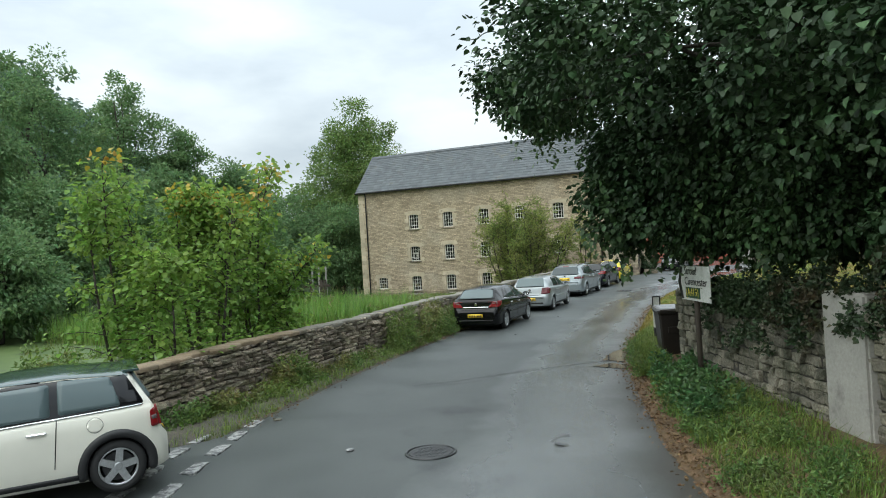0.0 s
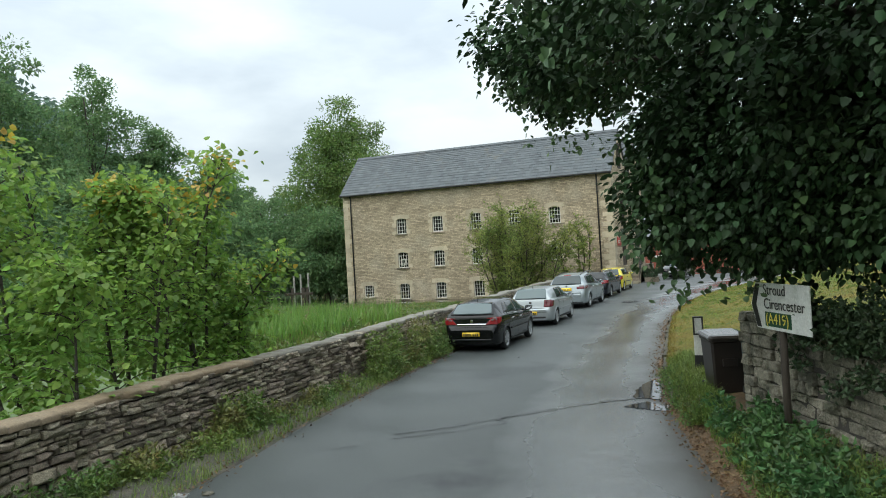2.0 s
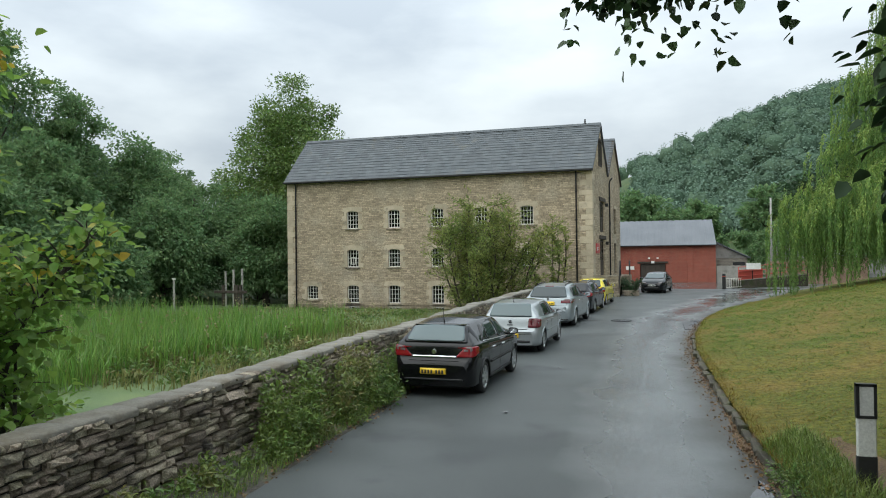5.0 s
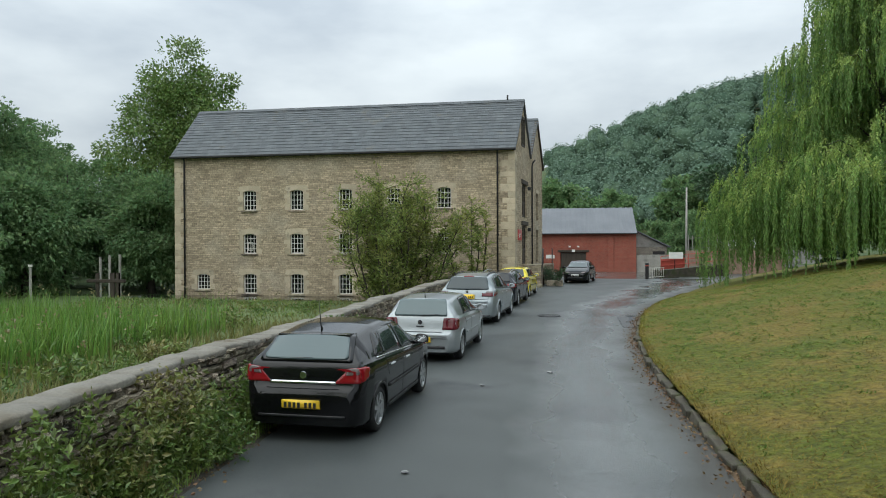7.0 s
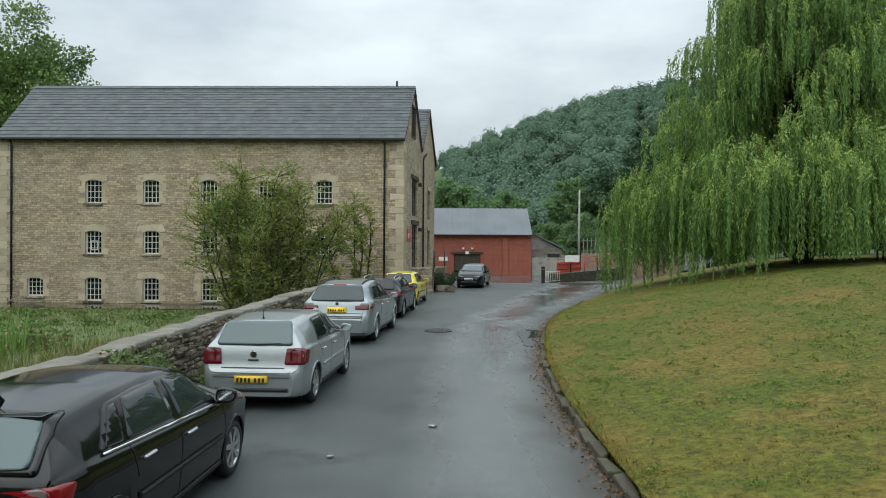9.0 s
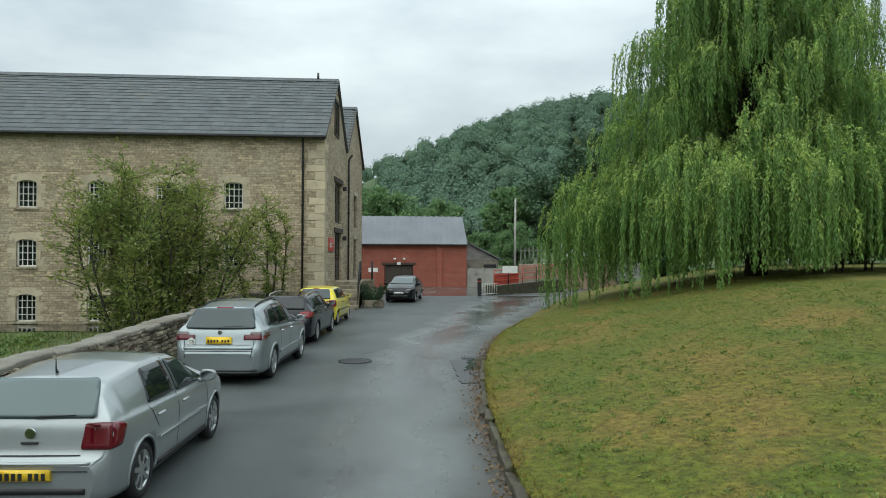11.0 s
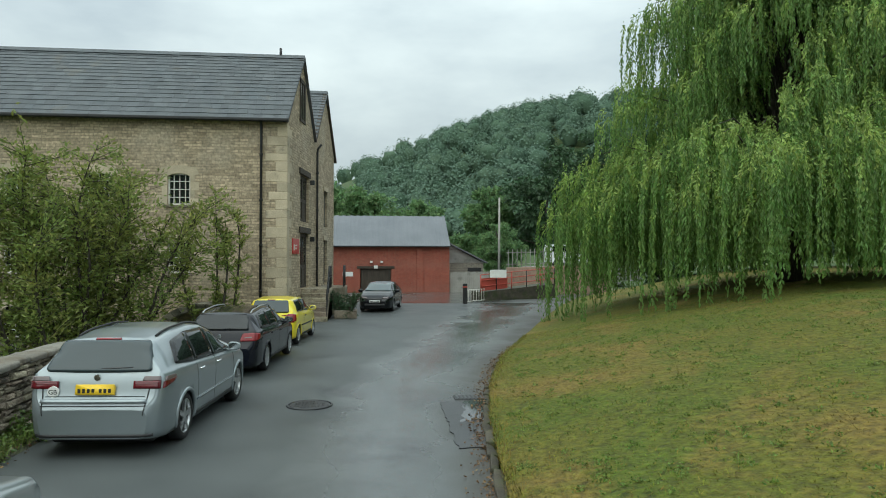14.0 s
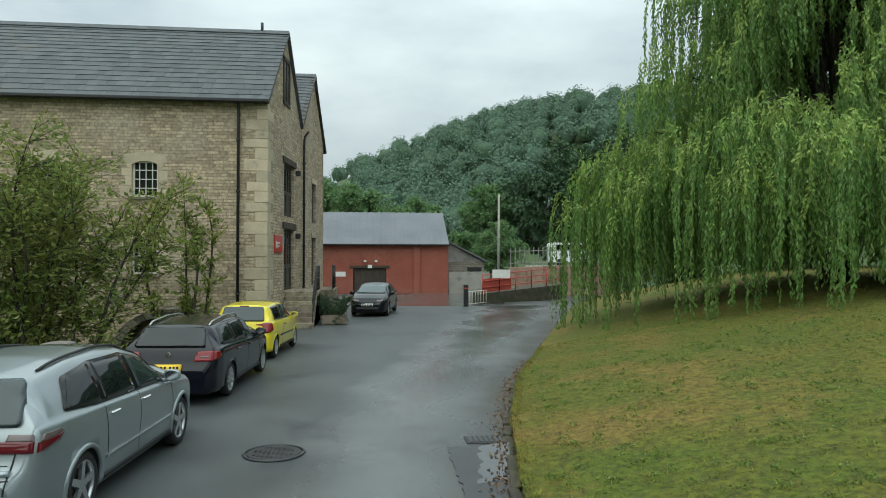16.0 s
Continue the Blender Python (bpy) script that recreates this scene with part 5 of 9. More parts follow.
for s in (1, -1):
    side_glass(black, [(0.66, 1.045), (3.06, 0.925), (2.52, 1.3), (2.1, 1.355), (1.5, 1.365), (1.0, 1.325)],
               [([(0.74, 1.06), (1.0, 1.045), (1.16, 1.31), (1.03, 1.3)], M_CAR_GLASS, "dark quarter window"),
                ([(1.06, 1.045), (1.88, 1.0), (1.9, 1.345), (1.25, 1.325)], M_CAR_GLASS_CLEAR, "rear door window"),
                ([(1.97, 0.995), (2.98, 0.945), (2.47, 1.285), (1.99, 1.342)], M_CAR_GLASS_CLEAR, "front door window")], s)
    black.strip("waist_moulding", 0.68, 3.04, 1.03, 0.912, 0.018, M_CHROME, "thin chrome waist line", s, 0.008)
    black.seam(1.93, 0.3, 1.95, 0.98, s), black.seam(3.06, 0.32, 2.98, 0.92, s), black.seam(1.13, 0.72, 1.04, 1.02, s)
    black.strip("rubbing_strip", 1.15, 2.95, 0.56, 0.55, 0.045, M_TRIM, "black side moulding", s, 0.014)
    black.handle(1.3, 0.84, s, M_ALLOY), black.handle(2.14, 0.81, s, M_ALLOY)
    black.mirror(2.82, s)
    black.lamp([(0.43, 0.765), (0.8, 0.775), (0.79, 0.93), (0.73, 0.965), (0.62, 0.945)], [(0.06, 0.77), (0.24, 0.84), (0.3, 0.96), (0.16, 0.985), (0.06, 0.96)], M_TAIL_RED, "red rear lamp", s)
    black.panel("lamp_lens", "rear", [(s * 0.585, 0.87), (s * 0.78, 0.885), (s * 0.77, 0.935), (s * 0.73, 0.955), (s * 0.64, 0.94)], M_LENS_CLEAR, "smoky clear upper rear lamp lens", 1, 0.02, 0.02, (6, 5))
black.panel("rear_window_surround", "rear", [(-0.66, 1.035), (0.66, 1.035), (0.57, 1.355), (-0.57, 1.355)], M_GLOSS_BLACK, "glossy black border of the rear window", 1, 0.004, 0.05, (20, 8))
black.panel("rear_window", "rear", [(-0.6, 1.06), (-0.3, 1.05), (0.3, 1.05), (0.6, 1.06), (0.51, 1.335), (-0.51, 1.335)], M_CAR_GLASS_WET_SKY, "rear window, pale sky reflection in its colour", 1, 0.018, 0.06, (26, 14))
black.panel("windscreen", "front", [(-0.62, 1.03), (0.62, 1.03), (0.54, 1.35), (-0.54, 1.35)], M_CAR_GLASS_CLEAR, "windscreen", 1, 0.006, 0.05)
black.band("boot_trim", 0.755, 0.79, 0.46, M_CHROME, "chrome strip across the tailgate", 0.02)
black.band("tailgate_gap", 0.7, 0.708, 0.5, M_TRIM, "", 0.004)
part("spoiler_lip", box(-0.51, 0.43 - black.L / 2, 1.335, 0.51, 0.58 - black.L / 2, 1.367, 0.014, 2), black.colour, black.root, "black roof spoiler lip")
black.plate(0.44)
black.band("bumper_strip", 0.33, 0.36, 0.6, M_TRIM, "", 0.012)
badge(black, 0.87, 0.05, M_CHROME)
wiper(black, -0.3, 0.1, 1.07)
black.aerial(0.75, 0.4, -0.3)
black.cabin(), black.sill(), black.wheels(7, 0.2, 0.225, double=True, spoke_w=0.032)

# silver hatchback
silver = Car("hatchback_car", "silver five-door hatchback with dark red rear lamps", heading(-7.47, 29.55, 0.043, 1.0), 4.15, 1.735, 2.515, 0.76,
             [(0, 0.56), (0.015, 0.62), (0.06, 0.65), (0.09, 0.7), (0.12, 0.93), (0.16, 1.0), (0.41, 1.34), (0.48, 1.37), (1.2, 1.435), (1.8, 1.435), (2.1, 1.41), (2.45, 1.32), (3.02, 1.02), (3.2, 0.97), (3.75, 0.87), (4.0, 0.74), (4.15, 0.52)],
             [(0, 0.95), (0.5, 0.97), (3.2, 0.9), (4.15, 0.75)], plan_for(4.15), 0.2, 0.71, 0.05, paint("silver car paint", (0.31, 0.335, 0.345), 0.5, 0.32)).build(0.34, 0.312)
for s in (1, -1):
    for poly, material, label in (([(0.95, 0.99), (1.72, 0.97), (1.72, 1.35), (1.12, 1.345)], M_CAR_GLASS, "rear door window"), ([(1.82, 0.965), (2.9, 0.93), (2.36, 1.29), (1.82, 1.35)], M_CAR_GLASS_CLEAR, "front door window")):
        silver.panel("side_window", "side", poly, material, label, s, 0.004, 0.035, (10, 6))
    silver.seam(1.77, 0.3, 1.77, 1.38, s), silver.seam(2.9, 0.32, 2.86, 0.92, s), silver.seam(1.12, 0.7, 0.92, 0.96, s)
    silver.strip("rubbing_strip", 1.14, 2.85, 0.56, 0.55, 0.04, silver.colour, "body-coloured side moulding", s, 0.016)
    silver.handle(1.18, 0.82, s), silver.handle(2.0, 0.81, s)
    silver.mirror(2.66, s)
    silver.lamp([(0.5, 0.71), (0.8, 0.71), (0.78, 0.96), (0.53, 0.95)], [(0.08, 0.71), (0.22, 0.73), (0.33, 0.9), (0.25, 0.96), (0.08, 0.96)], M_TAIL_DARK, "dark red rear lamp", s, 0.01)
silver.panel("rear_window", "rear", [(-0.61, 1.0), (0.61, 1.0), (0.53, 1.34), (-0.53, 1.34)], M_CAR_GLASS_WET_SKY, "rear window toned as if mirroring sky", 1, 0.018, 0.05, (26, 14))
silver.panel("windscreen", "front", [(-0.62, 1.02), (0.62, 1.02), (0.54, 1.34), (-0.54, 1.34)], M_CAR_GLASS_CLEAR, "windscreen", 1, 0.006, 0.05)
silver.band("bumper_strip", 0.585, 0.61, 0.62, silver.colour, "body-coloured bumper moulding", 0.02)
silver.band("bumper_gap", 0.52, 0.53, 0.6, M_TRIM, "", 0.004)
silver.band("bumper_skirt", 0.3, 0.36, 0.58, M_TRIM, "black lower bumper", 0.012)
silver.band("tailgate_gap", 0.66, 0.668, 0.5, M_TRIM, "", 0.004)
silver.plate(0.43)
badge(silver, 0.87, 0.055, M_CHROME)
silver.band("boot_handle", 0.765, 0.79, 0.08, M_TRIM, "", 0.012)
wiper(silver, 0.02, 0.42, 1.02)
silver.aerial(0.6, 0.18, -0.2)
silver.cabin(), silver.sill(), silver.wheels(7, 0.195, 0.215, spoke_w=0.045)

# silver people carrier
carrier = Car("people_carrier_car", "silver people carrier with a wide dark rear window beside the wall", heading(-7.36, 37.18, 0.075, 1.0), 4.77, 1.88, 2.85, 0.98,
              [(0, 0.6), (0.015, 0.7), (0.06, 0.76), (0.1, 0.84), (0.13, 1.02), (0.19, 1.12), (0.44, 1.5), (0.53, 1.55), (1.2, 1.63), (1.9, 1.655), (2.4, 1.61), (2.95, 1.47), (3.7, 1.1), (3.85, 1.05), (4.35, 0.92), (4.62, 0.78), (4.77, 0.55)],
              [(0, 1.1), (0.6, 1.12), (3.6, 0.98), (4.77, 0.8)], plan_for(4.77), 0.22, 0.69, 0.065, paint("pale silver car paint", (0.27, 0.305, 0.32), 0.55, 0.32)).build(0.375, 0.345, 0.032)
for s in (1, -1):
    side_glass(carrier, [(0.66, 1.16), (1.3, 1.1), (3.55, 1.0), (2.86, 1.39), (2.3, 1.52), (1.5, 1.535), (0.9, 1.46)],
               [([(0.72, 1.17), (1.42, 1.11), (1.48, 1.515), (0.98, 1.44)], M_CAR_GLASS, "dark rear quarter window"),
                ([(1.5, 1.105), (2.3, 1.07), (2.31, 1.5), (1.56, 1.515)], M_CAR_GLASS, "dark rear door window"),
                ([(2.4, 1.065), (3.46, 1.02), (2.82, 1.38), (2.41, 1.485)], M_CAR_GLASS_CLEAR, "front door window")], s)
    carrier.seam(2.34, 0.36, 2.36, 1.06, s), carrier.seam(3.5, 0.38, 3.4, 1.0, s), carrier.seam(1.5, 0.5, 1.42, 1.08, s)
    carrier.strip("side_crease", 1.45, 3.45, 0.5, 0.52, 0.035, carrier.colour, "body-coloured side moulding", s, 0.012)
    carrier.handle(1.64, 0.94, s, M_CHROME), carrier.handle(2.52, 0.92, s, M_CHROME)
    carrier.mirror(3.2, s)
    carrier.lamp([(0.5, 0.9), (0.86, 0.9), (0.86, 0.99), (0.5, 0.99)], [(0.155, 0.9), (0.44, 0.955), (0.52, 1.005), (0.175, 0.988)], M_TAIL_DARK, "wide dark red rear lamp", s, 0.014, 0)
    carrier.panel("lamp_lens", "rear", [(s * 0.62, 0.992), (s * 0.86, 0.992), (s * 0.85, 1.05), (s * 0.64, 1.05)], M_LENS_CLEAR, "smoky clear upper lamp lens", 1, 0.014, 0, (8, 5))
    carrier.panel("lamp_lens", "side", [(0.2, 0.994), (0.52, 1.01), (0.46, 1.05), (0.23, 1.05)], M_LENS_CLEAR, "smoky clear upper lamp lens", s, 0.014, 0.02, (8, 5))
    carrier.panel("tailgate_side_gap", "rear", [(s * 0.66, 0.56), (s * 0.67, 0.56), (s * 0.72, 0.92), (s * 0.71, 0.92)], M_TRIM, "", 1, 0.003, 0, (2, 8))
carrier.panel("rear_window", "rear", [(-0.72, 1.12), (-0.3, 1.11), (0.3, 1.11), (0.72, 1.12), (0.6, 1.5), (-0.6, 1.5)], M_CAR_GLASS_WET_DARK, "dark wet rear window", 1, 0.018, 0.06, (26, 14))
carrier.panel("windscreen", "front", [(-0.68, 1.12), (0.68, 1.12), (0.58, 1.52), (-0.58, 1.52)], M_CAR_GLASS_CLEAR, "windscreen", 1, 0.006, 0.05)
carrier.band("brake_lamp", 1.515, 1.535, 0.17, M_TAIL_RED, "red high brake lamp", 0.012)
carrier.band("bumper_shelf", 0.72, 0.765, 0.7, carrier.colour, "bright bumper edge", 0.03)
carrier.band("bumper_gap", 0.68, 0.69, 0.7, M_TRIM, "", 0.004)
carrier.band("bumper_skirt", 0.23, 0.31, 0.78, M_TRIM, "black lower bumper", 0.012)
carrier.band("tailgate_gap", 0.8, 0.808, 0.66, M_TRIM, "", 0.004)
carrier.plate(0.82)
badge(carrier, 1.05, 0.045, M_CHROME)
wiper(carrier, -0.02, 0.46, 1.16)
carrier.rail(0.75, 2.7, 0.07, 0.018, M_TRIM, "low black roof rail")
oval = bmesh.new()
add_tube(oval, [(-0.56, carrier.tail(-0.56, 0.87) - 2.385 + 0.01, 0.87), (-0.56, carrier.tail(-0.56, 0.87) - 2.385 - 0.03, 0.87)], 0.075, 24)
gb = part("sticker", oval, M_PLATE_W, carrier.root, "white oval country sticker")
carrier.cabin(), carrier.sill(), carrier.wheels(5, 0.22, 0.25, spoke_w=0.062)

# dark estate car
estate = Car("estate_car", "dark blue-black estate car with bright roof rails", heading(-7.08, 43.45, 0.08, 1.0), 4.6, 1.8, 2.72, 1.02,
             [(0, 0.6), (0.015, 0.68), (0.06, 0.74), (0.1, 0.92), (0.15, 1.02), (0.47, 1.37), (0.56, 1.41), (1.6, 1.48), (2.3, 1.46), (2.75, 1.37), (3.4, 1.05), (3.6, 0.99), (4.2, 0.86), (4.45, 0.74), (4.6, 0.55)],
             [(0, 0.99), (0.6, 1.01), (3.5, 0.92), (4.6, 0.75)], plan_for(4.6), 0.2, 0.71, 0.05, paint("blue black car paint", (0.005, 0.006, 0.011), 0.0, 0.15, 0.35)).build(0.35, 0.318)
for s in (1, -1):
    side_glass(estate, [(0.52, 1.04), (3.3, 0.94), (2.74, 1.34), (2.3, 1.41), (1.2, 1.4), (0.74, 1.34)],
               [([(0.6, 1.055), (1.36, 1.03), (1.38, 1.37), (0.82, 1.32)], M_CAR_GLASS, "dark rear side window"),
                ([(1.43, 1.025), (2.2, 1.0), (2.22, 1.385), (1.45, 1.375)], M_CAR_GLASS, "dark rear door window"),
                ([(2.29, 0.995), (3.22, 0.96), (2.72, 1.32), (2.31, 1.38)], M_CAR_GLASS_CLEAR, "front door window")], s)
    estate.seam(2.25, 0.3, 2.26, 0.99, s), estate.seam(3.27, 0.32, 3.2, 0.94, s)
    estate.handle(1.5, 0.84, s), estate.handle(2.42, 0.82, s)
    estate.mirror(3.02, s)
    estate.lamp([(0.46, 0.78), (0.82, 0.79), (0.8, 0.96), (0.52, 0.94)], [(0.08, 0.8), (0.34, 0.85), (0.3, 0.95), (0.1, 0.97)], M_TAIL_RED, "red rear lamp", s)
    estate.panel("lamp_lens", "rear", [(s * 0.56, 0.85), (s * 0.74, 0.855), (s * 0.73, 0.88), (s * 0.58, 0.875)], M_LENS_CLEAR, "clear lamp strip", 1, 0.02, 0, (4, 2))
estate.panel("rear_window", "rear", [(-0.64, 1.03), (0.64, 1.03), (0.55, 1.355), (-0.55, 1.355)], M_CAR_GLASS, "dark mirror-like rear window", 1, 0.018, 0.05, (26, 14))
estate.panel("windscreen", "front", [(-0.64, 1.06), (0.64, 1.06), (0.56, 1.38), (-0.56, 1.38)], M_CAR_GLASS_CLEAR, "windscreen", 1, 0.006, 0.05)
part("spoiler_lip", box(-0.52, 0.43 - estate.L / 2, 1.35, 0.52, 0.6 - estate.L / 2, 1.38, 0.014, 2), estate.colour, estate.root, "dark roof spoiler lip")
estate.plate(0.62)
badge(estate, 0.9, 0.05, M_CHROME)
wiper(estate, -0.02, 0.36, 1.06)
estate.rail(0.65, 2.6)
estate.cabin(), estate.sill(), estate.wheels(10, 0.205, 0.23, spoke_w=0.03)

# small yellow car
yellow = Car("small_car", "bright yellow small hatchback beside the mill", heading(-6.75, 48.45, 0.1, 1.0), 3.72, 1.64, 2.4, 0.6,
             [(0, 0.58), (0.015, 0.66), (0.05, 0.72), (0.09, 0.92), (0.13, 1.0), (0.36, 1.37), (0.44, 1.41), (1.2, 1.46), (1.75, 1.44), (2.1, 1.37), (2.72, 1.03), (2.9, 0.97), (3.4, 0.86), (3.6, 0.74), (3.72, 0.54)],
             [(0, 0.96), (0.5, 0.98), (2.9, 0.9), (3.72, 0.75)], plan_for(3.72), 0.2, 0.74, 0.05, paint("yellow car paint", (0.72, 0.6, 0.02), 0.0, 0.3)).build(0.325, 0.3)
for s in (1, -1):
    yellow.panel("side_window", "side", [(0.46, 1.01), (1.2, 0.99), (1.2, 1.365), (0.58, 1.345)], M_CAR_GLASS, "dark rear side window", s, 0.004, 0.04, (10, 6))
    yellow.panel("side_window", "side", [(1.28, 0.985), (2.58, 0.94), (2.06, 1.32), (1.28, 1.37)], M_CAR_GLASS_CLEAR, "door window", s, 0.004, 0.04, (10, 6))
    yellow.seam(1.24, 0.3, 1.24, 1.39, s), yellow.seam(2.56, 0.32, 2.5, 0.93, s)
    yellow.strip("rubbing_strip", 0.98, 2.55, 0.56, 0.55, 0.04, M_TRIM, "black side moulding", s, 0.014)
    yellow.handle(1.45, 0.82, s, M_TRIM)
    yellow.mirror(2.35, s)
    yellow.lamp([(0.52, 0.7), (0.75, 0.71), (0.73, 0.96), (0.56, 0.95)], [(0.07, 0.72), (0.2, 0.76), (0.18, 0.96), (0.08, 0.96)], M_TAIL_RED, "red rear lamp", s)
yellow.panel("rear_window", "rear", [(-0.58, 1.0), (0.58, 1.0), (0.51, 1.345), (-0.51, 1.345)], M_CAR_GLASS_WET_DARK, "dark rear window", 1, 0.018, 0.05, (26, 14))
yellow.panel("windscreen", "front", [(-0.58, 1.04), (0.58, 1.04), (0.52, 1.36), (-0.52, 1.36)], M_CAR_GLASS_CLEAR, "windscreen", 1, 0.006, 0.05)
yellow.band("brake_lamp", 1.36, 1.375, 0.12, M_TAIL_RED, "red high brake lamp", 0.012)
yellow.plate(0.45)
yellow.cabin(), yellow.sill(), yellow.wheels(6, 0.18, 0.205, spoke_w=0.05)

# dark hatchback that faces the road
dark = Car("hatchback_car", "dark grey hatchback facing out of the yard", heading(-3.35, 61.6, -0.17, -1.0), 4.25, 1.76, 2.63, 0.75,
           [(0, 0.62), (0.03, 0.8), (0.08, 1.02), (0.4, 1.3), (0.8, 1.42), (1.6, 1.46), (2.1, 1.43), (2.6, 1.32), (3.4, 1.0), (3.6, 0.95), (3.98, 0.82), (4.14, 0.7), (4.25, 0.54)],
           [(0, 1.0), (0.6, 1.0), (3.3, 0.9), (4.25, 0.7)], plan_for(4.25), 0.2, 0.7, 0.055, paint("dark grey car paint", (0.007, 0.008, 0.01), 0.0, 0.15, 0.35)).build(0.345, 0.315)
for s in (1, -1):
    side_glass(dark, [(0.6, 1.03), (3.2, 0.92), (2.6, 1.3), (2.1, 1.39), (1.2, 1.38)],
               [([(0.75, 1.04), (1.7, 1.0), (1.74, 1.37), (1.15, 1.345)], M_CAR_GLASS, "rear side window"), ([(1.8, 1.0), (3.08, 0.945), (2.56, 1.29), (1.83, 1.375)], M_CAR_GLASS_CLEAR, "front door window")], s)
    dark.mirror(2.9, s)
    dark.handle(1.2, 0.82, s), dark.handle(2.02, 0.8, s)
    dark.panel("head_lamp", "front", [(s * 0.36, 0.66), (s * 0.66, 0.68), (s * 0.7, 0.77), (s * 0.42, 0.74)], M_LENS_CLEAR, "clear head lamp", 1, 0.012, 0.02, (8, 4))
dark.panel("windscreen", "front", [(-0.66, 1.02), (0.66, 1.02), (0.56, 1.36), (-0.56, 1.36)], M_CAR_GLASS_WET_SKY, "windscreen, pale sky reflection in its colour", 1, 0.006, 0.05, (18, 8))
dark.band("grille", 0.6, 0.66, 0.36, M_TRIM, "", 0.012, True)
dark.band("air_intake", 0.3, 0.42, 0.5, M_TRIM, "", 0.012, True)
dark.plate(0.47, M_PLATE_W, front=True)
dark.cabin(), dark.sill(), dark.wheels(5, 0.2, 0.22)

# white small car at the junction
mini = Car("small_car", "cream white small hatchback with black arches and dark roof", heading(-8.33, 4.92, -0.655, -0.755, 0.15), 3.7, 1.68, 2.467, 0.56,
           [(0, 0.55), (0.012, 0.6), (0.05, 0.64), (0.09, 0.72), (0.13, 0.92), (0.17, 0.99), (0.36, 1.33), (0.42, 1.37), (1.1, 1.41), (1.7, 1.4), (2.0, 1.34), (2.45, 1.02), (2.6, 0.97), (3.3, 0.88), (3.55, 0.76), (3.7, 0.54)],
           [(0, 0.97), (0.6, 0.96), (2.6, 0.88), (3.7, 0.78)], plan_for(3.7), 0.19, 0.79, 0.04, paint("cream car paint", (0.72, 0.7, 0.61), 0.0, 0.3)).build(0.335, 0.305, 0)
for s in (1, -1):
    side_glass(mini, [(0.24, 0.985), (2.44, 0.905), (2.0, 1.32), (1.2, 1.375), (0.44, 1.35)],
               # these panes use the glass with reflected sky in its colour
               [([(0.5, 0.995), (1.14, 0.975), (1.14, 1.345), (0.6, 1.33)], M_CAR_GLASS_WET_SKY, "rear side window"), ([(1.22, 0.97), (2.34, 0.925), (1.98, 1.29), (1.22, 1.325)], M_CAR_GLASS_WET_SKY, "door window")], s)
    mini.strip("waist_moulding", 0.16, 2.46, 0.98, 0.895, 0.016, M_CHROME, "thin chrome waist line", s, 0.009)
    mini.seam(1.2, 0.4, 1.16, 0.93, s)
    mini.handle(1.36, 0.8, s, M_CHROME)
    mini.mirror(2.3, s)
    flap = [(0.78 + 0.082 * math.cos(a), 0.82 + 0.082 * math.sin(a)) for a in np.linspace(0, 2 * math.pi, 21)[:-1]]
    mini.panel("fuel_flap", "side", [(0.78 + (y - 0.78) * 1.05, 0.82 + (z - 0.82) * 1.05) for y, z in flap], M_TRIM, "", s, -0.0045, 0, (6, 6), None, 0.004)
    mini.panel("fuel_flap", "side", flap, mini.colour, "round fuel flap", s, -0.003, 0, (6, 6), None, 0.004)
    mini.lamp([(0.6, 0.7), (0.74, 0.7), (0.73, 0.93), (0.62, 0.93)], [(0.09, 0.71), (0.19, 0.7), (0.2, 0.9), (0.12, 0.93)], M_TAIL_RED, "red rear lamp", s, 0.014)
    mini.panel("lamp_lens", "side", [(0.11, 0.79), (0.18, 0.785), (0.185, 0.83), (0.12, 0.84)], M_LENS_CLEAR, "clear reversing lens", s, 0.02, 0.01, (3, 3))
    for wy in mini.wheels_y:
        mini.arch("arch_trim", wy, s, 0.375, 0.056, M_TRIM, 0.026, "black wheel arch trim")
mini.panel("rear_window", "rear", [(-0.55, 1.0), (0.55, 1.0), (0.5, 1.32), (-0.5, 1.32)], M_CAR_GLASS_WET_SKY, "rear window", 1, 0.018, 0.05, (26, 14))
mini.panel("windscreen", "front", [(-0.6, 1.02), (0.6, 1.02), (0.56, 1.34), (-0.56, 1.34)], M_CAR_GLASS_CLEAR, "windscreen", 1, 0.006, 0.05)
verts, faces = [], []
ys = np.linspace(0.4, 2.0, 18)
for y in ys:
    sec = mini.section(float(y))[15:]
    row = [(x, z) for x, z in sec] + [(-x, z) for x, z in sec[-2::-1]]
    verts += [(x * 1.008, y - mini.L / 2, z + 0.008) for x, z in row]
n = len(verts) // 18
for j in range(17):
    for i in range(n - 1):
        q = j * n + i
        faces.append((q, q + n, q + n + 1, q + 1))
part("roof_panel", mesh_from("roof_panel", verts, faces, True), paint("dark green grey roof paint", (0.045, 0.075, 0.072), 0.2, 0.2), mini.root, "dark green-grey roof")
part("roof_spoiler", box(-0.56, -1.85 + 0.27, 1.345, 0.56, -1.85 + 0.45, 1.378, 0.014, 2), paint("spoiler paint", (0.045, 0.075, 0.072), 0.2, 0.2), mini.root, "dark roof spoiler")
mini.plate(0.5, M_PLATE_Y, lift=-0.002)
mini.band("bumper_skirt", 0.29, 0.4, 0.56, M_TRIM, "black lower bumper", 0.012)
mini.cabin(), mini.sill(), mini.wheels(5, 0.19, 0.215, spoke_w=0.07)

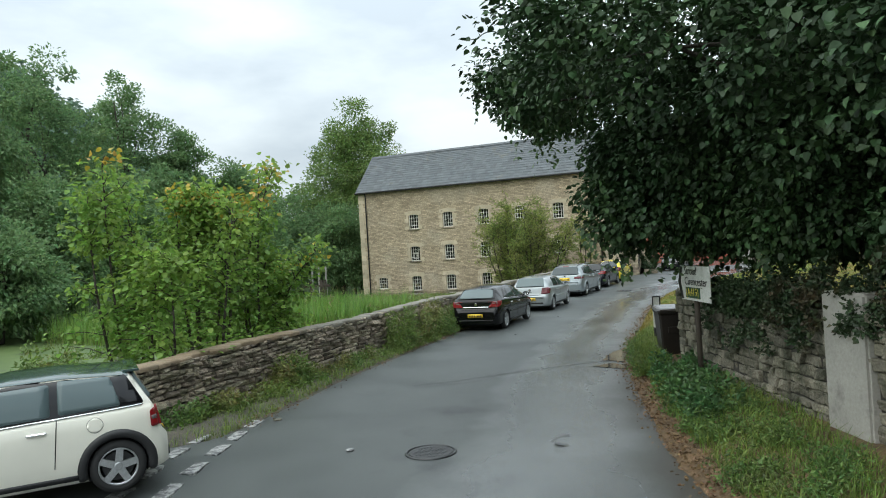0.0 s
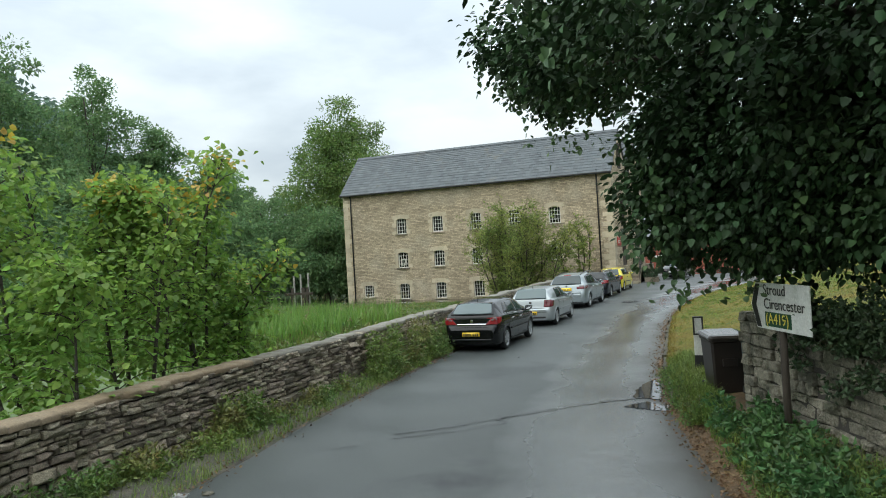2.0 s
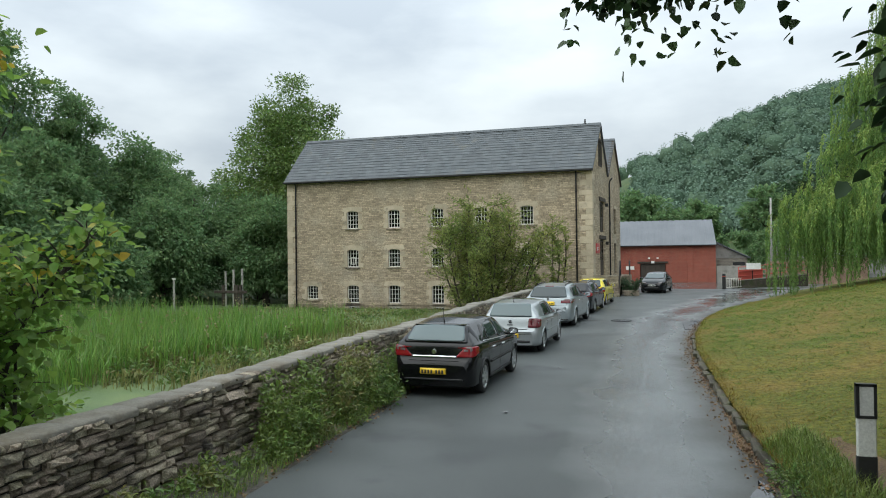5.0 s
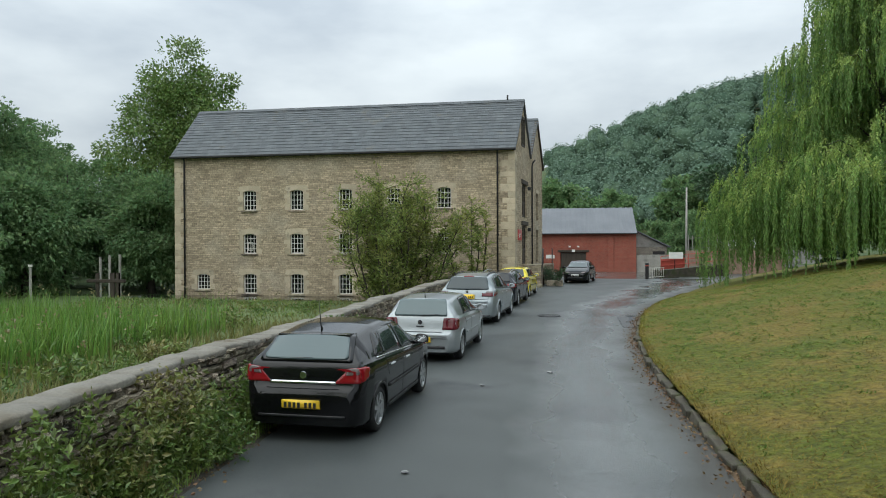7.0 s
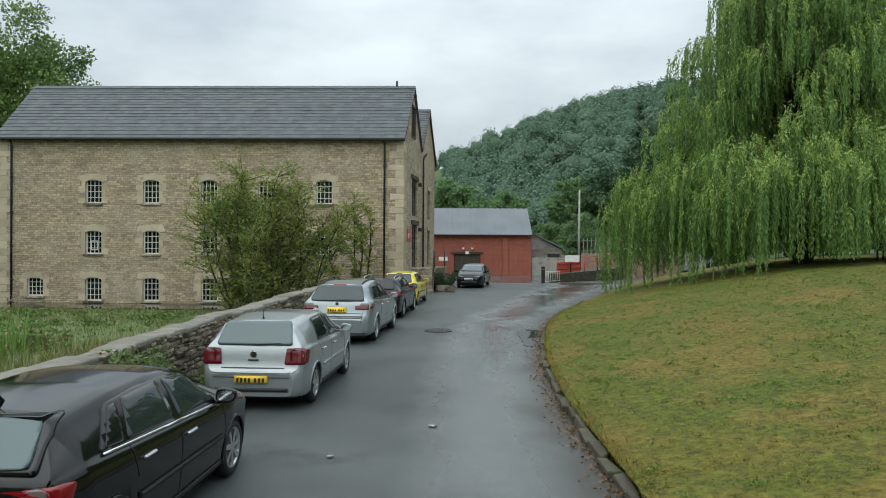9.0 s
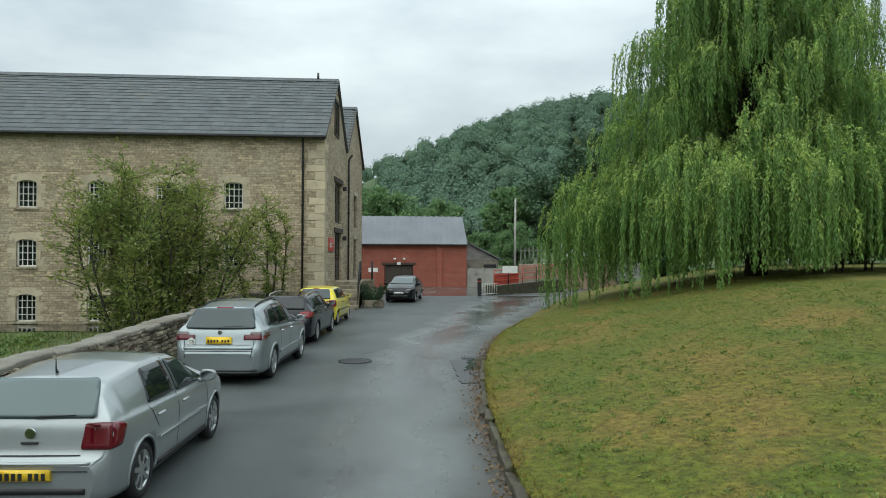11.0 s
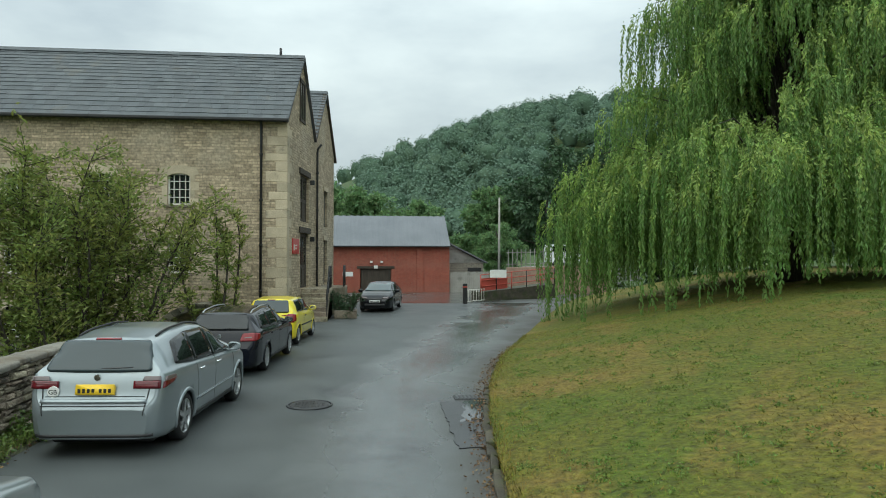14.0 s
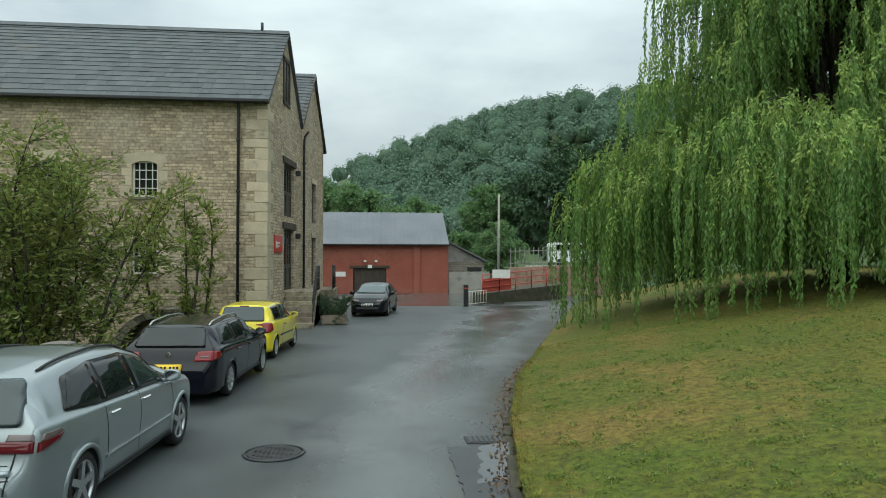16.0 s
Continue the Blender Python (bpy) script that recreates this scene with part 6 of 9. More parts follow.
# ---- plants ----
def leaf_mesh(name, pos, tip, size, width=0.55, fold=0.18, rng=None, curl=0.15, hint=None, loose=0.7):
    """Leaves: each a folded kite from its stalk to its tip; pos, tip (n, 3), size (n,)."""
    rng = rng or np.random.RandomState(1)
    n = len(pos)
    tip = tip / (np.linalg.norm(tip, axis=1, keepdims=True) + 1e-9)
    r = rng.normal(size=(n, 3))
    if hint is not None:
        r = hint + r * loose
    side = np.cross(tip, r)
    side /= np.linalg.norm(side, axis=1, keepdims=True) + 1e-9
    nrm = np.cross(side, tip)
    s = size[:, None]
    a = pos
    mid = pos + tip * s * 0.45
    left = mid + side * s * width / 2 + nrm * s * fold * width
    right = mid - side * s * width / 2 + nrm * s * fold * width
    end = pos + tip * s - nrm * s * curl
    verts = np.stack([a, right, end, left], axis=1).reshape(-1, 3)
    k = np.arange(n)[:, None] * 4
    faces = np.concatenate([k + np.array([[0, 1, 2]]), k + np.array([[0, 2, 3]])], axis=1).reshape(-1, 3)
    return fast_mesh(name, verts, faces)


def broad_leaf_mesh(name, pos, tip, size, rng, flat=0.35):
    """Rounder leaves for what hangs close by: three points a half, folded at the midrib."""
    n = len(pos)
    tip = tip / (np.linalg.norm(tip, axis=1, keepdims=True) + 1e-9)
    side = np.cross(tip, rng.normal(size=(n, 3)) * flat + np.array([0, 0, 1.0]))
    side /= np.linalg.norm(side, axis=1, keepdims=True) + 1e-9
    nrm = np.cross(side, tip)
    s = size[:, None]

    def at(u, v, w):
        return pos + tip * s * u + side * s * v + nrm * s * w
    pts = [at(0, 0, 0), at(0.2, 0.43, 0.1), at(0.66, 0.34, 0.06), at(1.05, 0, -0.1), at(0.66, -0.34, 0.06), at(0.2, -0.43, 0.1)]
    verts = np.stack(pts, axis=1).reshape(-1, 3)
    k = np.arange(n)[:, None] * 6
    f = np.array([[0, 3, 2, 1], [0, 5, 4, 3]])
    faces = (k[:, None, :] + f[None]).reshape(-1, 4)
    return fast_mesh(name, verts, faces, True)


def blade_mesh(name, base, height, lean, width, rng, short=False):
    """Grass or reed blades: narrow, tapering, bent over towards the tip."""
    n = len(base)
    az = rng.rand(n) * 2 * math.pi
    d = np.stack([np.cos(az), np.sin(az), np.zeros(n)], 1)
    w = np.stack([-np.sin(az + 0.5), np.cos(az + 0.5), np.zeros(n)], 1) * width[:, None] / 2
    h, l = height[:, None], lean[:, None]
    up = np.array([[0, 0, 1.0]])
    p1 = base + up * h * 0.5 + d * l * 0.25
    p2 = base + up * h * (1 - 0.25 * np.minimum(l / (h + 1e-6), 1)) + d * l
    if short:
        return fast_mesh(name, np.stack([base - w, base + w, p2], 1).reshape(-1, 3), np.arange(3 * n).reshape(-1, 3))
    verts = np.stack([base - w, base + w, p1 + w * 0.85, p1 - w * 0.85, p2], 1).reshape(-1, 3)
    k = np.arange(n)[:, None] * 5
    faces = np.concatenate([k + np.array([[0, 1, 2]]), k + np.array([[0, 2, 3]]), k + np.array([[3, 2, 4]])], 1).reshape(-1, 3)
    return fast_mesh(name, verts, faces)


def in_ball(rng, n, shell=0.0):
    v = rng.normal(size=(n, 3))
    v /= np.linalg.norm(v, axis=1, keepdims=True)
    return v * (shell + (1 - shell) * rng.rand(n, 1)) ** (1 / 3 if shell == 0 else 1)


def limb_points(a, b, rng, sag=0.1, n=6):
    a, b = np.array(a, float), np.array(b, float)
    L = np.linalg.norm(b - a)
    bend = rng.normal(size=3) * L * 0.07
    out = []
    for k in range(n + 1):
        f = k / n
        p = a + (b - a) * f + bend * math.sin(math.pi * f)
        p[2] += sag * L * math.sin(math.pi * f)
        out.append(tuple(p))
    return out


def clump_leaves(rng, centres, radii, per, size, outward, droop=0.3, flat=0.7):
    """Leaf places and tips for clumps; leaves point away from each clump's middle and from the tree's."""
    pos, tip, sz, face = [], [], [], []
    for c, r in zip(centres, radii):
        n = max(6, int(per * rng.uniform(0.7, 1.3)))
        q = in_ball(rng, n, 0.35)
        p = c + q * r * np.array([1, 1, flat])
        t = q * 0.8 + rng.normal(size=(n, 3)) * 0.45 + outward(c) * 0.5
        t[:, 2] -= droop
        pos.append(p), tip.append(t), sz.append(size * (0.65 + 0.7 * rng.rand(n))), face.append(q * 0.9 + outward(c) * 0.4 + np.array([0, 0, 0.55]))
    return np.concatenate(pos), np.concatenate(tip), np.concatenate(sz), np.concatenate(face)


def make_tree(name, label, x, y, z, height, crown_r, material, seed, trunk_r=0.22, leaf=0.34, clumps=90, per=80, clump_r=1.1, low=0.25, pointed=0.0, category="tree", group="", width=0.6, stems=1, droop=0.3, limbs=14):
    """A tree: tapered trunk, limbs into the crown, and a crown of leaf clumps with gaps and an uneven outline."""
    rng = np.random.RandomState(seed)
    root = settle(thing(name, label, category, pose(x, y, z), group))
    zc, hz = height * (1 + low) / 2, height * (1 - low) / 2
    u = in_ball(rng, clumps, 0.45)
    f = (u[:, 2] + 1) / 2
    shrink = 1 - pointed * f
    lump = 1 + 0.22 * np.sin(np.arctan2(u[:, 1], u[:, 0]) * 3 + seed) + 0.12 * rng.normal(size=clumps)
    centres = np.stack([u[:, 0] * crown_r * shrink * lump, u[:, 1] * crown_r * shrink * lump, zc + u[:, 2] * hz * (0.92 + 0.08 * lump)], 1)
    radii = clump_r * (0.6 + 0.7 * rng.rand(clumps))
    mid = np.array([0, 0, zc])

    def outward(c):
        v = c - mid
        return v / (np.linalg.norm(v) + 1e-6)
    bm = bmesh.new()
    for s in range(stems):
        a = 2 * math.pi * s / max(stems, 1) + seed
        off = 0.0 if stems == 1 else crown_r * 0.12
        top = (rng.normal() * 0.3 + 2.5 * off * math.cos(a), rng.normal() * 0.3 + 2.5 * off * math.sin(a), height * 0.86)
        pts = limb_points((off * math.cos(a), off * math.sin(a), -0.15), top, rng, 0.0, 8)
        add_tube(bm, pts, [trunk_r * (1.15 - 1.0 * k / 8) + 0.01 for k in range(9)], 8)
    bmesh.ops.recalc_face_normals(bm, faces=bm.faces[:])
    part("trunk", bm, M_BARK, root, "grey-brown bark trunk")
    for k in rng.choice(clumps, min(limbs, clumps), replace=False):
        bm = bmesh.new()
        c = centres[k]
        h0 = max(height * 0.15, min(c[2] * 0.65, height * 0.75))
        pts = limb_points((0, 0, h0), c, rng, 0.05, 5)
        r0 = trunk_r * 0.42 * (1 - 0.5 * h0 / height)
        add_tube(bm, pts, [r0 * (1 - 0.85 * i / 5) for i in range(6)], 5, False)
        part("limb", bm, M_BARK, root)
    pos, tip, sz, face = clump_leaves(rng, centres, radii, per, leaf, outward, droop)
    part("crown", leaf_mesh("crown", pos, tip, sz, width, rng=rng, hint=face), material, root, "dense green leaves in clumps")
    return root


# lightened beyond plain leaf green so that the colour carries the haze
M_LEAF_WOOD_HAZE = leafy("wood leaf paled by haze", (0.14, 0.24, 0.105), (0.185, 0.285, 0.115), 0.3, 0.02, 0.6, 0.45)
M_LEAF_ASH = leafy("fresh green leaf", (0.135, 0.225, 0.055), (0.18, 0.265, 0.07), 0.35)
M_LEAF_DARK = leafy("dark green leaf", (0.04, 0.085, 0.036), (0.058, 0.11, 0.044), 0.35, 0.02, 0.6, 0.12)
# distance haze is put into this leaf colour: paler and bluer green
M_LEAF_FAR_HAZE = leafy("far leaf tinted with haze", (0.118, 0.19, 0.135), (0.14, 0.208, 0.145), 0.18, 0.01, 0.8)
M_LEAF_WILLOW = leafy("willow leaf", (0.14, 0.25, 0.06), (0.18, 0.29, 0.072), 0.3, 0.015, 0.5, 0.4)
# lighter copy of the willow leaf: light on the strand tops, as colour
M_LEAF_WILLOW_LIT = leafy("willow foliage, top light in colour", (0.24, 0.365, 0.085), (0.31, 0.41, 0.1), 0.3, 0.015, 0.5, 0.4)
# crown leaf darkened to stand for the shade inside the tree
M_LEAF_LIME_SHADE = leafy("shade-dark lime leaf", (0.022, 0.054, 0.017), (0.04, 0.084, 0.025), 0.5, 0.015, 0.62, 0.04)
# lighter copy for the sprays, imitating light on the outer leaves
M_LEAF_LIME_LIT = leafy("lit-toned lime foliage", (0.06, 0.115, 0.042), (0.09, 0.15, 0.056), 0.4, 0.015, 0.45, 0.1)
M_LEAF_SYC = leafy("sycamore leaf", (0.17, 0.295, 0.06), (0.235, 0.345, 0.07), 0.35, 0.015, 0.55, 0.55)
M_LEAF_SYC_Y = leafy("yellowing sycamore leaf", (0.42, 0.38, 0.05), (0.48, 0.31, 0.05), 0.3, 0.02, 0.5, 0.3)
M_LEAF_SHRUB = leafy("shrub leaf", (0.17, 0.24, 0.055), (0.26, 0.285, 0.075), 0.4, 0.02, 0.55, 0.4)
M_LEAF_WEED = leafy("weed leaf", (0.09, 0.165, 0.038), (0.15, 0.21, 0.045), 0.4, 0.02, c3=(0.2, 0.18, 0.06), c3_scale=0.7, c3_at=0.52)
M_LEAF_NETTLE = leafy("nettle leaf", (0.05, 0.125, 0.04), (0.08, 0.16, 0.048), 0.45, 0.02, 0.55, 0.2)
M_LEAF_VERGE = leafy("verge weed leaf", (0.075, 0.15, 0.035), (0.125, 0.19, 0.045), 0.5, 0.02, 0.6, 0.2, c3=(0.13, 0.12, 0.045), c3_scale=0.9, c3_at=0.55)
M_LEAF_IVY = leafy("ivy leaf", (0.022, 0.046, 0.016), (0.034, 0.062, 0.022), 0.45, 0.015, 0.6, 0.05, c3=(0.06, 0.045, 0.022), c3_scale=1.4, c3_at=0.52)
M_REED = leafy("reed blade", (0.13, 0.25, 0.045), (0.17, 0.28, 0.055), 0.35, 0.02)
M_GRASS = leafy("grass blade", (0.11, 0.19, 0.03), (0.17, 0.22, 0.045), 0.4, 0.02, 0.6, 0.2)
M_LAWN_BLADE = mat("lawn blade", (0.098, 0.15, 0.008), (0.15, 0.158, 0.012), scale=0.55, fine=9, rough=0.75, bump=0.0, island=0.6, hue=0.022, c3=(0.185, 0.14, 0.03), c3_scale=0.42, c3_at=0.51, through_light=0.2)
M_LAWN_DRY = mat("dry lawn blade", (0.17, 0.132, 0.018), (0.212, 0.15, 0.028), scale=1.2, fine=9, rough=0.8, bump=0.0, island=0.5, hue=0.02, through_light=0.2)
M_POND_GRASS = leafy("coarse olive grass blade", (0.15, 0.165, 0.045), (0.225, 0.205, 0.075), 0.35, 0.02, 0.6, 0.2, c3=(0.13, 0.21, 0.045), c3_scale=0.3, c3_at=0.5)
M_STRAW = leafy("dry seed head", (0.2, 0.18, 0.08), (0.28, 0.25, 0.12), 0.3, 0.01)

# wood at the pond's far side
for i, (x, y, h, r, m) in enumerate([
        (-35.6, 66.0, 19.8, 5.6, M_LEAF_ASH), (-49, 47, 21, 5.2, M_LEAF_WOOD_HAZE), (-45.3, 50, 16.6, 3.0, M_LEAF_WOOD_HAZE), (-48, 38.5, 20.5, 5.4, M_LEAF_WOOD_HAZE), (-46, 30, 20, 5.4, M_LEAF_WOOD_HAZE),
        (-43, 23, 17, 5, M_LEAF_WOOD_HAZE), (-40, 15, 16, 5, M_LEAF_WOOD_HAZE), (-44.5, 55.5, 13.4, 3.8, M_LEAF_WOOD_HAZE), (-48.5, 62.5, 13.4, 4.6, M_LEAF_WOOD_HAZE), (-52, 70, 14, 5.2, M_LEAF_WOOD_HAZE), (-46, 73, 12, 5, M_LEAF_WOOD_HAZE),
        (-41, 58.5, 9.8, 3.4, M_LEAF_WOOD_HAZE), (-41.5, 44, 11.5, 3.8, M_LEAF_WOOD_HAZE), (-37, 29.5, 9.5, 4, M_LEAF_WOOD_HAZE), (-38.5, 36.5, 10.5, 4.2, M_LEAF_WOOD_HAZE), (-33.3, 57.8, 8.4, 3.2, M_LEAF_WOOD_HAZE), (-38.5, 52, 8.2, 3.6, M_LEAF_WOOD_HAZE), (-36.5, 43, 6, 3.2, M_LEAF_WOOD_HAZE), (-34.5, 24, 7, 3.6, M_LEAF_WOOD_HAZE), (-36.8, 62.5, 9.5, 3.6, M_LEAF_WOOD_HAZE)]):
    make_tree("woodland_tree", "tall light green broadleaf tree behind the mill" if i == 0 else "dense green woodland tree at the pond's edge", x, y, land_z(x, y) - 0.05, h, r, m, 40 + i, 0.24,
              0.27 if i else 0.25, 130 if i else 300, 165 if i else 190, 1.15 if i else 1.5, 0.03 if h < 12 else 0.1, 0.2 if i == 0 else 0.25, group="woodland trees" if i else "")

# trees beyond the yard
for i, (x, y, h, r, m) in enumerate([(26, 138, 21, 8, M_LEAF_DARK), (37, 142, 25, 9, M_LEAF_DARK), (49, 138, 27, 9, M_LEAF_DARK), (17, 146, 15, 6, M_LEAF_WOOD_HAZE), (62, 132, 26, 9, M_LEAF_DARK),
                                     (-4, 150, 15, 7, M_LEAF_WOOD_HAZE), (6, 165, 14, 6, M_LEAF_WOOD_HAZE), (-14, 155, 17, 7, M_LEAF_WOOD_HAZE), (15, 128, 8, 4, M_LEAF_WOOD_HAZE)]):
    make_tree("valley_tree", "dark rounded valley tree beyond the yard" if h > 18 else "green tree beyond the yard", x, y, land_z(x, y) - 0.1, h, r, m, 80 + i, 0.35, 0.75 if h > 9 else 0.35, 110, 80, 0.19 * r, 0.08, 0.1, group="valley trees")


# a dark screen of trees behind the willow; the last four are unseen, added to shade the lime
for i, (x, y, h, r) in enumerate([(20, 66, 8, 4), (26, 63, 9, 4.5), (32, 58, 10, 5), (24, 73, 10, 5), (38, 52, 10, 5), (16.5, 72, 6, 3), (40, 44, 9, 4.5), (9.2, 3.0, 9, 3.6), (9.6, 9.0, 10, 3.8), (9.2, 15.0, 8, 3.2), (7.8, -3.0, 8, 3.2)]):
    make_tree("hedgerow_or_shade_tree", "dark hedgerow tree beyond the grass bank; four added unseen for shade", x, y, land_z(x, y) - 0.1, h, r, M_LEAF_DARK, 120 + i, 0.2, 0.42, 90, 75, 1.1, 0.03, 0.1, group="hedgerow trees")


# woods on the hills
def hill_woods():
    rng = np.random.RandomState(11)
    shapes = []
    for k in range(5):
        n = 150
        u = in_ball(rng, n, 0.8)
        u[:, 2] = np.abs(u[:, 2]) * 1.15 - 0.15
        lump = 0.86 + 0.3 * rng.rand(n, 1)
        t = np.cross(u, rng.normal(size=(n, 3)))
        shapes.append((u * lump, t / (np.linalg.norm(t, axis=1, keepdims=True) + 1e-6) - 0.3 * u, u + np.array([0, 0, 0.7])))
    pos, tip, sz, face, tops = [], [], [], [], []
    tries = 0
    count = 0
    while count < 1500 and tries < 60000:
        tries += 1
        x, y = (rng.uniform(-260, 330), rng.uniform(20, 640)) if tries % 6 == 0 else ((rng.uniform(-130, -50), rng.uniform(15, 135)) if tries % 6 in (1, 2) else (rng.uniform(-10, 230), rng.uniform(165, 430)))
        z = land_z(x, y)
        if z < (3.2 if x > 0 or y > 140 else 0.8) or (x > 0 and y < 160) or math.hypot(x, y) > 660 or (x < 0 and y < 300 and x > -46):
            continue
        d = math.hypot(x + 4, y - 15)
        if rng.rand() > min(1.0, 1.2 - d / 900):
            continue
        count += 1
        p, t, o = shapes[rng.randint(5)]
        r, h = rng.uniform(4.3, 6.8), rng.uniform(8.5, 14)
        pos.append(p * np.array([r, r, h * 0.55]) + np.array([x, y, z + h * 0.45]))
        tip.append(t)
        face.append(o)
        tops.append((x, y, z, r, h))
        sz.append(np.full(len(p), rng.uniform(0.85, 1.35)))
    return leaf_mesh("hill_woods", np.concatenate(pos), np.concatenate(tip), np.concatenate(sz), 0.85, rng=rng, hint=np.concatenate(face), loose=0.35), tops


def canopy(tops):
    """The rounded, lumpy bodies of the far crowns; their colour imitates the shade inside."""
    rng = np.random.RandomState(12)
    el, az = [1.57, 1.0, 0.5, -0.1, -1.0], np.arange(9) * 2 * math.pi / 9
    verts, faces = [], []
    unit = np.array([(math.cos(e) * math.cos(a + i * 0.35), math.cos(e) * math.sin(a + i * 0.35), math.sin(e)) for i, e in enumerate(el) for a in az])
    quad = np.array([(i * 9 + k, i * 9 + (k + 1) % 9, (i - 1) * 9 + (k + 1) % 9, (i - 1) * 9 + k) for i in range(1, 5) for k in range(9)])
    for x, y, z, r, h in tops:
        v = unit * (0.56 + 0.3 * rng.rand(len(unit), 1))
        v[:9] = v[:9].mean(axis=0)
        faces.append(quad + 45 * len(verts))
        verts.append(v * np.array([r, r, h * 0.56]) + np.array([x, y, z + h * 0.45]))
    return fast_mesh("hill_canopy", np.concatenate(verts), np.concatenate(faces), True)


far_leaves, far_tops = hill_woods()
# haze tint again, with a darker tone for the shade between leaves
M_CANOPY_SHADE = mat("far crowns in inner shade colour", (0.075, 0.125, 0.082), (0.095, 0.145, 0.092), scale=0.06, fine=1.1, rough=0.9, bump=0.6, dist=0.4, spread=0.22, island=0.16, hue=0.012, spec=0.1)
solo("hill_canopy", canopy(far_tops), M_CANOPY_SHADE, "rounded inner crowns of the woods on the valley sides, darkened as shade", "woodland", kind="stuff")
solo("hill_woods", far_leaves, M_LEAF_FAR_HAZE, "mixed broadleaf woods covering the valley sides, haze in their colour", "woodland", kind="stuff")


# weeping willow
def willow(x, y, z):
    """Arching boughs end in mops, from which leafy strands hang in tiers."""
    rng = np.random.RandomState(5)
    root = settle(thing("willow_tree", "tall weeping willow with trailing curtains on the grass bank", "tree", pose(x, y, z)))
    bm = bmesh.new()
    add_tube(bm, limb_points((0, 0, -0.3), (0.6, 0.3, 6.0), rng, 0, 8), [0.5 - 0.034 * k for k in range(9)], 12)
    add_tube(bm, limb_points((0.3, 0.2, 3.6), (-2.6, -1.2, 11.0), rng, 0.02, 8), [0.24 - 0.026 * k for k in range(9)], 8)
    add_tube(bm, limb_points((0.5, 0.3, 4.5), (2.8, 1.2, 13.0), rng, 0.02, 8), [0.24 - 0.026 * k for k in range(9)], 8)
    add_tube(bm, limb_points((0.5, 0.3, 5.2), (0.2, -0.6, 15.0), rng, 0.02, 8), [0.22 - 0.024 * k for k in range(9)], 8)
    part("trunk", bm, M_BARK, root, "stout dark willow trunk")
    pos, tip, sz, face, fresh = [], [], [], [], []
    plumes = []
    for k in range(150):
        # boughs in tiers, the higher the shorter
        top = 3.4 + 14.6 * ((k + 0.5) / 150) ** 0.95
        reach = float(np.interp(top, [2, 4, 7, 10, 13, 16, 18], [8.3, 7.9, 6.5, 5.5, 4.4, 2.8, 1.0]))
        plumes.append((2.4 * k + rng.uniform(-0.35, 0.35), top, reach * rng.uniform(0.72, 1.08), rng.uniform(1.6, 3.6)))
    for k in range(96):
        # low outer boughs that trail to the grass
        top = rng.uniform(2.1, 4.6)
        plumes.append((2.4 * k + rng.uniform(-0.2, 0.2), top, rng.uniform(0.84, 1.08) * (9.1 - 0.25 * top), 4.2))
    for k in range(100):
        top = rng.uniform(4.0, 16.0)
        plumes.append((rng.uniform(0, 6.28), top, float(np.interp(top, [4, 10, 15], [4.8, 3.2, 1.6])), 3.2))
    for k, (a, top, reach, drop) in enumerate(plumes):
        d, across = np.array([math.cos(a), math.sin(a), 0.0]), np.array([-math.sin(a), math.cos(a), 0.0])
        start = d * reach * 0.3 + np.array([0, 0, max(2.6, top * 0.86)])
        bend = rng.uniform(-0.12, 0.12) * reach
        m = 15
        u = np.linspace(0, 1, m)[:, None]
        arch = 0.9 * np.sin(u * 2.5) - 1.5 * np.maximum(0, u - 0.62) ** 1.6 * 2.2
        spine = start + d * (reach * 0.7) * u + across * bend * u * u + np.array([0, 0, 1.0]) * ((top - start[2]) * u + arch)
        if k % 3 == 0:
            bm = bmesh.new()
            base = (0.3 * d[0], 0.3 * d[1], max(1.8, top * 0.6))
            add_tube(bm, [base] + [tuple(q) for q in spine[::3]], [0.07, 0.05, 0.035, 0.025, 0.018, 0.012], 5, False)
            part("bough", bm, M_BARK, root)
        for i in range(1, m):
            f = i / (m - 1)
            for e in range(2 if f > 0.3 else 1):
                # a rope of a few strands
                knot = spine[i] + across * rng.normal() * (0.2 + 0.3 * f) + d * rng.normal() * 0.16 + np.array([0, 0, 1.0]) * rng.normal() * 0.1
                out = d * rng.uniform(0.05, 0.3) + across * rng.normal() * 0.12
                full = drop * rng.uniform(0.35, 1.1) * (0.45 + 0.55 * f)
                # length of the strand top that takes the lit colour
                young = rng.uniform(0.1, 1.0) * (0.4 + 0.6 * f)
                for strand in range(4):
                    p0 = knot + rng.normal(size=3) * np.array([0.045, 0.045, 0.08])
                    ground = lawn_z(x + p0[0], y + p0[1]) - z
                    low = 0.06 if p0[0] < -4.5 else 0.4 + 0.5 * rng.rand()
                    length = min(full * rng.uniform(0.8, 1.1), p0[2] - ground - low)
                    if length < 0.3:
                        continue
                    n = max(5, int(length / 0.095))
                    t = np.linspace(0, 1, n)[:, None]
                    hang = p0 + out * np.sin(np.minimum(t * 3.0, 1.57)) + np.array([[0, 0, -1.0]]) * length * t ** 1.1
                    pos.append(hang + rng.normal(size=(n, 3)) * 0.02)
                    tip.append(rng.normal(size=(n, 3)) * 0.26 + out * (1.4 * (1 - t)) + np.array([0, 0, -1.0]) * np.minimum(1.0, 0.25 + 2.5 * t))
                    face.append(np.tile(d * 0.6 + np.array([0, 0, 0.8]), (n, 1)))
                    sz.append(rng.uniform(0.12, 0.19, n))
                    # leaves near the top of a strand are coloured as lit
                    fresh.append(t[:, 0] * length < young)
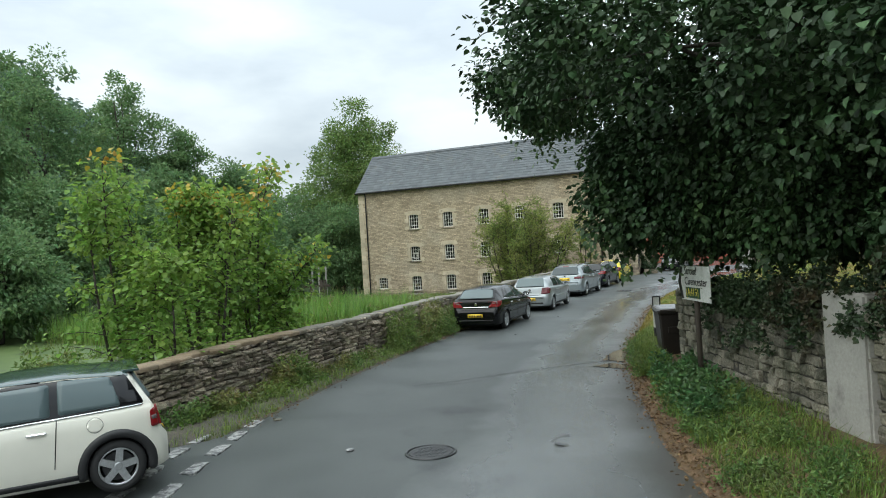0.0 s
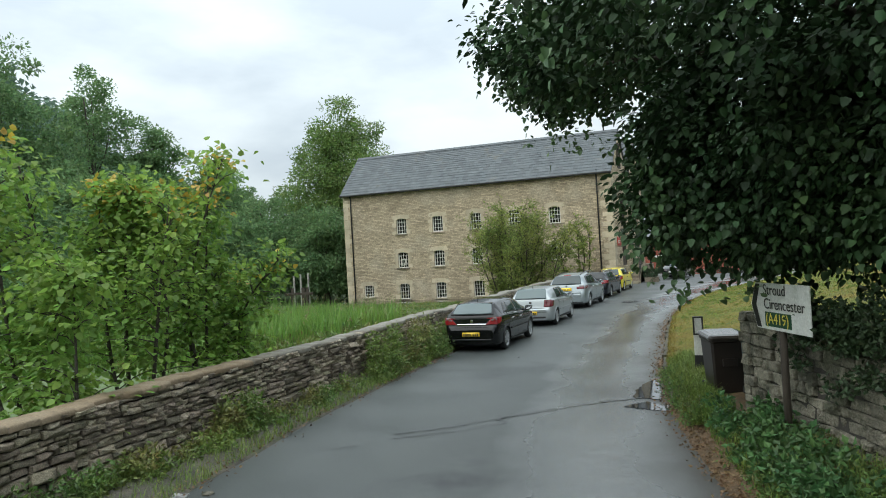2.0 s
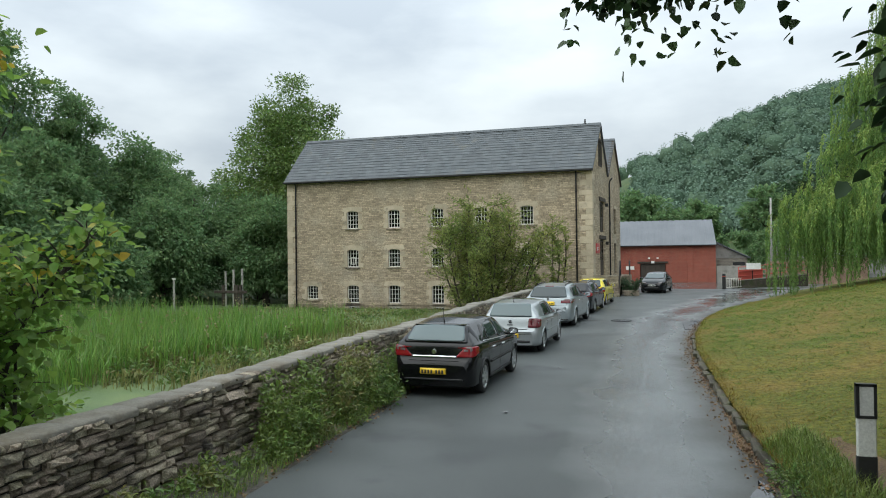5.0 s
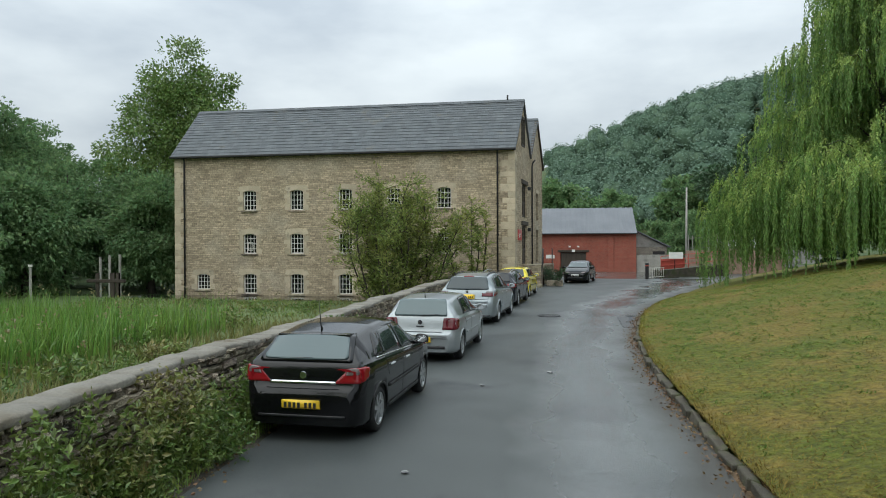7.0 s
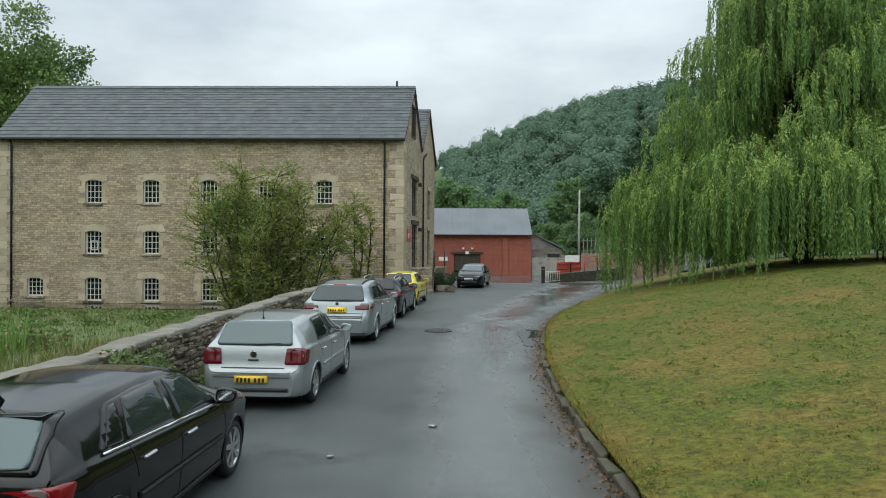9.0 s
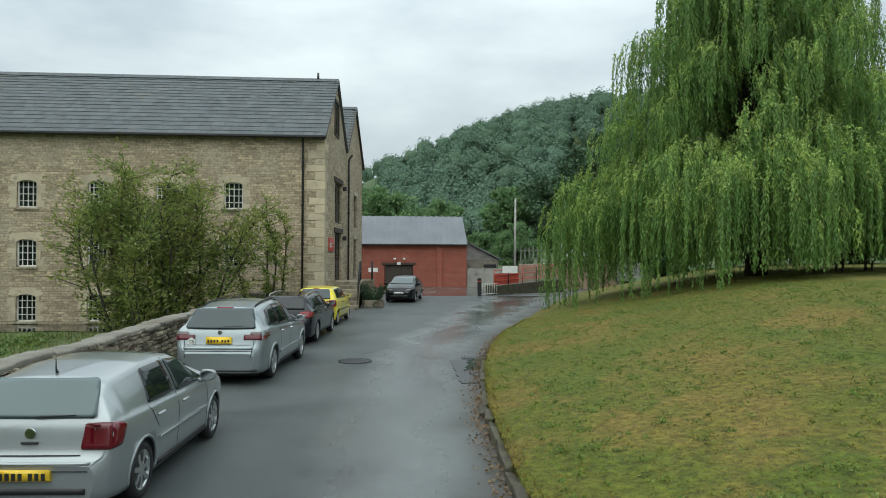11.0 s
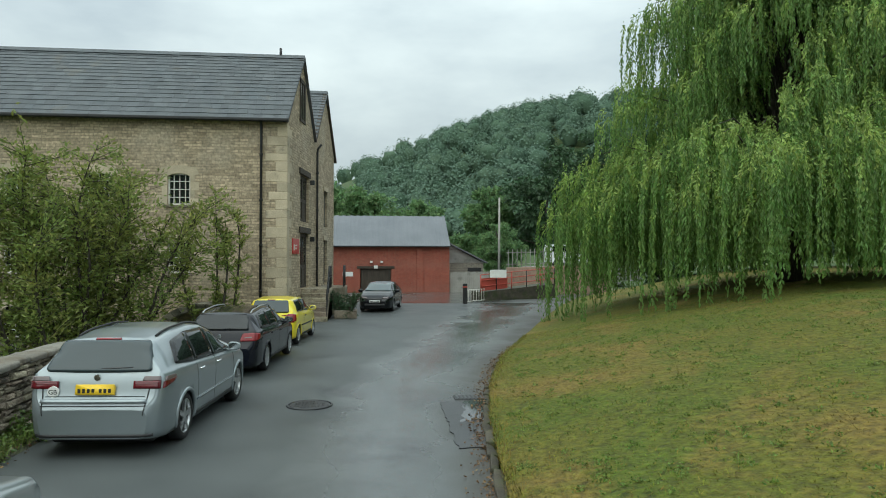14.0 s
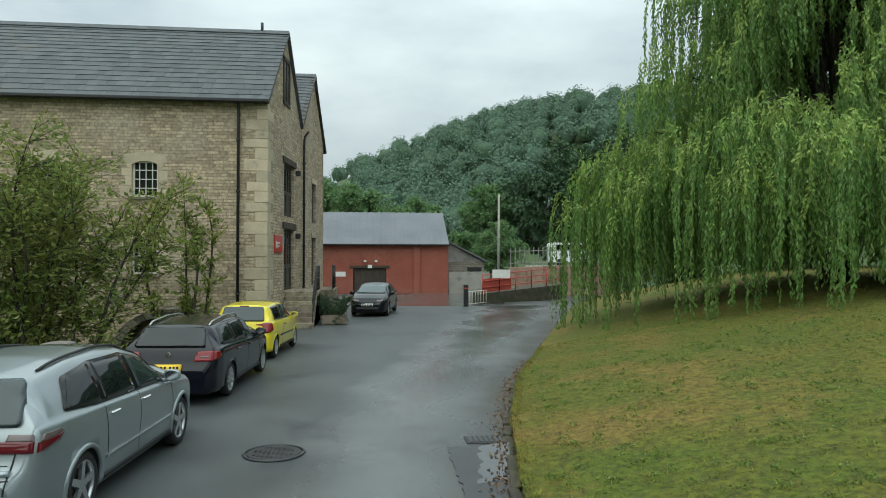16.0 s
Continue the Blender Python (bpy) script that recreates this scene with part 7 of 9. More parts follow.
    pos, tip, sz, face, fresh = (np.concatenate(v) for v in (pos, tip, sz, face, fresh))
    for name, pick, material, label in (("curtain", ~fresh, M_LEAF_WILLOW, "trailing mid-green willow leaves"), ("young_growth", fresh, M_LEAF_WILLOW_LIT, "pale yellow-green strand tops, lit in their colour")):
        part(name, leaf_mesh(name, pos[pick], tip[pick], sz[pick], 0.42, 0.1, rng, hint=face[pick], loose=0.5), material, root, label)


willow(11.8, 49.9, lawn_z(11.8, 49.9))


# the lime that overhangs the road
def lime(x, y, z):
    rng = np.random.RandomState(8)
    root = settle(thing("lime_tree", "large dark green lime tree overhanging the road and wall", "tree", pose(x, y, z)))
    bm = bmesh.new()
    add_tube(bm, limb_points((0, 0, -0.3), (0.3, 0.4, 8.0), rng, 0, 8), [0.42 - 0.03 * k for k in range(9)], 12)
    part("trunk", bm, M_BARK, root, "dark ridged trunk")
    here = np.array([x, y, z])
    # clump centres in the place's own metres
    spots = []

    def fill(n, cx, cy, cz, rx, ry, rz, shell=0.0):
        for c in in_ball(rng, n, shell):
            spots.append(np.array([cx, cy, cz]) + c * np.array([rx, ry, rz]))
    fill(170, 1.6, 13.2, 6.6, 4.0, 4.3, 3.3, 0.3)
    fill(90, 0.6, 10.2, 5.2, 2.6, 2.8, 1.9)
    fill(70, 1.9, 8.0, 4.9, 2.4, 2.4, 1.8)
    fill(42, 1.0, 12.3, 3.4, 1.8, 1.9, 0.9)
    fill(40, 1.9, 10.6, 3.2, 1.1, 2.6, 0.75)
    fill(50, -2.0, 12.0, 5.9, 2.0, 2.4, 1.0)
    fill(44, -3.9, 15.4, 6.2, 1.3, 1.5, 0.8)
    fill(26, -3.7, 13.0, 6.1, 1.1, 1.2, 0.8)
    fill(26, -1.9, 8.9, 5.7, 1.3, 1.5, 0.8)
    fill(120, -0.7, 11.9, 4.2, 1.5, 1.7, 1.5)
    fill(44, -1.8, 12.2, 3.7, 0.75, 0.8, 1.1)
    fill(60, 0.9, 11.2, 2.9, 1.0, 1.8, 0.6)
    fill(130, 1.7, 12.8, 4.4, 2.4, 2.4, 1.9)
    fill(40, -2.8, 14.8, 6.1, 1.7, 1.3, 0.8)
    fill(46, 0.5, 14.2, 4.2, 1.7, 1.0, 1.0)
    fill(60, 2.4, 6.4, 4.6, 1.5, 1.8, 1.5)
    fill(110, 2.4, 7.6, 2.8, 1.1, 2.3, 0.9)
    # two masses of clumps added only to block sky light from the right
    fill(110, 3.6, 9.4, 6.3, 2.4, 3.8, 1.7)
    fill(70, 4.4, 5.6, 5.8, 1.8, 3.4, 1.5)
    fill(110, -0.5, 12.3, 3.25, 1.0, 1.4, 0.8)
    fill(90, 0.8, 13.4, 3.6, 1.4, 1.0, 1.2)
    fill(170, 1.4, 11.5, 7.7, 2.8, 4.0, 1.6)
    # another added mass behind the wall, there to keep light out
    fill(150, 5.6, 9.5, 4.6, 2.2, 5.0, 3.6)
    ok = []
    for c in spots:
        # keep the way under the boughs clear
        d = max(0.0, c[1] - 10.0)
        clear = c[0] > -4.1 + 0.36 * d - 0.2 or c[2] > 2.9 + 0.42 * math.hypot(d, c[0] + 4.1)
        road = c[0] > kerb_x(c[1]) - 0.8 or c[2] > 4.3
        if clear and road and c[2] > (2.35 if c[0] < 1.4 else 1.95) and (c[0] > 0.1 or c[2] > 2.55):
            ok.append(c)
    centres = np.array(ok)
    mid = np.array([1.8, 11.5, 5.0])

    def outward(c):
        v = c - mid
        return v / (np.linalg.norm(v) + 1e-6)
    for k in rng.choice(len(centres), 60, replace=False):
        bm = bmesh.new()
        c = centres[k] - here
        h0 = min(c[2] * 0.7, 6.0)
        pts = limb_points((0, 0, h0), c, rng, 0.06, 6)
        add_tube(bm, pts, [0.11 - 0.016 * i for i in range(7)], 5, False)
        part("limb", bm, M_BARK, root)
    pos, tip, sz, _ = clump_leaves(rng, centres, 0.53 * (0.7 + 0.6 * rng.rand(len(centres))), 104, 0.094, outward, 0.55, 0.85)
    # hanging sprays on the underside
    sp, st = [], []
    # lit-coloured sprays gather on the road side, the bright edge
    rim = np.where(centres[:, 0] < -1.0, 4.0, 1.0)
    for c in centres[rng.choice(len(centres), 420, p=rim / rim.sum())]:
        p = c + rng.normal(size=3) * 0.3
        n = rng.randint(6, 13)
        L = rng.uniform(0.35, 0.8)
        for k in range(n):
            q = p + np.array([0, 0, -L * k / n - 0.25]) + rng.normal(size=3) * 0.05
            road = q[0] > kerb_x(q[1]) - 0.8 or q[2] > 3.9
            if q[2] > 1.95 and road:
                sp.append(q), st.append(rng.normal(size=3) * 0.6 + np.array([0, 0, -0.6]))
    part("crown", broad_leaf_mesh("crown", pos - here, tip, sz, rng), M_LEAF_LIME_SHADE, root, "glossy heart-shaped leaves, darkened as crown shade")
    part("hanging_sprays", broad_leaf_mesh("hanging_sprays", np.array(sp) - here, np.array(st), rng.uniform(0.08, 0.125, len(sp)), rng), M_LEAF_LIME_LIT, root, "leaves hanging in sprays, paler as if lit")


lime(2.9, 12.9, 0.35)


# young sycamores behind the wall
def sycamore_group():
    rng = np.random.RandomState(21)
    for i, (x, y, h) in enumerate([(-11.0, 11.9, 5.3), (-10.6, 13.2, 5.5), (-11.6, 10.4, 5.4), (-11.9, 12.6, 5.8), (-10.5, 14.5, 3.9), (-10.7, 10.2, 4.0)]):
        z = -0.55
        root = settle(thing("sycamore_sapling", "young sycamore with big green leaves, yellowing at its tips", "tree", pose(x, y, z), "young sycamores"))
        bm, pos, tip, py, ty = bmesh.new(), [], [], [], []
        for s in range(3):
            a = rng.rand() * 6.28
            top = np.array([0.75 * math.cos(a), 0.75 * math.sin(a), h * rng.uniform(0.82, 1.0)])
            pts = limb_points((0.12 * math.cos(a), 0.12 * math.sin(a), -0.2), top, rng, 0, 8)
            add_tube(bm, pts, [0.045 - 0.0045 * k for k in range(9)], 6)
            for q in range(34):
                f = 0.28 + 0.72 * rng.rand() ** 0.75
                k = min(int(f * 8), 7)
                p = np.array(pts[k]) + (np.array(pts[k + 1]) - np.array(pts[k])) * (f * 8 - k)
                b = rng.rand() * 6.28
                reach = rng.uniform(0.25, 1.0) * (1.15 - 0.75 * f)
                e = p + np.array([math.cos(b) * reach, math.sin(b) * reach, rng.uniform(0.05, 0.35)])
                add_tube(bm, [tuple(p), tuple((p + e) / 2 + np.array([0, 0, 0.05])), tuple(e)], [0.012, 0.009, 0.005], 4, False)
                yellow = f > 0.86 and rng.rand() < (0.2 if i in (0, 1, 3) else 0.03)
                for m in range(24):
                    u = e + rng.normal(size=3) * np.array([0.2, 0.2, 0.11]) - (e - p) * 0.5 * rng.rand()
                    t = (u - p) + rng.normal(size=3) * 0.35
                    t[2] -= 0.35
                    (py if yellow else pos).append(u), (ty if yellow else tip).append(t)
        part("stem", bm, M_BARK, root, "thin dark stems")
        part("crown", broad_leaf_mesh("crown", np.array(pos), np.array(tip), rng.uniform(0.08, 0.14, len(pos)), rng), M_LEAF_SYC, root, "large light green leaves")
        if py:
            part("autumn_leaves", broad_leaf_mesh("autumn_leaves", np.array(py), np.array(ty), rng.uniform(0.08, 0.15, len(py)), rng), M_LEAF_SYC_Y, root, "yellow and orange leaves")


sycamore_group()

# shrub and sapling before the mill
def shrub(name, label, x, y, z, h, r, seed, material, stems=9, leaf=0.11, per=34, twigs=90, upright=0.5):
    rng = np.random.RandomState(seed)
    root = settle(thing(name, label, "shrub", pose(x, y, z)))
    bm, pos, tip = bmesh.new(), [], []
    for s in range(stems):
        a = 6.28 * s / stems + rng.rand() * 0.4
        lean = r * rng.uniform(0.25, 0.95)
        top = np.array([lean * math.cos(a), lean * math.sin(a), h * rng.uniform(0.62, 1.0) * (1 - 0.28 * lean / r)])
        root_r = 0.42 * r * rng.rand()
        pts = limb_points((root_r * math.cos(a), root_r * math.sin(a), -0.2), top, rng, 0.12, 8)
        add_tube(bm, pts, [0.06 - 0.0062 * k for k in range(9)], 5)
        for q in range(twigs // stems * 3):
            f = rng.uniform(0.06, 1.0)
            k = min(int(f * 8), 7)
            p = np.array(pts[k]) + (np.array(pts[k + 1]) - np.array(pts[k])) * (f * 8 - k)
            d = rng.normal(size=3)
            d[2] = abs(d[2]) * upright + 0.1
            d /= np.linalg.norm(d)
            L = rng.uniform(0.5, 1.5) * min(1.0, r / 3)
            e = p + d * L
            add_tube(bm, [tuple(p), tuple((p + e) / 2), tuple(e)], [0.013, 0.009, 0.004], 3, False)
            u = rng.rand(per, 1)
            pp = p + (e - p) * u + rng.normal(size=(per, 3)) * 0.12 * min(1.0, r / 3)
            pos.append(pp)
            tip.append(rng.normal(size=(per, 3)) * 0.6 + d + np.array([0, 0, 0.1]))
    part("stem", bm, M_BARK, root, "dark branching stems")
    pos, tip = np.concatenate(pos), np.concatenate(tip)
    part("crown", leaf_mesh("crown", pos, tip, rng.uniform(leaf * 0.7, leaf * 1.4, len(pos)), 0.42, rng=rng), material, root, "small olive green leaves")


shrub("spreading_shrub", "tall loose olive green shrub between wall and mill", -12.9, 47.3, -0.6, 7.4, 4.4, 31, M_LEAF_SHRUB, 24, 0.15, 24, 420)
shrub("sapling", "slender green sapling against the mill wall", -9.55, 51.3, -0.3, 6.4, 1.25, 32, M_LEAF_SHRUB, 4, 0.15, 15, 60, 0.9)
shrub("planter_shrub", "clipped dark shrub beside the mill steps", -5.0, 56.6, 0.0, 1.5, 0.75, 33, M_LEAF_DARK, 8, 0.08, 26, 60)


# reeds and meadow in the pond
def reeds():
    rng = np.random.RandomState(3)
    base, h, l = [], [], []
    k = 0
    while k < 15000:
        x, y = rng.uniform(-33, -12.5), rng.uniform(20, 38)
        edge = -17.0 - 0.25 * max(0.0, 27 - y) + 0.12 * (y - 27) * (y > 27) * 0.4 + 1.2 * fbm(0, y, 0.3, 8.0)
        if x > edge or y < 21.5 + 0.3 * abs(x + 22) * (x < -22) or (y > 33 and rng.rand() < (y - 33) / 5):
            continue
        base.append((x, y, -0.65)), h.append(rng.uniform(1.2, 2.05) * (0.8 + 0.3 * fbm(x, y, 0.35, 2.0))), l.append(rng.uniform(0.05, 0.55))
        k += 1
    return blade_mesh("reed_bed", np.array(base), np.array(h), np.array(l), rng.uniform(0.018, 0.042, k), rng)


solo("reed_bed", reeds(), M_REED, "tall green reed bed standing in the pond", "reeds", kind="stuff")


def scatter_leaves(name, spots, n, hmax, size, material, label, category, seed, spread=0.28, width=0.5):
    """Low leafy growth round the given spots (x, y, z, radius, height)."""
    rng = np.random.RandomState(seed)
    pos, tip = [], []
    tot = sum(s[3] * s[3] * s[4] for s in spots)
    for x, y, z, r, h in spots:
        k = max(20, int(n * r * r * h / tot))
        q = in_ball(rng, k, 0.2)
        f = rng.rand(k) ** 0.8
        stem = (rng.rand(k) * 9).astype(int)
        ang = stem * 2.4 + x * 3
        p = np.stack([x + r * (0.55 * np.cos(ang) * (stem / 9) + 0.5 * q[:, 0]), y + r * (0.55 * np.sin(ang) * (stem / 9) + 0.5 * q[:, 1]), z + f * h * (0.6 + 0.4 * np.cos(stem * 1.7))], 1)
        pos.append(p)
        t = q + rng.normal(size=(k, 3)) * 0.5
        t[:, 2] += 0.1
        tip.append(t)
    pos, tip = np.concatenate(pos), np.concatenate(tip)
    return solo(name, leaf_mesh(name, pos, tip, rng.uniform(size * 0.6, size * 1.5, len(pos)), width, rng=rng), material, label, category, kind="stuff")


rr = random.Random(9)
meadow = [(rr.uniform(-31, -16.5 if v > 30 else -14), v, -0.75, rr.uniform(0.5, 1.1), rr.uniform(0.5, 0.9) * (1.0 if v < 38 else 0.45)) for v in [rr.uniform(24, 49.5) for _ in range(340)]]
meadow += [(rr.uniform(-13, -10.2), rr.uniform(20, 50), -0.7, rr.uniform(0.3, 0.6), rr.uniform(0.2, 0.4)) for _ in range(40)]
meadow += [(rr.uniform(-13.5, -10.0), rr.uniform(5.5, 15), -0.7, rr.uniform(0.4, 0.7), rr.uniform(0.5, 1.1)) for _ in range(60)]
meadow += [(rr.uniform(-33, -14), rr.uniform(9, 22), -0.7, rr.uniform(0.5, 1.0), rr.uniform(0.3, 0.7)) for _ in range(60)]
scatter_leaves("water_herbs", meadow, 60000, 1, 0.15, M_LEAF_WEED, "lush green water plants and willowherb in the pond", "plants", 14)
rngm = np.random.RandomState(15)
nb = 34000
bx, by = rngm.uniform(-30, -9.8, nb), rngm.uniform(23, 50.4, nb)
bx = np.where(rngm.rand(nb) < 0.5, np.maximum(bx, -9.8 - 5.5 * rngm.rand(nb)), bx)
solo("pond_grass", blade_mesh("pond_grass", np.stack([bx, by, np.full(nb, -0.68)], 1), np.where(by < 38, rngm.uniform(0.25, 0.7, nb), rngm.uniform(0.12, 0.38, nb)), rngm.uniform(0.05, 0.3, nb), rngm.uniform(0.02, 0.04, nb), rngm), M_POND_GRASS, "coarse olive grass round the pond", "grass", kind="stuff")
ns = 160
bx, by = rngm.uniform(-33, -13, ns), rngm.uniform(24, 38, ns)
hz = rngm.uniform(0.7, 1.35, ns)
sp = np.concatenate([np.stack([bx, by, hz - 0.35 + 0.05 * k], 1) + rngm.normal(size=(ns, 3)) * 0.04 for k in range(5)])
solo("seed_heads", leaf_mesh("seed_heads", sp, rngm.normal(size=sp.shape) + np.array([0, 0, 0.7]), rngm.uniform(0.05, 0.12, len(sp)), 0.6, rng=rngm), M_STRAW, "pale dry seed heads over the reeds", "plants", kind="stuff")

# weeds along the foot of the wall
foot = [(-8.85 + rr.uniform(-0.2, 0.25), rr.uniform(7, 40), 0.0, rr.uniform(0.15, 0.35), rr.uniform(0.12, 0.4)) for _ in range(150)]
foot += [(-8.75 + rr.uniform(-0.3, 0.3), rr.uniform(16.2, 20.8), 0.0, rr.uniform(0.3, 0.5), rr.uniform(0.4, 1.3)) for _ in range(24)]
foot += [(-8.9 + rr.uniform(-0.15, 0.2), rr.uniform(20.4, 22.3), 0.0, rr.uniform(0.25, 0.4), rr.uniform(0.5, 1.0)) for _ in range(12)]
foot += [(-8.9 + rr.uniform(-0.15, 0.15), rr.uniform(11.0, 12.6), 0.0, rr.uniform(0.25, 0.45), rr.uniform(0.3, 0.8)) for _ in range(14)]
foot += [(-8.85 + rr.uniform(-0.2, 0.2), rr.uniform(25.9, 27.3), 0.0, rr.uniform(0.25, 0.4), rr.uniform(0.6, 1.2)) for _ in range(13)]
foot += [(-8.9 + rr.uniform(-0.15, 0.3), rr.uniform(6.5, 10), 0.0, rr.uniform(0.2, 0.4), rr.uniform(0.2, 0.5)) for _ in range(40)]
foot += [(-8.75 + rr.uniform(-0.25, 0.3), rr.uniform(9, 16), 0.0, rr.uniform(0.2, 0.35), rr.uniform(0.15, 0.45)) for _ in range(46)]
scatter_leaves("wall_weeds", foot, 40000, 1, 0.07, M_LEAF_WEED, "brambles, nettles and weeds at the wall's foot", "plants", 16)
# weeds on the verge below the other wall
verge = []
for _ in range(230):
    y = rr.uniform(2.5, 17.5)
    d = rr.uniform(0.25, 1.3) if y < 13 else rr.uniform(0.05, 0.5)
    verge.append((kerb_x(y) + d, y, 0.02 + 0.25 * min(d, 1), rr.uniform(0.2, 0.4), rr.uniform(0.08, 0.3)))
scatter_leaves("verge_weeds", verge, 30000, 1, 0.048, M_LEAF_VERGE, "leafy weeds on the verge under the wall", "plants", 17)
nr = random.Random(71)
nettles = []
for _ in range(46):
    y = nr.uniform(9.4, 13.4)
    d = nr.uniform(0.35, 1.15)
    nettles.append((kerb_x(y) + d, y, 0.02 + 0.22 * d, nr.uniform(0.2, 0.34), nr.uniform(0.22, 0.48)))
scatter_leaves("verge_nettles", nettles, 7500, 1, 0.075, M_LEAF_NETTLE, "fresh green nettles at the foot of the wall", "plants", 27, width=0.7)
ng = 16000
gyy = rngm.uniform(2.0, 18.5, ng)
gd = rngm.uniform(0.2, 1.7, ng)
gxx = np.array([kerb_x(v) for v in gyy]) + gd * np.where(gyy > 13, 0.4, 1.0)
solo("verge_grass", blade_mesh("verge_grass", np.stack([gxx, gyy, 0.03 + 0.25 * np.minimum(gd, 1.0)], 1), rngm.uniform(0.06, 0.26, ng), rngm.uniform(0.04, 0.2, ng), rngm.uniform(0.006, 0.014, ng), rngm), M_GRASS, "long green grass on the roadside verge", "grass", kind="stuff")
ng = 9000
gyy = rngm.uniform(5.5, 40, ng)
gxx = np.array([left_x(v) for v in gyy]) - 0.02 - 0.9 * rngm.rand(ng) ** 1.6
solo("margin_grass", blade_mesh("margin_grass", np.stack([gxx, gyy, np.full(ng, 0.03)], 1), rngm.uniform(0.05, 0.22, ng), rngm.uniform(0.02, 0.15, ng), rngm.uniform(0.005, 0.012, ng), rngm), M_GRASS, "short grass on the margin by the wall", "grass", kind="stuff")

# mown grass on the bank
nl = 210000
ly = 13.5 + 34 * rngm.rand(nl) ** 1.25
ld = 0.08 + 11 * rngm.rand(nl) ** 1.3
lx = np.array([kerb_x(v) for v in ly]) + ld
lz = np.array([lawn_z(a, b) for a, b in zip(lx, ly)]) - 0.004
tall = rngm.uniform(0.02, 0.055, nl) * np.where(ld < 0.25, 1.8, 1.0)
lean, wide = rngm.uniform(0.03, 0.11, nl), rngm.uniform(0.006, 0.014, nl)
dry = rngm.rand(nl) < np.interp(ly, [14, 20, 30, 42], [0.75, 0.64, 0.3, 0.14]) + 0.3 * (ld < 0.9)
for name, pick, material, label in (("lawn_grass", ~dry, M_LAWN_BLADE, "short mown grass, green with straw patches"), ("lawn_straw", dry, M_LAWN_DRY, "dry yellow-brown grass blades in the lawn")):
    solo(name, blade_mesh(name, np.stack([lx, ly, lz], 1)[pick], tall[pick], lean[pick], wide[pick], rngm, True), material, label, "grass", kind="stuff")

tufts = []
for _ in range(420):
    y = 14 + 30 * rr.random()
    d = 0.3 + 10 * rr.random()
    tufts.append((kerb_x(y) + d, y, lawn_z(kerb_x(y) + d, y) - 0.01, rr.uniform(0.08, 0.3), rr.uniform(0.04, 0.09)))
for _ in range(700):
    y = 26 + 16 * nr.random() ** 1.2
    d = 0.4 + 9 * nr.random()
    tufts.append((kerb_x(y) + d, y, lawn_z(kerb_x(y) + d, y) - 0.01, nr.uniform(0.06, 0.2), nr.uniform(0.04, 0.08)))
scatter_leaves("lawn_weeds", tufts, 26000, 1, 0.03, M_GRASS, "low clover and plantain in the lawn", "plants", 19, width=0.7)

# ivy on the roadside wall
ivy = []
for _ in range(100):
    f = rr.random()
    y = 7.2 + 4.4 * f
    x = 0.92 - 0.442 * (y - 8.84)
    hgt = rr.uniform(0.0, 1.0)
    ivy.append((x + rr.uniform(-0.14, 0.35), y, 1.45 + hgt * rr.uniform(0.1, 1.2) * (1 - 0.55 * f), rr.uniform(0.2, 0.35), 0.3))
for _ in range(46):
    y = rr.uniform(8.9, 12.0)
    ivy.append((0.92 - 0.442 * (y - 8.84) - 0.1, y, 1.75 - 0.9 * rr.random() ** 2, 0.2, 0.3))
scatter_leaves("ivy", ivy, 15000, 1, 0.058, M_LEAF_IVY, "dark glossy ivy over the old stone wall", "ivy", 18, width=0.8)

# ---- brick workshop across the yard ----
shop = settle(thing("workshop", "low red brick workshop with a grey sheet roof", "building", pose(-8, 84, 0)))
SX0, SX1, SY0, SY1, SE, SR = -24.0, 2.2, 79.3, 88.0, 3.7, 6.2
wpart("front_wall", holed_front("shop", SX0, SX1, -0.3, SE, SY0, 0.25, [(-4.75, -2.35, -0.3, 1.85)]), M_BRICK, shop, "red brick wall")
for x in (SX0, SX1 - 0.3):
    bm = bmesh.new()
    poly = [(SY0 + 0.01, -0.3), (SY1, -0.3), (SY1, SE), ((SY0 + SY1) / 2, SR - 0.1), (SY0 + 0.01, SE)]
    a = [bm.verts.new((x, y, z)) for y, z in poly]
    b = [bm.verts.new((x + 0.3, y, z)) for y, z in poly]
    bm.faces.new(a), bm.faces.new(b[::-1])
    for i in range(5):
        bm.faces.new((a[i], b[i], b[(i + 1) % 5], a[(i + 1) % 5]))
    bmesh.ops.recalc_face_normals(bm, faces=bm.faces[:])
    wpart("gable_wall", bm, M_BRICK, shop, "red brick gable")
wpart("back_wall", box(SX0, SY1 - 0.3, -0.3, SX1, SY1, SE), M_BRICK, shop)
for x in (-0.12, -8.0, -16.0):
    wpart("pilaster", box(x - 0.25, SY0 - 0.12, -0.2, x + 0.25, SY0 - 0.002, SE - 0.25, 0.01), M_BRICK, shop, "brick pilaster")
MIDY = (SY0 + SY1) / 2
for ya, za, yb, zb in ((SY0 - 0.3, SE - 0.1, MIDY, SR), (SY1 + 0.3, SE - 0.1, MIDY, SR)):
    verts, faces, n = [], [], 190
    for i in range(n + 1):
        x = SX0 - 0.2 + (SX1 - SX0 + 0.25) * i / n
        lift = 0.03 if i % 4 in (1, 2) else 0.0
        verts += [(x, ya, za + lift), (x, yb, zb + lift), (x, yb, zb + lift - 0.03), (x, ya, za + lift - 0.03)]
    for i in range(n):
        k = i * 4
        faces += [(k, k + 4, k + 5, k + 1), (k + 3, k + 2, k + 6, k + 7), (k, k + 3, k + 7, k + 4)]
    wpart("roof", mesh_from("roof", verts, faces), M_SHEET, shop, "grey profiled sheet roof")
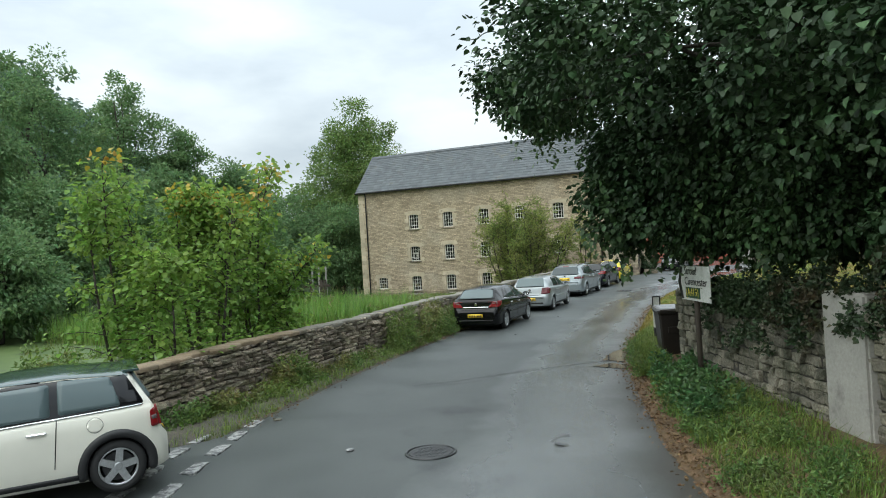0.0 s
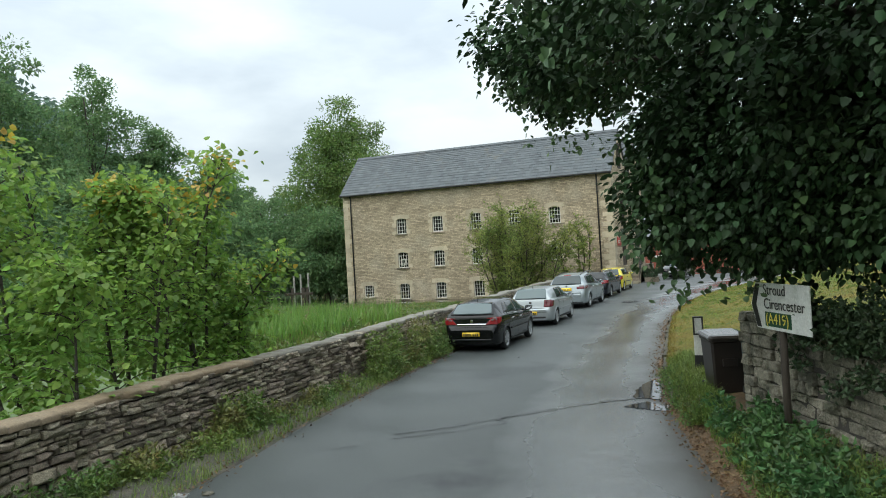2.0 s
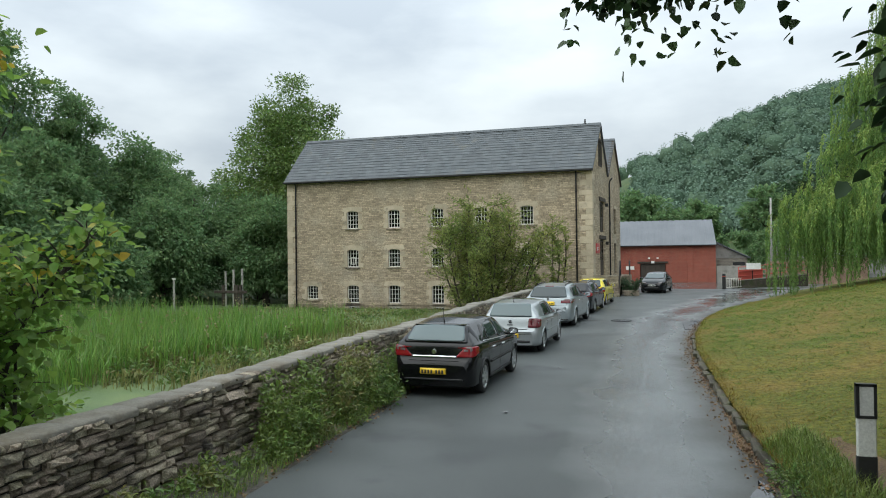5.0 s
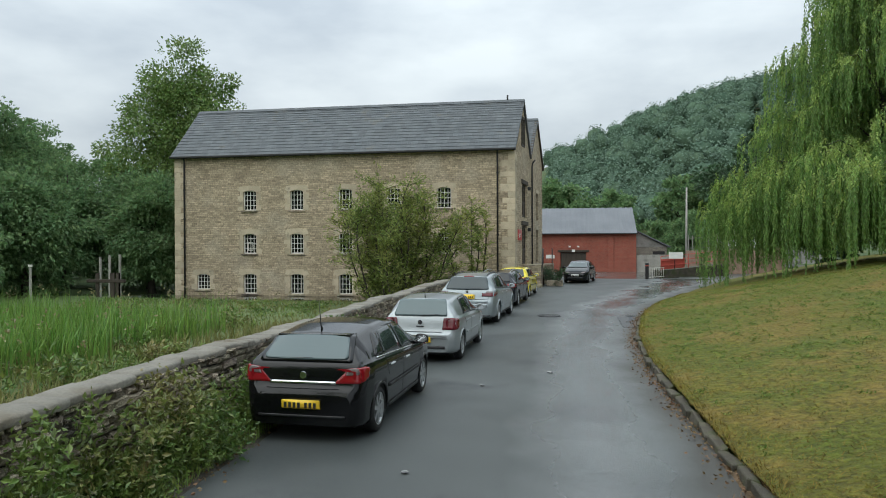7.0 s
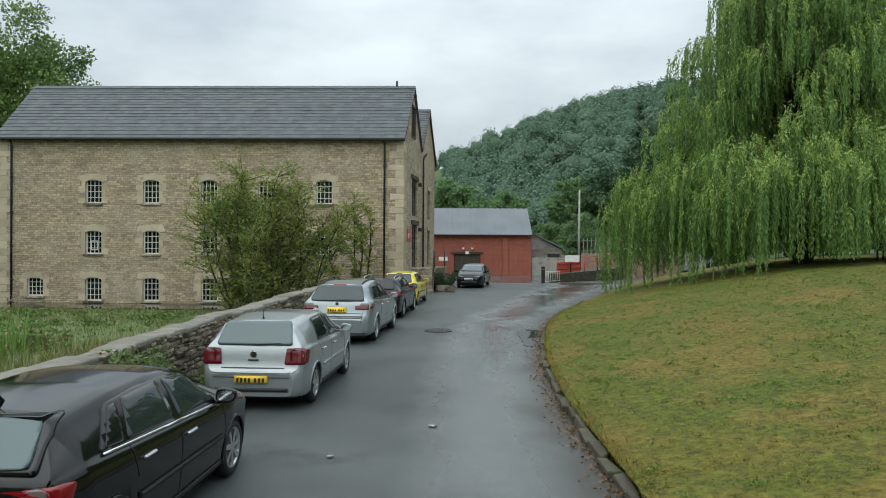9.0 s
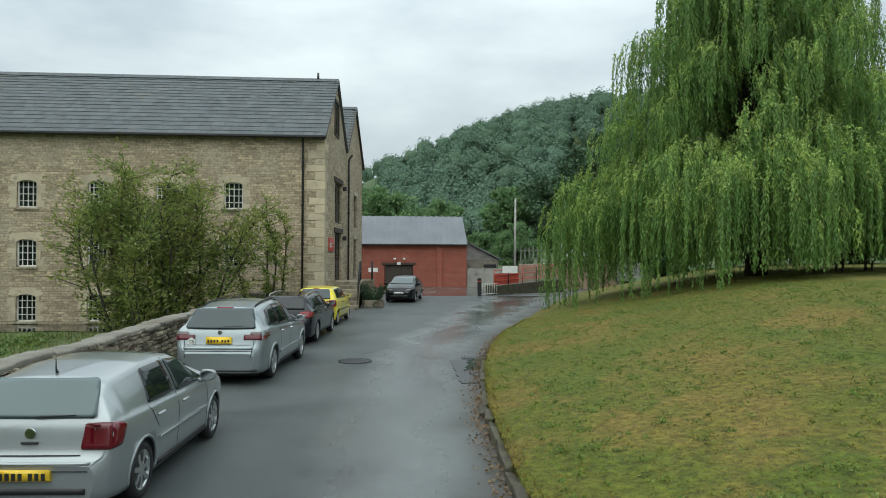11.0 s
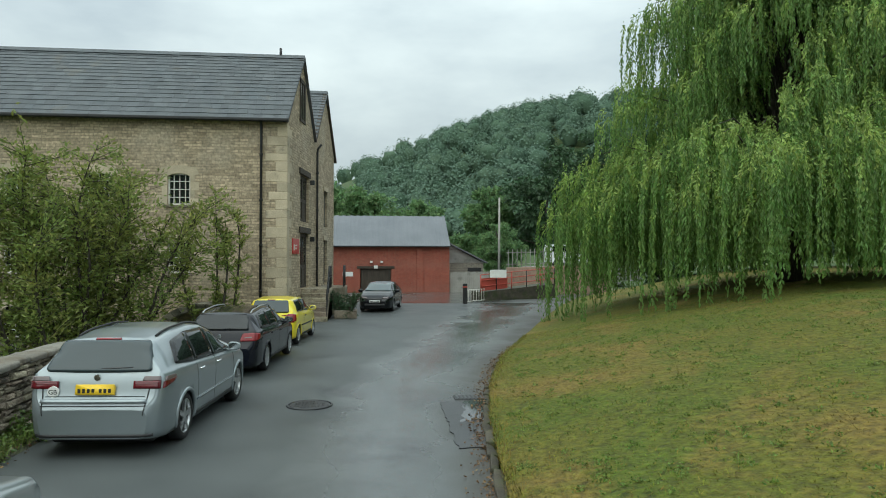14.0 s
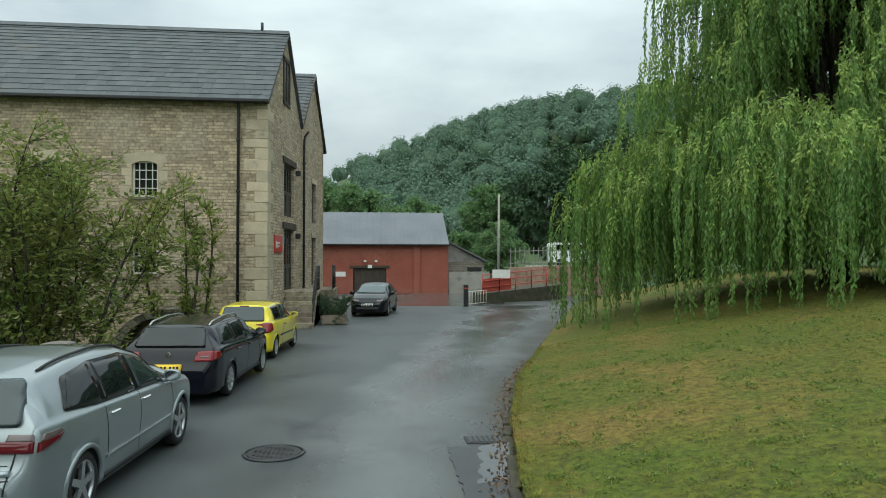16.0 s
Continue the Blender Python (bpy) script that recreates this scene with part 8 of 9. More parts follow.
wpart("gutter", box(SX0 - 0.2, SY0 - 0.42, SE - 0.18, SX1 + 0.1, SY0 - 0.28, SE - 0.08, 0.02), M_IRON, shop, "dark gutter")
door = wpart("door", box(-4.7, SY0 + 0.12, -0.05, -2.4, SY0 + 0.18, 1.82), M_DARK_WOOD, shop, "dark timber double door")
for k in range(9):
    part("plank", box(-4.68 + k * 0.255, SY0 + 0.1, -0.03, -4.68 + k * 0.255 + 0.24, SY0 + 0.118, 1.8, 0.006), M_DARK_WOOD, door)
wpart("lintel", box(-5.0, SY0 - 0.05, 1.85, -2.1, SY0 + 0.1, 2.05, 0.01), M_DARK_WOOD, shop, "dark timber lintel")
wpart("notice", box(-6.1, SY0 - 0.03, 1.25, -5.3, SY0 - 0.002, 1.6), M_PLATE_W, shop, "plain white notice board")
wpart("notice", box(-3.7, SY0 - 0.075, 1.86, -3.4, SY0 - 0.055, 2.1), M_PLATE_W, shop, "small white notice")
for x in (-3.9, -3.1):
    wpart("flood_lamp", box(x - 0.1, SY0 - 0.25, 2.3, x + 0.1, SY0 - 0.002, 2.45, 0.02), M_PLATE_W, shop, "white flood lamp")

# stone lean-to beyond it
shed = settle(thing("lean_to", "small grey stone lean-to with a sloping roof", "building", pose(4.2, 82, 0)))
wpart("wall", box(2.24, 81.2, -0.3, 5.2, 86, 2.35), masonry("grey rubble", (0.3, 0.27, 0.22), (0.22, 0.2, 0.17), (0.16, 0.15, 0.13), 0.14, 0.4, bump=0.7), shed, "grey rubble wall")
wpart("roof", mesh_from("roof", [(2.22, 80.9, 4.0), (5.5, 80.9, 2.35), (5.5, 86, 2.35), (2.22, 86, 4.0), (2.22, 80.9, 3.9), (5.5, 80.9, 2.25), (5.5, 86, 2.25), (2.22, 86, 3.9)],
                        [(0, 1, 2, 3), (7, 6, 5, 4), (0, 4, 5, 1), (1, 5, 6, 2), (2, 6, 7, 3), (3, 7, 4, 0)]), M_SHEET, shed, "pale sloping roof")
wpart("gable", mesh_from("gable", [(2.24, 81.19, 2.3), (5.2, 81.19, 2.3), (2.24, 81.19, 3.85)], [(0, 1, 2)]), M_CONCRETE, shed, "pale boarded gable")
wpart("window", box(3.9, 81.16, 1.6, 5.0, 81.2, 1.9), M_IRON, shed, "narrow dark window")
fence = settle(thing("timber_fence", "weathered grey close-boarded fence by the workshop", "fence", pose(3.8, 79.4, 0)))
for k in range(18):
    wpart("board", box(2.3 + k * 0.17, 79.5, -0.1, 2.3 + k * 0.17 + 0.155, 79.53, 1.55 + 0.03 * (k % 3)), M_RENDER, fence)
for z in (0.4, 1.2):
    wpart("fence_rail", box(2.3, 79.53, z, 5.4, 79.58, z + 0.09), M_RENDER, fence)

# ramp and red barrier rails
ramp = settle(thing("ramp_parapet", "stone-faced ramp rising behind a red railing", "ramp", pose(6, 70, 0)))
bm = bmesh.new()
vs = [bm.verts.new(p) for p in ((2.9, 68.2, -0.3), (8.6, 71.5, -0.3), (8.0, 73.0, -0.3), (2.6, 70.0, -0.3), (2.9, 68.2, 0.54), (8.6, 71.5, 0.94), (8.0, 73.0, 0.94), (2.6, 70.0, 0.54))]
for f in ((3, 2, 1, 0), (4, 5, 6, 7), (0, 1, 5, 4), (1, 2, 6, 5), (2, 3, 7, 6), (3, 0, 4, 7)):
    bm.faces.new([vs[i] for i in f])
wpart("retaining_wall", bm, M_KERB, ramp, "mossy stone retaining wall")
M_RAIL_RED = plain("faded red rail paint", (0.42, 0.07, 0.05), 0.5)
rail = settle(thing("ramp_railing", "faded red tubular railing along the ramp", "railing", pose(5.5, 69.5, 0.6)))


def ramp_p(f):
    return Vector((2.95 + 5.6 * f, 68.25 + 3.25 * f, 0.55 + 0.4 * f))


for k in range(6):
    p = ramp_p(k / 5)
    wpart("post", tube([p, p + Vector((0, 0, 1.1))], 0.035, 8), M_IRON if k % 2 else M_RAIL_RED, rail)
for h in (0.35, 0.72, 1.08):
    wpart("rail", tube([ramp_p(k / 10) + Vector((0, 0, h)) for k in range(11)], 0.028, 8), M_RAIL_RED, rail, "red tube rail")
wpart("notice", box(3.55, 68.3, 1.45, 4.6, 68.33, 1.95), M_PLATE_W, rail, "blank white notice")
bm = bmesh.new()
panel = [ramp_p(0.0), ramp_p(0.34)]
vs = [bm.verts.new(p + Vector((0.03, dy, z))) for dy in (0.06, 0.09) for p, z in ((panel[0], 0.06), (panel[1], 0.06), (panel[1], 0.85), (panel[0], 0.85))]
for f in ((0, 1, 2, 3), (7, 6, 5, 4), (0, 4, 5, 1), (1, 5, 6, 2), (2, 6, 7, 3), (3, 7, 4, 0)):
    bm.faces.new([vs[i] for i in f])
bmesh.ops.recalc_face_normals(bm, faces=bm.faces[:])
wpart("panel", bm, M_RAIL_RED, rail, "red barrier panel")
M_PINK_STONE = mat("pinkish brick parapet", (0.3, 0.2, 0.15), (0.4, 0.28, 0.21), scale=2, fine=18, rough=0.85, bump=0.5, spread=0.25, by_object=0.15)
upper = settle(thing("upper_wall", "pinkish stepped brick parapet above the ramp", "wall", pose(9, 75, 0)))
for k in range(7):
    x0 = 6.0 + k * 1.2
    wpart("stone_panel", box(x0, 75.2 + 0.25 * k, -0.3, x0 + 1.19, 75.6 + 0.25 * k, 2.0 + 0.04 * k, 0.03), M_PINK_STONE, upper)
steel = settle(thing("steel_fence", "tall pale palisade fence on the bank", "fence", pose(11, 79, 1.9)))
for k in range(26):
    x = 6.6 + k * 0.36
    wpart("pale", box(x, 78.0 + 0.06 * k, 0.5, x + 0.06, 78.03 + 0.06 * k, 3.35 + 0.01 * k), M_CONCRETE, steel)
for z in (2.2, 3.1):
    wpart("fence_rail", tube([(6.5, 78.05, z), (16.0, 79.6, z + 0.25)], 0.03, 6), M_CONCRETE, steel)
# gate post and small white gate
post = settle(thing("gate_post", "black timber gate post at the yard entrance", "post", pose(1.62, 65.7, 0)))
wpart("shaft", box(1.5, 65.6, -0.1, 1.74, 65.84, 1.18, 0.02), M_IRON, post)
wpart("band", box(1.495, 65.595, 0.95, 1.745, 65.845, 1.02), M_RAIL_RED, post, "red band")
gate = settle(thing("small_gate", "low white barred gate beside the ramp", "gate", pose(2.3, 66.3, 0)))
for k in range(7):
    p = Vector((1.85 + 0.19 * k, 65.9 + 0.22 * k, 0))
    wpart("bar", tube([p + Vector((0, 0, 0.1)), p + Vector((0, 0, 0.82))], 0.014, 6), M_SASH, gate)
for z in (0.12, 0.8):
    wpart("gate_rail", tube([(1.78, 65.85, z), (3.05, 67.3, z)], 0.02, 6), M_SASH, gate)

# mill steps, rails
steps = settle(thing("mill_steps", "worn stone steps up to the mill door", "steps", pose(-6.0, 56.5, 0)))
for k in range(7):
    wpart("step", box(-6.95 + 0.0, 56.0 - 0.28 * (6 - k) + 0.4, -0.05, -5.7, 58.4, 0.185 * (k + 1), 0.012), M_STONE, steps)
srail = settle(thing("step_railing", "black iron handrail on the mill steps", "railing", pose(-5.65, 56.5, 0)))
for k in range(8):
    y = 54.8 + 0.5 * k
    zb = min(1.3, max(0.0, 0.185 * math.floor((y - 54.44) / 0.28)))
    wpart("baluster", tube([(-5.74, y, zb), (-5.74, y, zb + 1.0)], 0.016, 6), M_IRON, srail)
wpart("handrail", tube([(-5.74, 54.6, 0.95), (-5.74, 56.6, 2.3), (-5.74, 58.3, 2.3)], 0.028, 8), M_IRON, srail)
wpart("handrail", tube([(-5.74, 54.6, 0.5), (-5.74, 56.6, 1.8), (-5.74, 58.3, 1.8)], 0.02, 8), M_IRON, srail)
terrace = settle(thing("terrace", "raised stone terrace along the mill gable", "terrace", pose(-5.6, 60, 0)))
wpart("wall", box(-6.6, 58.42, -0.1, -5.1, 61.2, 1.28, 0.02), M_STONE, terrace, "stone terrace wall")
trail = settle(thing("terrace_railing", "black iron railing round the terrace", "railing", pose(-5.2, 60, 1.28)))
for k in range(14):
    wpart("baluster", tube([(-5.2, 58.5 + 0.2 * k, 1.27), (-5.2, 58.5 + 0.2 * k, 2.3)], 0.014, 6), M_IRON, trail)
for z in (1.4, 2.3):
    wpart("handrail", tube([(-5.2, 58.45, z), (-5.2, 61.15, z)], 0.022, 6), M_IRON, trail)
planter = settle(thing("planter", "low stone planter at the foot of the steps", "planter", pose(-5.0, 56.6, 0)))
wpart("trough", box(-5.5, 56.1, -0.02, -4.5, 57.1, 0.35, 0.03), M_STONE, planter)

# arched culvert at the mill's foot
culvert = settle(thing("culvert", "low stone arch over the mill race", "arch", pose(-10.3, 52, -0.4)))
for k in range(17):
    a0, a1 = math.pi * k / 17, math.pi * (k + 1) / 17
    poly = [(-10.3 + r * 1.0 * math.cos(a), -0.55 + 0.8 * r * math.sin(a)) for r, a in ((1.55, a0 + 0.01), (1.85, a0 + 0.01), (1.85, a1 - 0.01), (1.55, a1 - 0.01))]
    wpart("voussoir", slab_xz(poly, 52.2, 53.6), M_BLOCK, culvert)
wpart("spandrel", box(-13.2, 52.35, -1.0, -7.4, 53.6, -0.45, 0.02), M_STONE, culvert)

# pole, far house, van, bench and bin
pole = settle(thing("telegraph_pole", "pale timber telegraph pole on the bank", "pole", pose(11.4, 108, 0)))
wpart("shaft", tube([(11.4, 108, 0.5), (11.45, 108, 10.0)], [0.16, 0.11], 10), M_RENDER, pole)
house = settle(thing("far_house", "small white far house among the valley trees", "house", pose(4.6, 225, land_z(4.6, 225))))
hz0 = land_z(4.6, 225) + 6.5
wpart("wall", box(1.5, 222, hz0 - 9, 8.5, 228, hz0 + 5), M_SASH, house, "white rendered wall")
wpart("roof", slab_xz([(1.0, hz0 + 5), (9.0, hz0 + 5), (5.0, hz0 + 8)], 221.6, 228.4), M_SLATE_PLAIN, house, "grey slate roof")
for x in (2.4, 4.4, 6.4):
    wpart("window", box(x, 221.95, hz0 + 2.4, x + 1.0, 221.99, hz0 + 3.9), M_IRON, house)
van = settle(thing("parked_van", "white van parked beyond the fence", "van", pose(15.2, 92, 2.0)))
vbm = slab_xz([(13.2, 2.2), (17.4, 2.2), (17.4, 3.0), (16.8, 3.3), (16.2, 4.0), (13.3, 4.05), (13.2, 3.8)], 91.2, 92.9, 0.06)
wpart("body", vbm, paint("white van paint", (0.75, 0.76, 0.76), 0, 0.3), van)
wpart("windows", box(13.6, 91.16, 3.3, 16.2, 91.19, 3.85), M_CAR_GLASS, van, "dark side windows")
for x in (14.0, 16.6):
    wpart("wheel", tube([(x, 91.15, 2.2), (x, 91.4, 2.2)], 0.33, 20), M_RUBBER, van)
wpart("hardstanding", box(11.5, 90, 0.5, 22, 95, 1.88), M_CONCRETE, ramp, "raised hardstanding")
bench = settle(thing("bench", "slatted timber bench in the willow's shade", "bench", pose(14.6, 47.4, lawn_z(14.6, 47.4))))
bz = lawn_z(14.6, 47.4)
for k in range(4):
    wpart("seat_slat", box(13.9, 47.1 + 0.11 * k, bz + 0.42, 15.3, 47.19 + 0.11 * k, bz + 0.455), M_DARK_WOOD, bench)
for k in range(3):
    wpart("back_slat", box(13.9, 47.55, bz + 0.52 + 0.13 * k, 15.3, 47.58, bz + 0.62 + 0.13 * k), M_DARK_WOOD, bench)
for x in (13.95, 15.19):
    for y in (47.12, 47.52):
        wpart("leg", box(x, y, bz - 0.08, x + 0.06, y + 0.06, bz + (0.42 if y < 47.3 else 0.92)), M_DARK_WOOD, bench)
lb = settle(thing("litter_bin", "dark litter bin under the willow", "bin", pose(17.2, 47.6, lawn_z(17.2, 47.6))))
wpart("drum", tube([(17.2, 47.6, lawn_z(17.2, 47.6) - 0.05), (17.2, 47.6, lawn_z(17.2, 47.6) + 0.85)], [0.26, 0.3], 16), M_IRON, lb)
# posts of the old sluice in the pond
sluice = settle(thing("sluice", "old timber sluice posts at the pond's edge", "sluice", pose(-32.6, 51.6, -0.7)))
for k, (dx, h) in enumerate(((-0.6, 2.3), (0.05, 2.4), (0.75, 2.45))):
    wpart("post", box(-32.3 + dx - 0.06, 51.5, -0.8, -32.3 + dx + 0.06, 51.62, -0.4 + h, 0.01), M_RENDER, sluice)
wpart("beam", box(-33.8, 51.45, 0.3, -31.2, 51.66, 0.5, 0.02), M_DARK_WOOD, sluice)
for x in (-33.2, -32.2, -31.8):
    wpart("paddle", box(x, 51.5, -0.8, x + 0.3, 51.6, 0.9), M_DARK_WOOD, sluice)
mark = settle(thing("marker_post", "thin pale marker post at the pond", "post", pose(-31.8, 44.5, -0.7)))
wpart("shaft", box(-31.85, 44.45, -0.8, -31.75, 44.55, 1.5, 0.01), M_RENDER, mark)
wpart("cap", box(-31.87, 44.43, 1.5, -31.73, 44.57, 1.62), M_SASH, mark)

# ---- wheeled bins ----
def wheelie(name, label, x, y, z, turn, body, lid, w=0.58, d=0.72, h=1.06):
    root = settle(thing(name, label, "bin", pose(x, y, z, 0, 0, turn), "wheeled bins"))
    bm = bmesh.new()
    rows = []
    for zz, f in ((0.08, 0.8), (0.12, 0.82), (h * 0.86, 0.97), (h * 0.88, 1.04), (h * 0.93, 1.05)):
        a, b = w / 2 * f, d / 2 * f
        rows.append([bm.verts.new((sx * a, sy * b, zz)) for sx, sy in ((-1, -0.88), (-0.88, -1), (0.88, -1), (1, -0.88), (1, 0.88), (0.88, 1), (-0.88, 1), (-1, 0.88))])
    for p, q in zip(rows, rows[1:]):
        for k in range(8):
            bm.faces.new((p[k], p[(k + 1) % 8], q[(k + 1) % 8], q[k]))
    bm.faces.new(rows[0][::-1]), bm.faces.new(rows[-1])
    part("body", bm, body, root)
    bm = bmesh.new()
    rows = []
    for zz, f in ((h * 0.93, 1.1), (h * 0.955, 1.12), (h * 0.985, 1.02), (h, 0.8)):
        a, b = w / 2 * f, d / 2 * f
        rows.append([bm.verts.new((sx * a, sy * b, zz + 0.015 * sy)) for sx, sy in ((-1, -0.86), (-0.86, -1), (0.86, -1), (1, -0.86), (1, 0.86), (0.86, 1), (-0.86, 1), (-1, 0.86))])
    for p, q in zip(rows, rows[1:]):
        for k in range(8):
            bm.faces.new((p[k], p[(k + 1) % 8], q[(k + 1) % 8], q[k]))
    bm.faces.new(rows[-1]), bm.faces.new(rows[0][::-1])
    part("lid", bm, lid, root, "hinged lid wet with rain")
    part("handle_bar", tube([(-w / 2, d / 2 + 0.07, h * 0.93), (w / 2, d / 2 + 0.07, h * 0.93)], 0.018, 8), lid, root)
    for s in (-1, 1):
        part("hinge_arm", box(s * w * 0.36 - 0.03, d / 2 - 0.05, h * 0.9, s * w * 0.36 + 0.03, d / 2 + 0.09, h * 0.96), lid, root)
        part("wheel", tube([(s * (w / 2 - 0.07), d / 2 - 0.06, 0.1), (s * (w / 2 + 0.0), d / 2 - 0.06, 0.1)], 0.1, 18), M_RUBBER, root)
    part("front_recess", box(-w * 0.2, -d / 2 - 0.012, h * 0.5, w * 0.2, -d / 2 * 0.9, h * 0.62, 0.008), body, root)
    return root


M_BIN_BROWN = mat("dark brown bin plastic", (0.014, 0.01, 0.008), (0.022, 0.016, 0.013), rough=0.4, bump=0.1, dist=0.004)
M_BIN_LID = mat("wet brown bin lid", (0.05, 0.042, 0.036), (0.07, 0.06, 0.05), rough=0.15, bump=0.05)
M_BIN_GREEN = mat("grey green bin plastic", (0.05, 0.085, 0.085), (0.065, 0.105, 0.105), rough=0.4, bump=0.1, dist=0.004)
slab = settle(thing("bin_slab", "small concrete slab under the bins", "slab", pose(-1.1, 14.6, 0.1), kind="structure"))
wpart("slab", box(-1.75, 13.6, -0.05, -0.2, 15.6, 0.2, 0.02), M_CONCRETE, slab)
wheelie("wheeled_bin", "dark brown wheeled bin with a rain-wet lid", -1.27, 14.75, 0.2, 14, M_BIN_BROWN, M_BIN_LID)
wheelie("wheeled_bin", "grey-green wheeled bin tucked behind the wall end", -0.74, 14.3, 0.2, 8, M_BIN_GREEN, M_BIN_GREEN, 0.5, 0.56, 1.05)

# verge marker post
M_WHITE_PAINT = mat("white post paint", (0.62, 0.62, 0.59), (0.7, 0.7, 0.66), rough=0.5, bump=0.1)
vm = settle(thing("verge_marker_post", "black and white plastic verge marker post", "post", pose(-1.66, 16.4, 0.15)))
wpart("shaft", box(-1.75, 16.37, 0.1, -1.57, 16.43, 1.35, 0.012), M_WHITE_PAINT, vm)
wpart("band", box(-1.754, 16.364, 0.12, -1.566, 16.436, 0.62, 0.012), M_IRON, vm, "black lower band")
for a, b, c, d in ((-1.754, -1.725, 1.02, 1.352), (-1.595, -1.566, 1.02, 1.352), (-1.754, -1.566, 1.325, 1.354), (-1.754, -1.566, 1.0, 1.03)):
    wpart("border", box(a, 16.362, c, b, 16.436, d), M_IRON, vm, "black border")

# direction sign: pointed white plate on a post
sign = settle(thing("direction_sign", "white arrow-ended direction sign on a dark post", "road sign", pose(-0.7, 11.67, 0.33, 0, 0, -66.7)))
M_SIGN_WHITE = mat("dirty white sign face", (0.55, 0.56, 0.53), (0.64, 0.65, 0.62), scale=4, rough=0.4, bump=0.03, c3=(0.38, 0.41, 0.34), c3_scale=3, c3_at=0.56)
M_SIGN_GREEN = plain("green sign panel", (0.012, 0.06, 0.03), 0.4)
M_SIGN_BLACK = plain("black sign paint", (0.012, 0.012, 0.012), 0.4)
M_SIGN_YELLOW = plain("yellow sign paint", (0.62, 0.5, 0.08), 0.4)
part("post", tube([(0.0, 0.06, -0.3), (0.0, 0.06, 1.78)], 0.045, 12), M_DARK_WOOD, sign, "dark weathered post")
outline = [(-0.6, 1.6), (-0.47, 1.88), (0.74, 1.88), (0.74, 1.3), (-0.47, 1.3)]
plate = part("plate", slab_xz(outline, -0.012, 0.0), M_SIGN_WHITE, sign, "pointed white plate")
chev = slab_xz([(-0.58, 1.6), (-0.462, 1.865), (-0.36, 1.865), (-0.47, 1.6), (-0.36, 1.315), (-0.462, 1.315)], -0.0165, -0.0125)
part("chevron", chev, M_SIGN_BLACK, plate, "black chevron")
part("route_panel", slab_xz([(-0.26, 1.34), (0.34, 1.34), (0.34, 1.52), (-0.26, 1.52)], -0.0165, -0.0125), M_SIGN_GREEN, plate, "green route panel")


def lettering(text, x, z, size, material, parent, y=-0.021):
    cu = bpy.data.curves.new("lettering", "FONT")
    cu.body, cu.size, cu.extrude = text, size, 0.001
    tmp = new("lettering", cu)
    bpy.context.view_layer.update()
    me = bpy.data.meshes.new_from_object(tmp.evaluated_get(bpy.context.evaluated_depsgraph_get()))
    bpy.data.objects.remove(tmp)
    me.materials.clear()
    me.materials.append(material)
    ob = part("lettering", me, None, parent, "sign lettering")
    ob.matrix_basis = pose(x, y, z, 90, 0, 0)
    return ob


lettering("Stroud", -0.27, 1.735, 0.19, M_SIGN_BLACK, plate)
lettering("Cirencester", -0.27, 1.56, 0.19, M_SIGN_BLACK, plate)
lettering("(A419)", -0.24, 1.375, 0.19, M_SIGN_YELLOW, plate)
gbt = lettering("GB", 0, 0, 0.09, M_PLATE_INK, gb)
gbt.matrix_basis = pose(-0.62, carrier.tail(-0.56, 0.87) - 2.385 - 0.034, 0.838, 90, 0, 0)

# ---- on the road ----
def cover(name, x, y, r, label, rim=True):
    root = settle(thing(name, label, "manhole cover", pose(x, y, 0)))
    bm = bmesh.new()
    add_tube(bm, [(0, 0, -0.05), (0, 0, 0.008), (0, 0, 0.011)], [r, r, r - 0.012], 36)
    for v in bm.verts:
        pass
    bmesh.ops.recalc_face_normals(bm, faces=bm.faces[:])
    part("plate", bm, M_IRON, root, "dark iron plate")
    bm = bmesh.new()
    n = int(r / 0.06)
    for i in range(-n, n + 1):
        for j in range(-n, n + 1):
            if math.hypot(i, j) * 0.062 < r - 0.07:
                add_box(bm, i * 0.062 - 0.02, j * 0.062 - 0.02, 0.008, i * 0.062 + 0.02, j * 0.062 + 0.02, 0.016)
    part("tread", bm, M_PATCH, root)["kind"] = "stuff"
    bm = bmesh.new()
    pts = [(1.12 * r * math.cos(a), 1.12 * r * math.sin(a), 0.0) for a in np.linspace(0, 2 * math.pi, 37)]
    add_tube(bm, pts, 0.02, 6, False)
    part("frame_ring", bm, M_PATCH, root, "worn iron ring")
    return root


cover("manhole_cover", -4.06, 7.95, 0.3, "round iron manhole cover in wet asphalt")
cover("manhole_cover", -4.95, 37.95, 0.36, "round iron manhole cover by the parked cars")


def flat_patch(name, pts, material, label, category, z=0.004, jitter=0.03, seed=1, kind="structure"):
    """A thin patch on the road, outlined by points and roughened."""
    r = random.Random(seed)
    out = []
    for (x0, y0), (x1, y1) in zip(pts, pts[1:] + pts[:1]):
        n = max(2, int(math.hypot(x1 - x0, y1 - y0) / 0.12))
        for k in range(n):
            f = k / n
            out.append((x0 + (x1 - x0) * f + r.uniform(-jitter, jitter), y0 + (y1 - y0) * f + r.uniform(-jitter, jitter)))
    bm = bmesh.new()
    lo = [bm.verts.new((x, y, -0.03)) for x, y in out]
    hi = [bm.verts.new((x, y, z)) for x, y in out]
    bm.faces.new(hi)
    n = len(out)
    for i in range(n):
        bm.faces.new((lo[i], lo[(i + 1) % n], hi[(i + 1) % n], hi[i]))
    bmesh.ops.triangulate(bm, faces=[f for f in bm.faces if len(f.verts) > 4])
    return solo(name, bm, material, label, category, kind=kind)


